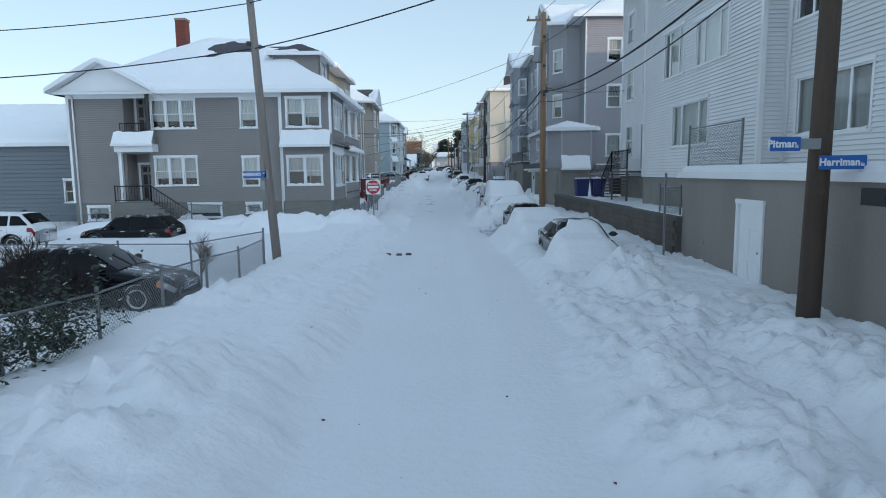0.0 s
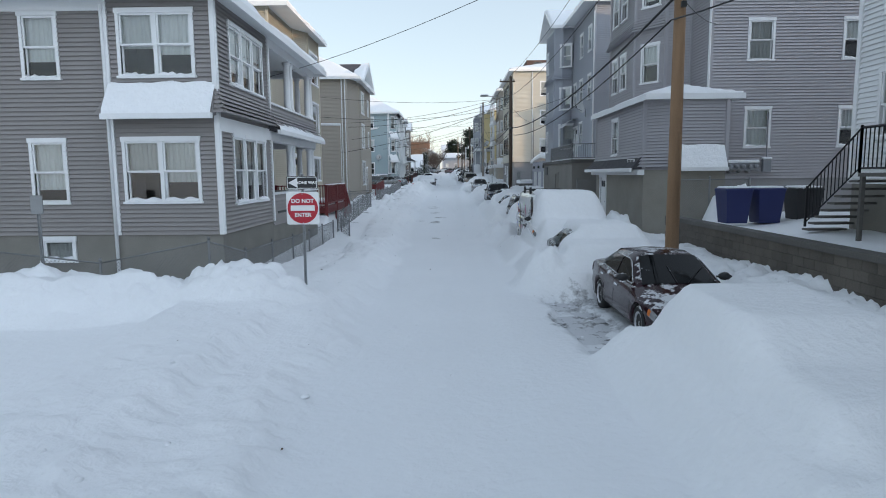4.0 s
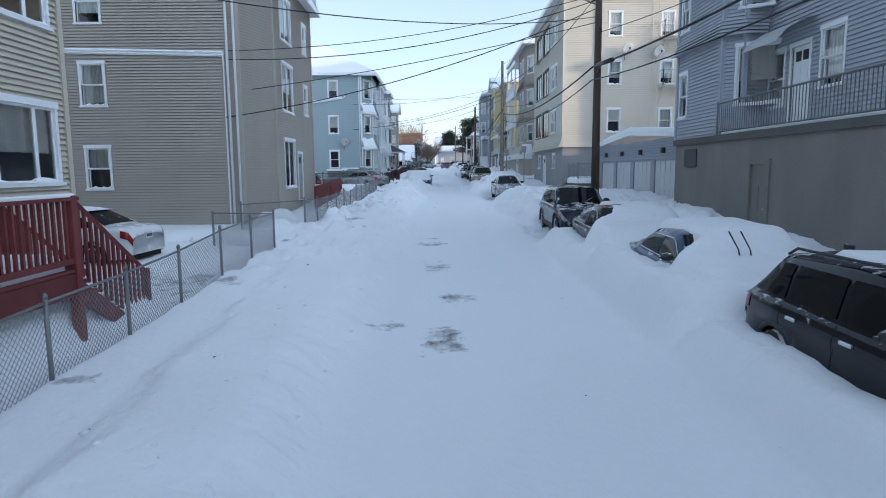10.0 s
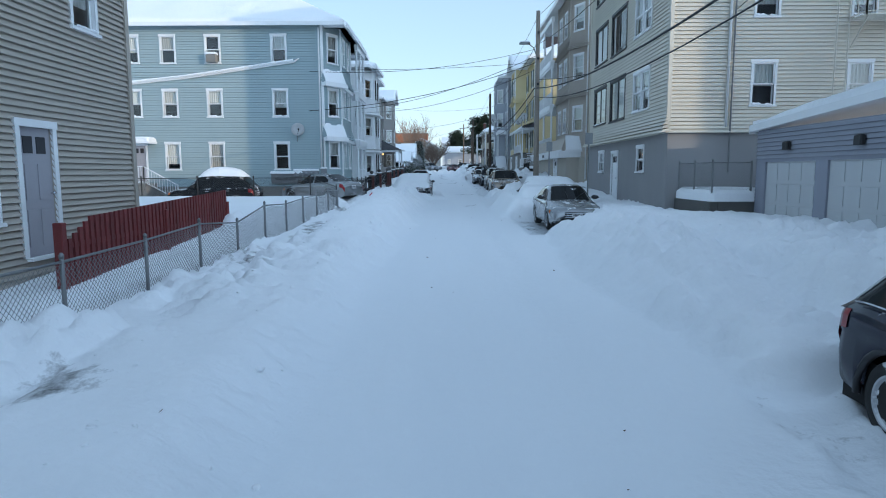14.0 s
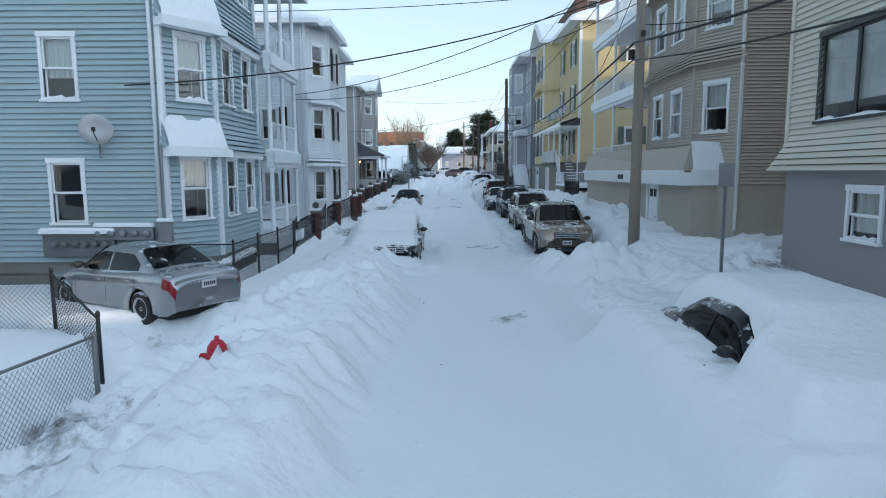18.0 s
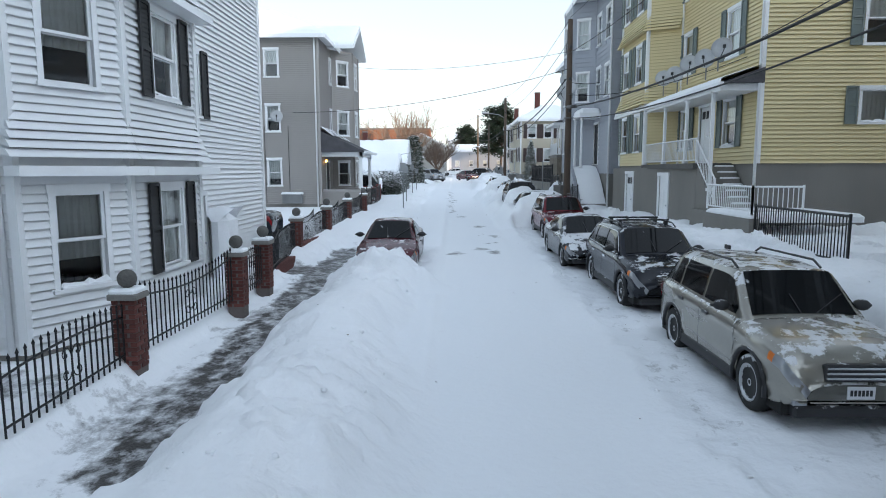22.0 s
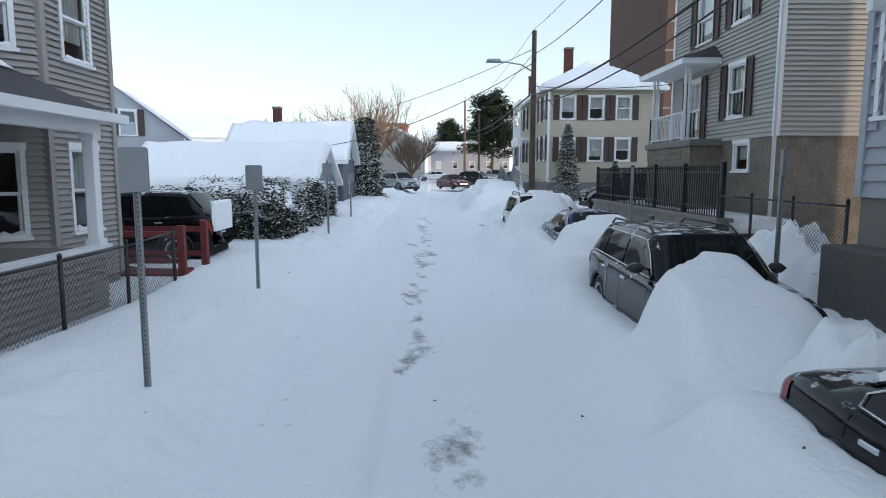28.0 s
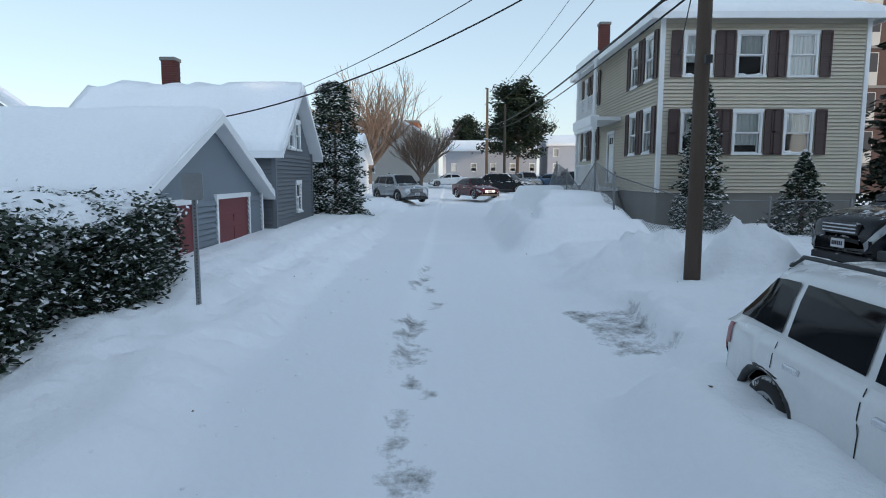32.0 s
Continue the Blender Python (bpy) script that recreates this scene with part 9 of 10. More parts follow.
def poles_and_wires():
    utility_pole(-5.53, 20.6, .45, 11.5, material("grey_pole_wood", (.23, .2, .18), .85, var=.3, scale=6, fine=50, bump=.02, streak=.08), "grey weathered wooden utility pole leaning over the corner", (-.62, 0), .15)
    utility_pole(6.66, 11.0, .5, 12.0, POLEWOOD, "thick dark wooden utility pole with blue street name signs", (.12, 0), .2)
    utility_pole(5.57, 33.9, 1.2, 11.4, POLENEW, "new yellowish wooden utility pole beside the wall", (0, 0), .17, cross=True, gear=True)
    utility_pole(4.99, 69.4, 1.9, 10.9, POLEWOOD, "dark wooden utility pole with a street lamp", (0, 0), .16, lamp=(-1.9, .35, 9.0), gear=False, cross=True)
    utility_pole(4.6, 102.5, 2.4, 12.6, material("pale_pole_wood", (.27, .235, .2), .85, var=.3, scale=6, fine=50, bump=.02, streak=.08), "pale grey wooden utility pole carrying many cables", (0, 0), .17, lamp=(-.7, .9, 9.8))
    utility_pole(3.97, 136.0, 2.8, 11.9, POLEWOOD, "dark wooden utility pole with stapled notices", (0, 0), .17)
    utility_pole(3.06, 162.0, 3.0, 11.2, POLEWOOD, "dark wooden utility pole with a long lamp arm", (0, 0), .15, lamp=(-1.6, .45, 9.4))
    utility_pole(3.2, 228, 3.6, 15.6, POLENEW, "tall pale pole at the end of the street", (0, 0), .2)
    utility_pole(5.2, 226, 3.6, 13.5, POLEWOOD, "dark utility pole at the end of the street", (0, 0), .18, lamp=(-2.0, .3, 9))
    P = [(6.95, 11, 12), (5.57, 33.9, 11.4), (4.99, 69.4, 10.9), (4.6, 102.5, 12.2), (3.97, 136, 11.9), (3.06, 162, 11.2), (3.2, 228, 14)]
    P.insert(0, (7.2, -22, 12))
    for i in range(len(P) - 1):
        a, b = P[i], P[i + 1]
        for dz, dx, s, r in ((0.1, .0, .6, .008), (-1.6, -.12, .7, .010), (-4.1, -.16, .8, .022), (-4.6, -.2, .9, .014)):
            if i > 4:
                dz *= .68
            sp = .93 if dz == -4.1 and i in (1, 2, 4) else None
            if dz == -4.1 and i == 0:
                sp = None
            wire((a[0] + dx, a[1], a[2] + dz), (b[0] + dx, b[1], b[2] + dz), s, r, splice=sp)
    for a, b, s, r in (
            ((-6.1, 20.6, 8.5), (-30, 23, 9.0), .8, .012), ((-6.1, 20.6, 8.5), (6.7, 11.0, 9.6), .35, .012), ((-6.0, 20.6, 7.1), (-30, 23, 7.0), .7, .014), ((-6.0, 20.6, 7.1), (6.6, 11.0, 8.4), .35, .014),
            ((5.4, 33.9, 9.5), (-9.2, 45.3, 7.0), .5, .007), ((5.4, 33.9, 7.6), (9.9, 42.2, 8.6), .2, .008), ((5.4, 33.9, 7.4), (9.7, 33.0, 7.2), .1, .008),
            ((4.9, 69.4, 9.4), (-8.5, 67.9, 7.2), .45, .009), ((4.9, 69.4, 9.2), (-8.5, 67.9, 6.9), .6, .011), ((4.9, 69.4, 8.9), (-8.6, 67.9, 4.9), .5, .012), ((4.9, 69.4, 8.6), (-8.7, 57.3, 6.8), .6, .010), ((4.9, 69.4, 8.4), (-20, 67.9, 5.0), .7, .010),
            ((4.9, 69.4, 9.2), (-8.6, 57.2, 8.0), .4, .008), ((4.9, 69.4, 8.7), (9.2, 86.3, 8.6), .4, .009), ((4.9, 69.4, 8.0), (8.9, 60, 8.6), .2, .009),
            ((4.5, 102.5, 10.4), (-8.3, 98.4, 8.5), .5, .009), ((4.5, 102.5, 9.6), (-8.4, 98.4, 6.4), .5, .012), ((4.5, 102.5, 10.0), (-8.1, 113.5, 8.0), .6, .011), ((4.5, 102.5, 9.2), (-8.2, 113.5, 7.8), .8, .009), ((4.5, 102.5, 9.8), (7.4, 124.2, 8.6), .5, .009), ((4.5, 102.5, 8.6), (7.8, 102.8, 9.0), .1, .01), ((4.5, 102.5, 9.6), (-21, 108, 11), .6, .008),
            ((3.9, 136, 9.6), (-10.3, 139.3, 7.9), .5, .010), ((3.9, 136, 9.0), (6.2, 139, 9.4), .1, .01), ((3.9, 136, 8.4), (7.4, 125, 8.2), .4, .01), ((3.9, 136, 10.4), (-8, 147, 11.5), .4, .007),
            ((3.0, 162, 9.8), (-7.2, 166.3, 6.3), .6, .012), ((3.0, 162, 10.4), (-10, 182, 8.8), .5, .010), ((3.0, 162, 9.2), (6.0, 171.5, 8.8), .15, .01), ((3.0, 162, 8.8), (9.0, 157, 8.4), .2, .01)):
        wire(a, b, s, r, 16)


def sign_post(x, y, z0, z1, mat=None, parent=None):
    m = Mb()
    m.box(x - .03, y - .02, z0, x + .03, y + .0, z1).box(x - .03, y - .04, z0, x - .022, y - .02, z1).box(x + .022, y - .04, z0, x + .03, y - .02, z1)
    po = part("post", m, mat or GREYSTEEL, parent)
    hl = Mb()
    k = int((z1 - z0) / .05)
    for i in range(k):
        hl.box(x - .007, y - .022, z0 + i * .05, x + .007, y - .0205, z0 + i * .05 + .014)
    tagged(part("hole_row", hl, ARCH, po), kind="stuff")
    return po


def face_text(body, size, x, y, z, mat, parent):
    return text_part(body, size, mat, parent, Matrix.Translation((x, y, z)) @ Euler((radians(90), 0, 0)).to_matrix().to_4x4(), bold=.035)


def rounded(x0, z0, x1, z1, y0, y1, r=.03):
    pts = []
    for cx, cz, a0 in ((x1 - r, z0 + r, -90), (x1 - r, z1 - r, 0), (x0 + r, z1 - r, 90), (x0 + r, z0 + r, 180)):
        for k in range(5):
            a = radians(a0 + 22.5 * k)
            pts.append((cx + r * math.cos(a), cz + r * math.sin(a)))
    m = Mb()
    n = len(pts)
    m.v = [(x, y0, z) for x, z in pts] + [(x, y1, z) for x, z in pts]
    m.f = [tuple(range(n)), tuple(range(2 * n - 1, n - 1, -1))] + [(i, i + n, (i + 1) % n + n, (i + 1) % n) for i in range(n)]
    return m


def signs():
    s = thing("do_not_enter_sign", (-3.58, 32.67, .6), "red and white no-entry sign with one-way plate on steel post", "road sign")
    sign_post(-3.58, 32.67, .3, 3.15, parent=s)
    b = part("sign_panel", rounded(-3.96, 1.98, -3.20, 2.74, 32.60, 32.62, .05), SIGNWHITE, s, "square white sign panel")
    d = Mb().lathe([(.355, 0), (.355, .004)], 40, (0, 0, 0), 'y')
    part("red_disc", d, SIGNRED, b).matrix_basis = Matrix.Translation((-3.58, 32.594, 2.36))
    part("white_bar", Mb().box(-3.86, 32.588, 2.30, -3.30, 32.593, 2.425), SIGNWHITE, b)
    face_text("DO NOT", .125, -3.58, 32.588, 2.525, SIGNWHITE, b)
    face_text("ENTER", .125, -3.58, 32.588, 2.20, SIGNWHITE, b)
    for z in (2.03, 2.69):
        part("bolt", Mb().lathe([(.014, 0), (.012, .008), (.004, .012)], 8, (0, 0, 0), 'y'), CHROME, b).matrix_basis = pose(-3.58, 32.594, z, 0, 0, 180)
    o = part("one_way_panel", rounded(-3.94, 2.80, -3.22, 3.10, 32.60, 32.62, .03), SIGNBLACK, s, "black one-way sign with a white arrow")
    part("border", rounded(-3.925, 2.815, -3.235, 3.085, 32.596, 32.599, .025), SIGNWHITE, o)
    part("field", rounded(-3.91, 2.83, -3.25, 3.07, 32.592, 32.595, .02), SIGNBLACK, o)
    P2 = [(-3.90, 2.95), (-3.68, 2.835), (-3.685, 2.95), (-3.68, 3.065)]
    ar2 = Mb()
    ar2.v = [(x, 32.588, z) for x, z in P2]
    ar2.f = [(0, 1, 2), (0, 2, 3)]
    ar2.add([(-3.69, 32.588, 2.925), (-3.66, 32.588, 2.925), (-3.66, 32.588, 2.975), (-3.69, 32.588, 2.975)], [(0, 1, 2, 3)])
    part("arrow", ar2, SIGNWHITE, o)
    face_text("ONE WAY", .088, -3.44, 32.588, 2.95, SIGNWHITE, o)
    s.matrix_basis = Matrix.Translation((.075, 0, 0)) @ s.matrix_basis
    # street names
    m = thing("street_name_sign", (-5.9, 20.4, 2.9), "blue street name plate fixed to the grey pole", "street sign")
    pb = part("plate", rounded(-6.42, 2.98, -5.66, 3.20, 20.38, 20.40, .02), SIGNBLUE, m)
    face_text("MERINO", .15, -6.13, 20.376, 3.09, SIGNWHITE, pb)
    face_text("ST", .07, -5.74, 20.376, 3.13, SIGNWHITE, pb)
    part("clamp", Mb().box(-5.72, 20.38, 2.95, -5.6, 20.5, 3.22), GREYSTEEL, m)
    for word, x0, x1, z in (("Pitman", 5.66, 6.18, 3.50), ("Harriman", 6.52, 7.34, 3.18)):
        n = thing("street_name_sign", ((x0 + x1) / 2, 10.8, z), "blue street name plate on the thick wooden pole", "street sign")
        yy = 10.72
        pb = part("plate", rounded(x0, z - .11, x1, z + .13, yy, yy + .015, .02), SIGNBLUE, n)
        face_text(word, .175, (x0 + x1) / 2 - .06, yy - .004, z + .01, SIGNWHITE, pb)
        face_text("St", .08, x1 - .07, yy - .004, z - .03, SIGNWHITE, pb)
        part("clamp", Mb().box(min(max(x0, 6.62), x1) - .04, yy + .015, z - .08, min(max(x0, 6.62), x1) + .36, yy + .12, z + .1), GREYSTEEL, n)
    for x, y, zt, w, h in ((-4.42, 140.1, 5.2, .3, .45), (-4.62, 145.0, 5.08, .3, .45), (-4.81, 153.8, 5.25, .3, .45), (-4.81, 159.3, 4.95, .28, .36), (4.9, 89.5, 4.6, .3, .45), (4.35, 96.0, 4.55, .3, .45), (-8.9, 31.4, 2.75, .26, .4), (3.74, 142.8, 5.3, .05, .4), (3.76, 149.8, 5.1, .05, .4), (6.7, 18.5, 3.0, .05, .3)):
        t = thing("parking_sign", (x, y, ground_at(x, y)), "back of a small grey parking sign on a perforated post", "road sign", "parking signs along the kerb")
        sign_post(x, y, ground_at(x, y) - .4, zt, parent=t)
        part("sign_panel", rounded(x - w / 2, zt - h, x + w / 2, zt, y - .065, y - .045, .03), GREYSTEEL, t)


def iron_panel(th, a, b, za, zb, h, arch=.0):
    """One bay of wrought iron: rails, pickets with spear heads, a scroll."""
    A, Bv = Vector(a), Vector(b)
    L = (Bv - A).length
    n = max(2, int(L / .13))
    rl = Mb()
    for f, up in ((.12, 0), (.78, 1)):
        pts = []
        for k in range(9):
            t = k / 8
            p = A.lerp(Bv, t)
            pts.append((p.x, p.y, za + (zb - za) * t + h * f + up * arch * (abs(2 * t - 1) ** 2)))
        rl.tube(pts, .016, 5)
    part("rail", rl, IRON, th)
    for k in range(n + 1):
        t = k / n
        p = A.lerp(Bv, t)
        z = za + (zb - za) * t
        hh = h + arch * (abs(2 * t - 1) ** 2)
        part("picket", PICKET, None, th, m=Matrix.Translation((p.x, p.y, z)) @ Matrix.Diagonal((1, 1, hh, 1)))
    if L > 1.2:
        mid = A.lerp(Bv, .5)
        d = (Bv - A) / L
        zz = (za + zb) / 2 + h * .45
        sc = Mb()
        for sg in (-1, 1):
            for sv in (-1, 1):
                pts = []
                for i in range(14):
                    ang, rr = i * .5, .10 * (1 - i / 16)
                    u = sg * (.02 + .10 - rr * math.cos(ang))
                    pts.append((mid.x + d.x * u, mid.y + d.y * u, zz + sv * (.12 + rr * math.sin(ang))))
                sc.tube(pts, .009, 4)
        tagged(part("scroll", sc, IRON, th), kind="stuff")


PICKET = (Mb().box(-.009, -.009, 0, .009, .009, .93).lathe([(.009, .92), (.022, .945), (.012, .97), (.002, 1.0)], 6)).mesh("picket", IRON)
BRICKMESH = Mb().bevbox(0, 0, 0, .2, .095, .058, .005).mesh("brick", BRICK)


def brick_pillar(x, y, z0, z1, ball=True):
    th = thing("brick_pillar", (x, y, z0), "red brick gate pillar with a stone ball finial", "gate pillar", "brick pillars along the pavement")
    s = .34
    part("core", Mb().box(x - s / 2 + .015, y - s / 2 + .015, z0 - .4, x + s / 2 - .015, y + s / 2 - .015, z1), MORTAR, th)
    c = .0685
    n = int((z1 - z0 + .1) / c)
    for k in range(n):
        z = z1 - (k + 1) * c
        for q in range(4):
            m = pose(x, y, z, 0, 0, q * 90 + 0) @ Matrix.Translation((-s / 2 + (0.0 if k % 2 else .13), -s / 2, 0))
            part("brick", BRICKMESH, None, th, m=m)
    cap = part("cap", Mb().bevbox(x - s / 2 - .04, y - s / 2 - .04, z1, x + s / 2 + .04, y + s / 2 + .04, z1 + .09, .02), CONC, th)
    part("cap_snow", Mb().bevbox(x - s / 2 - .03, y - s / 2 - .03, z1 + .09, x + s / 2 + .03, y + s / 2 + .03, z1 + .16, .03), SNOW, cap)
    if ball:
        R = .135
        zc = z1 + .09 + .06 + R
        pr = [(.09, z1 + .09), (.06, z1 + .14)] + [(R * math.sin(a), zc - R * math.cos(a)) for a in np.linspace(.45, 3.1, 12)]
        part("ball_finial", Mb().lathe(pr, 18, (x, y, 0)), CONCDARK, cap, smooth=True)


def fences():
    chain_fence("chain_link_fence", "galvanised chain-link fence leaning along the lot corner", [(-5.45, 1.0), (-5.3, 9.4), (-5.2, 18.05)], .72, GALV, bay=2.1)
    chain_fence("chain_link_fence", "galvanised chain-link fence between lot and side street", [(-5.2, 18.1), (-14, 18.6), (-24, 19)], .95, GALV)
    chain_fence("chain_link_fence", "low galvanised chain-link fence in front of the grey-brown house", [(-20, 31.7), (-5.4, 31.7), (-5.35, 46.2)], .75, GALV, bay=2.3)
    chain_fence("chain_link_gate", "open galvanised chain-link gate half sunk in snow", [(-5.4, 48.6), (-4.75, 47.0)], .7, GALV)
    chain_fence("chain_link_fence", "galvanised chain-link fence in front of the red deck", [(-5.6, 48.7), (-5.7, 56.5), (-5.7, 62.9), (-7.6, 63.4)], .95, GALV, bay=2.2)
    chain_fence("chain_link_fence", "galvanised chain-link fence beside the pavement", [(-7.8, 66.6), (-5.8, 67.4), (-5.8, 92.0)], .85, GALV, bay=2.3)
    chain_fence("chain_link_fence", "black chain-link fence round the snowy yard", [(-5.9, 92.3), (-7.4, 93.7), (-21, 93.9)], .9, BLACKLINK, bay=2.5)
    chain_fence("chain_link_fence", "black chain-link fence before the pale blue house", [(-8.0, 98.2), (-6.15, 98.6), (-6.15, 104.5), (-6.6, 107.2)], 1.0, BLACKLINK, bay=2.0)
    chain_fence("chain_link_fence", "black chain-link fence by the corner porch", [(-6.55, 138.6), (-6.4, 145.6)], .95, BLACKLINK, bay=1.8)
    chain_fence("chain_link_fence", "galvanised chain-link fence between the tenements", [(7.4, 39.4), (10.2, 39.6)], 1.1, GALV, z=1.75, bay=1.4)
    chain_fence("chain_link_fence", "bent chain-link panel on the garage roof", [(7.55, 19.0), (7.55, 15.7)], 1.15, GALV, z=3.15, bay=3.2, lean=.02)
    chain_fence("chain_link_fence", "sagging chain-link on the retaining wall", [(7.4, 20.9), (7.4, 19.1)], .75, GALV, z=1.8, bay=1.8, lean=.0)
    chain_fence("chain_link_fence", "chain-link fence on the concrete terrace steps", [(7.6, 55.6), (10.6, 55.2)], 1.1, GALV, z=1.6, bay=1.5)
    chain_fence("chain_link_fence", "chain-link fence before the garages' end", [(7.4, 86.2), (7.4, 83.4), (8.6, 83.4)], 1.2, GALV, z=2.1, bay=1.5)
    chain_fence("chain_link_fence", "black chain-link fence beside the entry stair", [(4.55, 136.2), (4.55, 138.9)], 1.0, BLACKLINK, z=2.95, bay=1.3)
    chain_fence("chain_link_fence", "black chain-link gate and fence on the raised yard", [(4.9, 143.0), (4.95, 147.4)], 1.0, BLACKLINK, z=3.45, bay=1.4)
    chain_fence("chain_link_fence", "galvanised chain-link fence round the sand-coloured house", [(3.4, 181), (3.4, 168.8), (9.8, 168.2)], .95, GALV, bay=2.4)
    # red picket rail by the tan house
    rp = thing("red_picket_fence", (-6.5, 76, 1), "dark red wooden picket fence sunk in snow", "fence")
    for i in range(46):
        y = 73.0 + i * .15
        z = 1.32 + .006 * i
        part("picket", Mb().box(-6.52, y, z - .3, -6.48, y + .09, z + 1.0 - (.35 * max(0, 5 - i) / 5)), REDWOOD, rp)
    part("rail", Mb().box(-6.55, 73, 1.9, -6.5, 79.9, 1.98), REDWOOD, rp)
    part("rail", Mb().box(-6.55, 73, 1.35, -6.5, 79.9, 1.43), REDWOOD, rp)
    for y in (73.0, 76.4, 79.85):
        part("post", Mb().bevbox(-6.58, y - .06, .6, -6.44, y + .06, 2.3, .01), REDWOOD, rp)
    part("return_rail", Mb().box(-8.5, 79.8, 1.2, -6.5, 79.86, 2.2), REDWOOD, rp)
    # wrought iron and brick along the white house
    PL = [(-6.34, 109.1), (-6.34, 114.0), (-6.05, 117.7), (-6.05, 119.5), (-6.6, 124.8), (-6.55, 129.3), (-6.5, 133.8), (-6.3, 137.6)]
    zb = lambda y: float(roadz(y)) + .32
    for x, y in PL:
        brick_pillar(x, y, zb(y), zb(y) + .95)
    iron = thing("iron_fence", (-6.3, 112, zb(112)), "black wrought iron fence with spear heads and scrolls", "fence")
    runs = [((-6.3, 105.6), (-6.34, 108.9)), ((-6.34, 109.35), (-6.34, 111.2)), ((-6.34, 111.4), (-6.34, 113.8)), ((-6.34, 114.2), (-6.1, 117.5)), ((-6.05, 117.95), (-6.05, 119.3)),
            ((-6.1, 119.75), (-6.4, 122)), ((-6.4, 122), (-6.6, 124.55)), ((-6.6, 125.05), (-6.57, 127.1)), ((-6.57, 127.1), (-6.55, 129.1)), ((-6.55, 129.5), (-6.5, 131.5)), ((-6.5, 131.6), (-6.5, 133.6)), ((-6.5, 134.0), (-6.35, 137.4))]
    for i, (a, b) in enumerate(runs):
        iron_panel(iron, a, b, zb(a[1]) + .05, zb(b[1]) + .05, .95, .16 if i % 2 else -.08)
    base = thing("fence_wall", (-6.5, 127, zb(127)), "low brick plinth under the iron fence", "wall")
    part("wall_body", Mb().bevbox(-6.7, 119.7, 1.3, -6.4, 124.6, 2.2, .02).bevbox(-6.7, 125.0, 1.5, -6.42, 133.6, 2.45, .02), BRICK, base)
    # raised yard on the other side
    w = thing("retaining_wall", (5.0, 152, 2.4), "grey block retaining wall below a black picket fence", "wall", kind="structure")
    part("core", Mb().box(4.98, 147.4, 1.8, 5.22, 158.2, 3.85), CONCDARK, w)
    blk = Mb().bevbox(0, 0, 0, .06, .395, .195, .008).mesh("block", BLOCK)
    for r in range(5):
        for k in range(27):
            part("block", blk, None, w, m=Matrix.Translation((4.93, 147.4 + k * .4 + (.2 if r % 2 else 0), 2.85 + r * .2)))
    part("coping", Mb().bevbox(4.88, 147.35, 3.85, 5.3, 158.3, 3.95, .02), CONC, w)
    part("yard_snow", Mb().bevbox(5.25, 147.5, 3.6, 7.0, 158, 3.9, .2), SNOW, w)
    f = thing("picket_fence", (5.05, 152, 3.95), "black steel picket fence on a retaining wall", "fence")
    for zz in (4.15, 4.95):
        part("rail", Mb().box(5.03, 147.5, zz, 5.07, 158.2, zz + .04), IRON, f)
    for k in range(82):
        part("picket", PICKET, None, f, m=Matrix.Translation((5.05, 147.55 + k * .13, 3.95)) @ Matrix.Diagonal((1.3, 1.3, 1.2, 1)))
    for k in range(6):
        part("post", Mb().bevbox(5.0, 147.4 + k * 2.13, 3.9, 5.1, 147.5 + k * 2.13, 5.2, .01), IRON, f)
    rb = thing("red_ramp_frame", (-7.8, 147.2, 2.7), "dark red wooden ramp frame beside the porch", "ramp")
    for y in (146.6, 147.9):
        part("post", Mb().bevbox(-6.75, y, 2.3, -6.6, y + .14, 3.85, .01), REDWOOD, rb)
        part("rail", Mb().box(-9.2, y + .02, 3.6, -6.65, y + .1, 3.72), REDWOOD, rb)
        part("lower_rail", Mb().box(-9.2, y + .02, 3.05, -6.65, y + .1, 3.15), REDWOOD, rb)
    part("ramp_board", Mb().bevbox(-9.2, 146.6, 2.75, -6.3, 148.0, 2.82, .01), REDWOOD, rb)


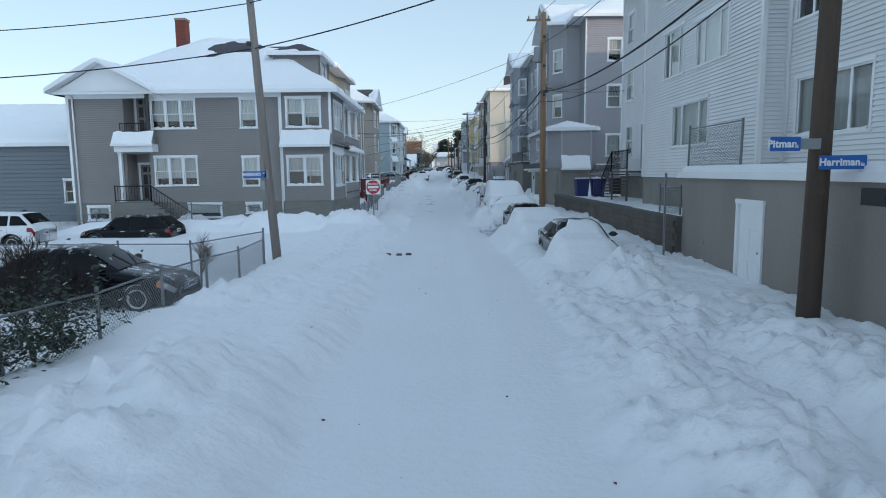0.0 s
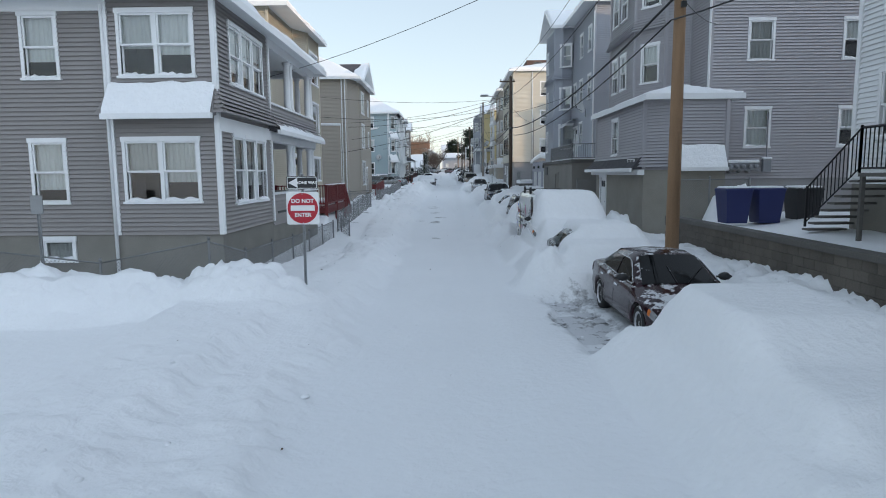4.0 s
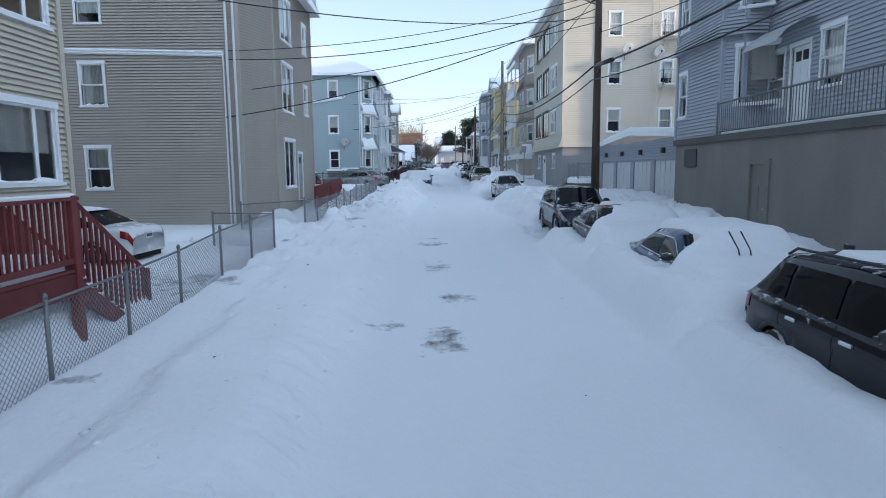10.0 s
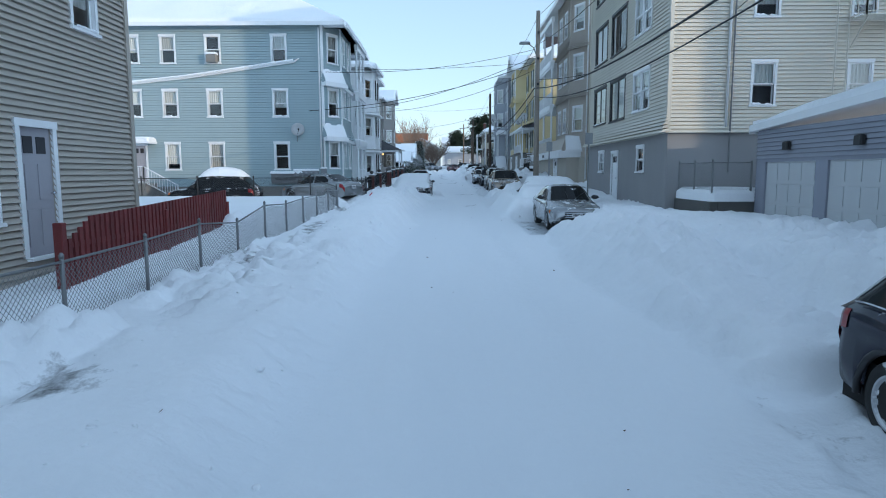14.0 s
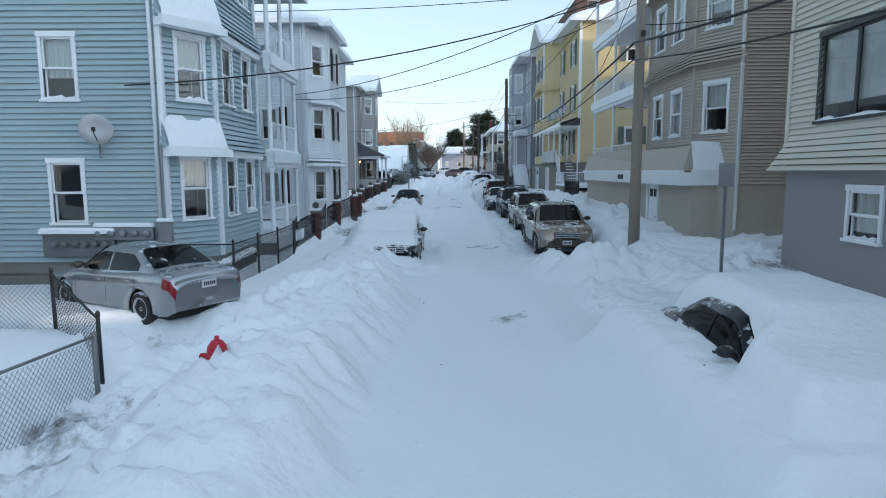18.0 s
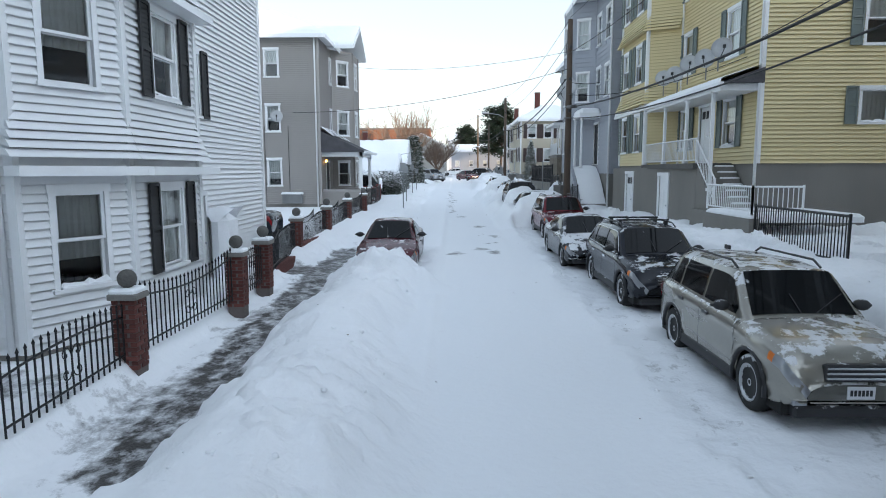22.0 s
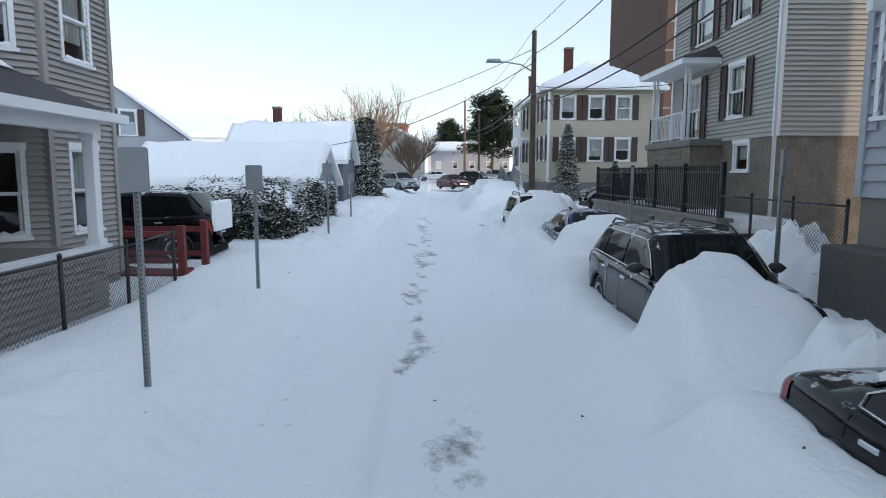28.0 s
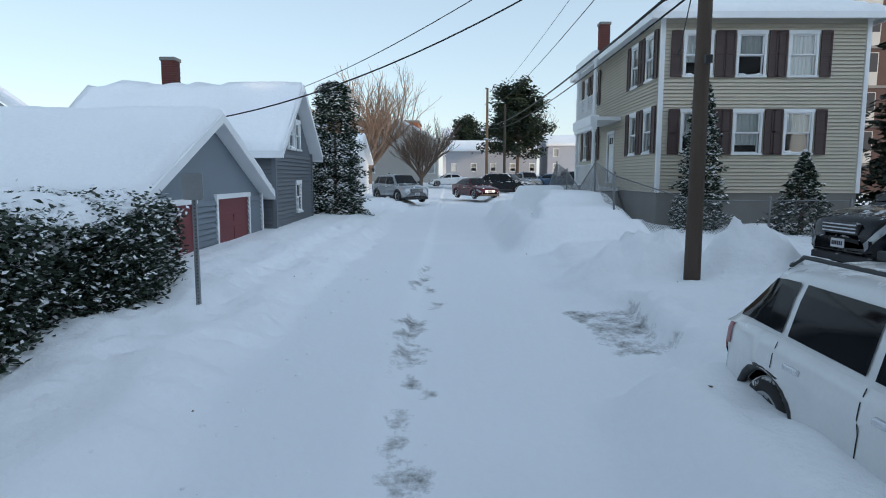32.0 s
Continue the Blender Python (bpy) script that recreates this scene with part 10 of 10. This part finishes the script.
def small_things():
    hy = thing("fire_hydrant", (-4.3, 92.4, 1.6), "red fire hydrant bonnet standing out of a snowbank", "hydrant")
    zt = ground_at(-4.3, 92.4) + .02
    part("barrel", Mb().lathe([(.11, zt - .5), (.11, zt + .08), (.14, zt + .09), (.14, zt + .13)], 14, (-4.3, 92.4, 0)), SIGNRED, hy, smooth=True)
    part("bonnet", Mb().lathe([(.14, zt + .13), (.13, zt + .2), (.08, zt + .27), (.035, zt + .29), (.03, zt + .34), (.005, zt + .345)], 14, (-4.3, 92.4, 0)), SIGNRED, hy, smooth=True)
    part("nozzle", Mb().lathe([(.06, -.24), (.06, .24)], 10, (-4.3, 92.4, zt + .03), 'x'), SIGNRED, hy, smooth=True)
    BINB = material("navy_bin_plastic", (.012, .02, .10), .5, var=.1, bump=.002)
    for i, x in enumerate((8.35, 9.3, 10.4)):
        b = thing("wheeled_bin", (x, 36.7, 1.6), ("navy blue" if i < 2 else "dark grey") + " wheeled rubbish bin with snow on its lid", "bin", "wheeled bins on the terrace")
        z = 1.6
        m = Mb()
        m.v = [(x - .30, 36.4, z), (x + .30, 36.4, z), (x + .30, 37.0, z), (x - .30, 37.0, z), (x - .38, 36.3, z + .95), (x + .38, 36.3, z + .95), (x + .38, 37.1, z + .95), (x - .38, 37.1, z + .95)]
        m.f = [(0, 3, 2, 1), (4, 5, 6, 7), (0, 1, 5, 4), (1, 2, 6, 5), (2, 3, 7, 6), (3, 0, 4, 7)]
        part("body", m, BINB if i < 2 else BLACKP, b)
        part("lid", Mb().bevbox(x - .4, 36.26, z + .95, x + .4, 37.12, z + 1.03, .03), BINB if i < 2 else BLACKP, b)
        part("lid_snow", Mb().bevbox(x - .36, 36.35, z + 1.03, x + .36, 37.05, z + 1.08, .03), SNOW, b)
    def meter_bank(x0, x1, y, z, dials):
        mb = thing("meter_bank", (x0, y, z), "row of grey utility meters with snow on top", "meters", "utility meters on house walls")
        part("back_box", Mb().bevbox(x0, y - .10, z, x1, y, z + .30, .015), METERGREY, mb)
        for i in range(dials):
            u = x0 + (i + .5) * (x1 - x0) / dials
            d = part("dial", Mb().lathe([(.085, 0), (.085, .07), (.07, .10), (.01, .11)], 14, (0, 0, 0), 'y'), METERGREY, mb, smooth=True)
            d.matrix_basis = pose(u, y - .10, z + .15, 0, 0, 180)
        part("side_box", Mb().bevbox(x1 + .12, y - .14, z - .05, x1 + .45, y, z + .42, .02), METERGREY, mb)
        part("conduit", Mb().tube([(x1 + .28, y - .05, z + .4), (x1 + .28, y - .05, z + 2.2)], .025, 6), METERGREY, mb)
        part("meter_snow", Mb().bevbox(x0 - .02, y - .12, z + .30, x1 + .02, y, z + .40, .04), SNOW, mb)
        part("box_snow", Mb().bevbox(x1 + .1, y - .15, z + .42, x1 + .47, y, z + .50, .03), SNOW, mb)
    METERGREY = material("meter_grey", (.25, .26, .28), .5, metal=.3, var=.1, bump=.002)
    meter_bank(10.5, 11.75, 42.22, 3.15, 5)
    meter_bank(-9.35, -7.95, 98.5, 2.85, 5)
    # clods of hard snow
    ran = random.Random(11)
    pl = thing("planter_row", (-6.9, 100.2, 1.8), "row of grey flower pots capped with snow", "planters")
    for i in range(8):
        y = 99.4 + i * .36
        z = ground_at(-6.75, y)
        p = part("pot", Mb().lathe([(.11, z - .1), (.15, z + .28), (.16, z + .28)], 12, (-6.75, y, 0)), CONCDARK, pl, smooth=True)
        part("pot_snow", Mb().lathe([(.15, z + .28), (.13, z + .38), (.06, z + .44), (.01, z + .45)], 10, (-6.75, y, 0)), SNOW, p, smooth=True)
    clod = Mb()
    spots = []
    for i in range(1500):
        y = ran.uniform(1, 165)
        side = ran.random()
        x = ran.gauss(-3.3, .55) if side < .5 else ran.uniform(4.4, 6.6)
        if 103 < y < 135 and side > .7:
            x = ran.gauss(1.45, .2)
        spots.append((x, y, min(.075, .012 * (1 + ran.expovariate(.7)))))
    zs = snow_height(np.array([[p[0] for p in spots]]), np.array([[p[1] for p in spots]]))[0]
    gr = 1.618
    ico = [(-1, gr, 0), (1, gr, 0), (-1, -gr, 0), (1, -gr, 0), (0, -1, gr), (0, 1, gr), (0, -1, -gr), (0, 1, -gr), (gr, 0, -1), (gr, 0, 1), (-gr, 0, -1), (-gr, 0, 1)]
    tri = [(0, 11, 5), (0, 5, 1), (0, 1, 7), (0, 7, 10), (0, 10, 11), (1, 5, 9), (5, 11, 4), (11, 10, 2), (10, 7, 6), (7, 1, 8), (3, 9, 4), (3, 4, 2), (3, 2, 6), (3, 6, 8), (3, 8, 9), (4, 9, 5), (2, 4, 11), (6, 2, 10), (8, 6, 7), (9, 8, 1)]
    for (x, y, s), z in zip(spots, zs):
        a, fx, fy, fz = ran.uniform(0, 3), ran.uniform(.6, 1.2), ran.uniform(.5, 1), ran.uniform(.35, .7)
        vs = []
        for p in ico:
            q = s / 1.9 * ran.uniform(.8, 1.2)
            u, v = p[0] * q * fx, p[1] * q * fy
            vs.append((x + u * math.cos(a) - v * math.sin(a), y + u * math.sin(a) + v * math.cos(a), float(z) + p[2] * q * fz))
        clod.add(vs, tri)
    tagged(part("snow_clods", clod, SNOW, smooth=True), "broken clods of hard snow on the banks", "snow", kind="stuff")
    grit = Mb()
    for i in range(150):
        y = ran.uniform(1, 168)
        x = ran.uniform(-4.5, 3.0)
        s = ran.uniform(.006, .02)
        z = ground_at(x, y) + s * .3
        vs = [(x + ran.uniform(-1, 1) * s * 1.6, y + ran.uniform(-1, 1) * s * 1.6, z + (s if k > 2 else 0)) for k in range(6)]
        grit.add(vs, [(0, 1, 2), (3, 4, 5), (0, 1, 4, 3), (1, 2, 5, 4), (2, 0, 3, 5)])
    tagged(part("leaf_litter", grit, BARK), "scattered dead leaves and grit on the snow", "litter", kind="stuff")
    for x, y in ((-1.95, 22.7), (-1.55, 22.9), (-1.2, 23.0)):
        z = ground_at(x, y)
        solo("snow_block", Mb().bevbox(x - .12, y - .08, z - .05, x + .1, y + .1, z + .07, .03), CONCDARK, "grey lump of dirty ice on the road", "ice", "ice lumps on the road")


# ---- trees and hedges ----
def branchy(name, label, x, y, z, height, spread, seed, mat, depth=5, trunk=.25, first=.28):
    ran = random.Random(seed)
    th = thing(name, (x, y, z), label, "tree")
    big, fine = Mb(), Mb()

    def grow(p, d, L, r, lev):
        n = 3
        pts = [p]
        q = Vector(p)
        dd = Vector(d)
        for i in range(n):
            dd = (dd + Vector((ran.uniform(-.16, .16), ran.uniform(-.16, .16), ran.uniform(-.04, .12)))).normalized()
            q = q + dd * (L / n)
            pts.append(q.copy())
        (big if lev < 2 else fine).tube(pts, r, 6 if lev < 2 else 3, r * .62, caps=False)
        if lev >= depth:
            return
        k = 4 if lev < 2 else 3
        for i in range(k):
            t = ran.uniform(.45, 1.0)
            o = Vector(p).lerp(q, t)
            a = ran.uniform(0, 6.283)
            s = ran.uniform(.45, .95) * spread
            nd = (dd + Vector((math.cos(a) * s, math.sin(a) * s, ran.uniform(-.1, .35)))).normalized()
            grow(o, nd, L * ran.uniform(.58, .78), r * .58, lev + 1)
        grow(q, dd, L * .7, r * .62, lev + 1)
    grow(Vector((x, y, z - .2)), Vector((0, 0, 1)), height * first, trunk, 0)
    part("trunk", big, mat, th, smooth=True)
    tagged(part("crown", fine, mat, th), kind="stuff")
    return th


def leaf_cloud(points, size, seed, mat, name, parent, up=.0):
    """Many small leaf quads round the given places."""
    ran = random.Random(seed)
    m = Mb()
    for p in points:
        a, b = ran.uniform(0, 6.283), ran.uniform(-1.2, 1.2)
        u = Vector((math.cos(a), math.sin(a), math.sin(b) * .6)).normalized()
        v = u.cross(Vector((ran.uniform(-1, 1), ran.uniform(-1, 1), 1))).normalized()
        s = size * ran.uniform(.6, 1.4)
        P = Vector(p)
        m.add([P - u * s - v * s * .35, P + u * s * .3 - v * s * .5, P + u * s, P + u * s * .2 + v * s * .5], [(0, 1, 2, 3)])
    return tagged(part(name, m, mat, parent), kind="stuff")


def hedge():
    ran = random.Random(9)
    th = thing("hedge", (-8, 156.3, 2.8), "dark evergreen hedge heavily loaded with snow", "hedge")

    def prof(y):
        return 4.25 + .25 * math.sin(y * 1.3) + .3 * math.sin(y * .6 + 1)
    pts, snow = [], []
    for i in range(56000):
        y = ran.uniform(152.3, 161.2)
        t = ran.random()
        zt = prof(y)
        if t < .5:
            x, z = -5.8 + .3 * math.sin(y * 2.1) * .5 + ran.gauss(0, .10), ran.uniform(2.8, zt)
        elif t < .72:
            x, z = ran.uniform(-10, -5.85), zt + ran.gauss(0, .09)
        else:
            x, z, y = ran.uniform(-10, -5.85), ran.uniform(2.8, zt), 152.4 + ran.gauss(0, .15)
        pts.append((x, y, z))
        if ran.random() < .24:
            snow.append((x + .03, y - .02, z + .05))
    leaf_cloud(pts, .046, 1, LEAF, "foliage", th)
    leaf_cloud(snow, .042, 2, SNOW, "snow_on_leaves", th)
    # solid near-black block that puts in the shade deep between the leaves
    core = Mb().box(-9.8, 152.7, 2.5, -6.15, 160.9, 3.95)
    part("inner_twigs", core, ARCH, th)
    xs, ys = np.linspace(-9.9, -5.85, 26), np.linspace(152.3, 161.1, 54)
    gx, gy = np.meshgrid(xs, ys)

    def top(x, y):
        e = np.minimum(np.minimum(x + 10, -5.75 - x), np.minimum(y - 152.2, 161.2 - y))
        k = fbm(x * 1.5, y * 1.5, 77, 4)
        return 4.2 + .25 * np.sin(y * 1.3) + .3 * np.sin(y * .6 + 1) + np.where(k > .38, .26 * ease(.38, .56, k), -.3) * ease(-.1, .35, e) - .25 * (1 - ease(0, .4, e))
    part("snow_cap", grid_mesh("snow_cap", xs, ys, SNOW, top), None, th)
    for i, (x0, y0) in enumerate(((-6.9, 4.2), (-6.5, 6.4), (-6.3, 8.2))):
        sh = thing("ivy_shrub", (x0, y0, .5), "dark leafy shrub growing through the chain-link fence", "shrub", "shrubs on the lot fence")
        pp = [(x0 + .9 + ran.gauss(0, .28), y0 + ran.gauss(0, .75), .75 + abs(ran.gauss(0, .42))) for _ in range(1600)]
        leaf_cloud(pp, .045, 20 + i, LEAF, "foliage", sh)
        leaf_cloud([p for p in pp[:130]], .04, 30 + i, SNOW, "snow_on_leaves", sh)
    branchy("bare_shrub", "leafless dark shrub with thin arching branches", -8.6, 9.5, .2, 3.6, 1.1, 5, BARK, 5, .06, .3)
    branchy("bare_shrub", "leafless thin shrub beside the lot", -6.4, 16.3, .3, 1.9, 1.1, 6, BARK, 4, .03, .3)


def conifer(x, y, z, h, r, seed, label, snow=.3, name="conifer", dense=1.0, shape=1.0):
    ran = random.Random(seed)
    th = thing(name, (x, y, z), label, "tree")
    part("trunk", Mb().tube([(x, y, z - .2), (x, y, z + h * .95)], r * .09, 8, .02), BARK, th, smooth=True)
    pts, sn = [], []
    n = int(5200 * dense)
    for i in range(n):
        t = ran.random() ** 1.25
        a = ran.uniform(0, 6.283)
        wob = 1 + .22 * math.sin(a * 5 + t * 37) + .15 * math.sin(t * 60)
        rr = r * (1 - t) ** shape * wob * ran.uniform(.55, 1.0) + .03
        p = (x + rr * math.cos(a), y + rr * math.sin(a), z + .15 + t * h - .12 * rr)
        pts.append(p)
        if ran.random() < snow:
            sn.append((p[0], p[1], p[2] + .05))
    leaf_cloud(pts, .05 * (1 + r * .45) * (1.5 if h > 10 else 1), seed, LEAF, "foliage", th)
    if sn:
        leaf_cloud(sn, .045 * (1 + r * .4), seed + 1, SNOW, "snow_on_leaves", th)
    return th


def pine(x, y, z, h, r, seed, label):
    """A pine: a bare foot, whorls of drooping limbs and ragged pads of needles with sky between them."""
    ran = random.Random(seed)
    th = thing("pine", (x, y, z), label, "tree")
    part("trunk", Mb().tube([(x, y, z - .3), (x + .3, y, z + h * .5), (x, y, z + h * .96)], .3, 8, .06), BARK, th, smooth=True)
    limbs, pts = Mb(), []
    for i in range(46):
        t = .22 + .76 * (i / 46) ** .9
        a = i * 2.4 + ran.uniform(-.4, .4)
        R = r * (1 - abs(t - .42) * 1.15) * ran.uniform(.55, 1.1) + .5
        p = Vector((x, y, z + t * h))
        q = p + Vector((math.cos(a) * R, math.sin(a) * R, R * ran.uniform(.0, .35)))
        limbs.tube([p, p.lerp(q, .5) - Vector((0, 0, .12 * R)), q], .09, 4, .02, caps=False)
        for k in range(int(40 + 70 * R)):
            u = ran.uniform(.3, 1.05)
            c = p.lerp(q, u)
            w = .22 + .34 * u
            pts.append((c.x + ran.gauss(0, w), c.y + ran.gauss(0, w), c.z + ran.gauss(0, .5) + .15))
    part("limb", limbs, BARK, th)
    leaf_cloud(pts, .30, seed, LEAF, "foliage", th)
    return th


def vase_tree(name, label, x, y, z, h, seed, mat):
    """A leafless street tree: limbs part low down and fan out into fine upright twigs."""
    ran = random.Random(seed)
    th = thing(name, (x, y, z), label, "tree")
    big, fine = Mb(), Mb()

    def grow(p, d, L, r, lev):
        pts, q, dd = [p], Vector(p), Vector(d)
        for i in range(3):
            dd = (dd + Vector((ran.uniform(-.11, .11), ran.uniform(-.11, .11), ran.uniform(-.02, .10)))).normalized()
            q = q + dd * (L / 3)
            pts.append(q.copy())
        (big if lev < 2 else fine).tube(pts, r, 6 if lev < 2 else 3, r * .6, caps=False)
        if lev >= 5:
            return
        for i in range(4 if lev < 3 else 3):
            o = pts[1 + i % 3]
            a = ran.uniform(0, 6.283)
            sp = ran.uniform(.35, .75)
            nd = (dd + Vector((math.cos(a) * sp, math.sin(a) * sp, ran.uniform(-.05, .25)))).normalized()
            grow(o, nd, L * ran.uniform(.55, .78), max(.02, r * .55), lev + 1)
    foot = Vector((x, y, z - .3))
    fork = foot + Vector((.1, 0, h * .17))
    big.tube([foot, fork], h * .026, 8, h * .022)
    for i in range(11):
        a = i * 6.283 / 7 + ran.uniform(-.3, .3)
        o = ran.uniform(.2, 1.3) if i else .1
        grow(fork, Vector((math.cos(a) * o, math.sin(a) * o, 1)).normalized(), h * ran.uniform(.30, .38), h * .013, 1)
    part("trunk", big, mat, th, smooth=True)
    tagged(part("crown", fine, mat, th), kind="stuff")
    return th


def trees():
    conifer(6.4, 170.2, 3.0, 4.7, .8, 41, "slim snow-laden arborvitae by the fence", .45, "arborvitae", 1.2, .6)
    conifer(8.9, 169.0, 3.0, 2.5, 1.1, 43, "small young spruce dusted with snow", .25, "young_spruce", .6)
    conifer(9.6, 166.0, 3.0, 2.0, 1.0, 44, "small bushy evergreen dusted with snow", .3, "young_spruce", .6)
    conifer(-6.1, 176.8, 3.2, 5.4, 1.15, 45, "tall dark evergreen plastered with snow beside the grey house", .3, "arborvitae", 2.6, .22)
    conifer(16.8, 172.5, 3.2, 19, 3.5, 46, "tall dark spruce towering behind the pale house", .03, "spruce", 5.0)
    pine(9.5, 252, 5, 14.5, 5.6, 47, "large dark pine with ragged limbs beyond the street's end")
    pine(2.2, 285, 5.5, 11.5, 4.2, 48, "smaller dark pine beyond the rooftops")
    # bark lightened and warmed: low sunlight on the maple put into its colour
    SUNBARK = material("sunlit_bark", (0.30, 0.20, 0.14), 0.9, var=0.3, scale=5, fine=40, bump=0.01)
    vase_tree("bare_tree", "large leafless maple with a wide fan of thin branches", -10.6, 222, 3.5, 15.0, 51, SUNBARK)
    vase_tree("bare_tree", "leafless tree behind the gabled houses", -24, 250, 4, 14, 52, BARK)
    vase_tree("bare_tree", "leafless tree far beyond the houses", 16, 290, 6, 16, 53, BARK)
    vase_tree("bare_tree", "slender leafless sapling by the street's end", -4.6, 220, 3.4, 9.0, 54, BARK)
    DARKBARK = material("dark_bark", (0.03, 0.022, 0.018), 0.9, var=0.3, scale=5, fine=40, bump=0.01)
    branchy("bare_shrub", "tall leafless shrub with arching branches behind the lot fence", -6.7, 9.9, .3, 4.6, 1.0, 65, DARKBARK, 5, .05, .16)
    for x, y, z, h, sp, sd in ((-5.8, 9.3, .4, 1.6, 1.0, 61), (-6.9, 11.0, .3, 2.8, 1.0, 62), (-9.2, 14.2, .2, 4.8, .95, 63), (-7.9, 12.8, .2, 4.0, 1.0, 64)):
        branchy("bare_shrub", "tangled leafless shrub behind the chain-link fence", x, y, z, h, sp, sd, DARKBARK, 5, .05, .12)

for build in (house_merino, house_beige, house_tan, house_blue, house_white, house_greybrown, house_corner_white, house_lilac, house_bluegrey, garages,
              house_cream, house_khaki, house_yellow, house_slate, house_pale, house_sand, small_garage, tower, distance):
    build()
street_cars()
build_ground()
fences()
poles_and_wires()
signs()
small_things()
hedge()
trees()
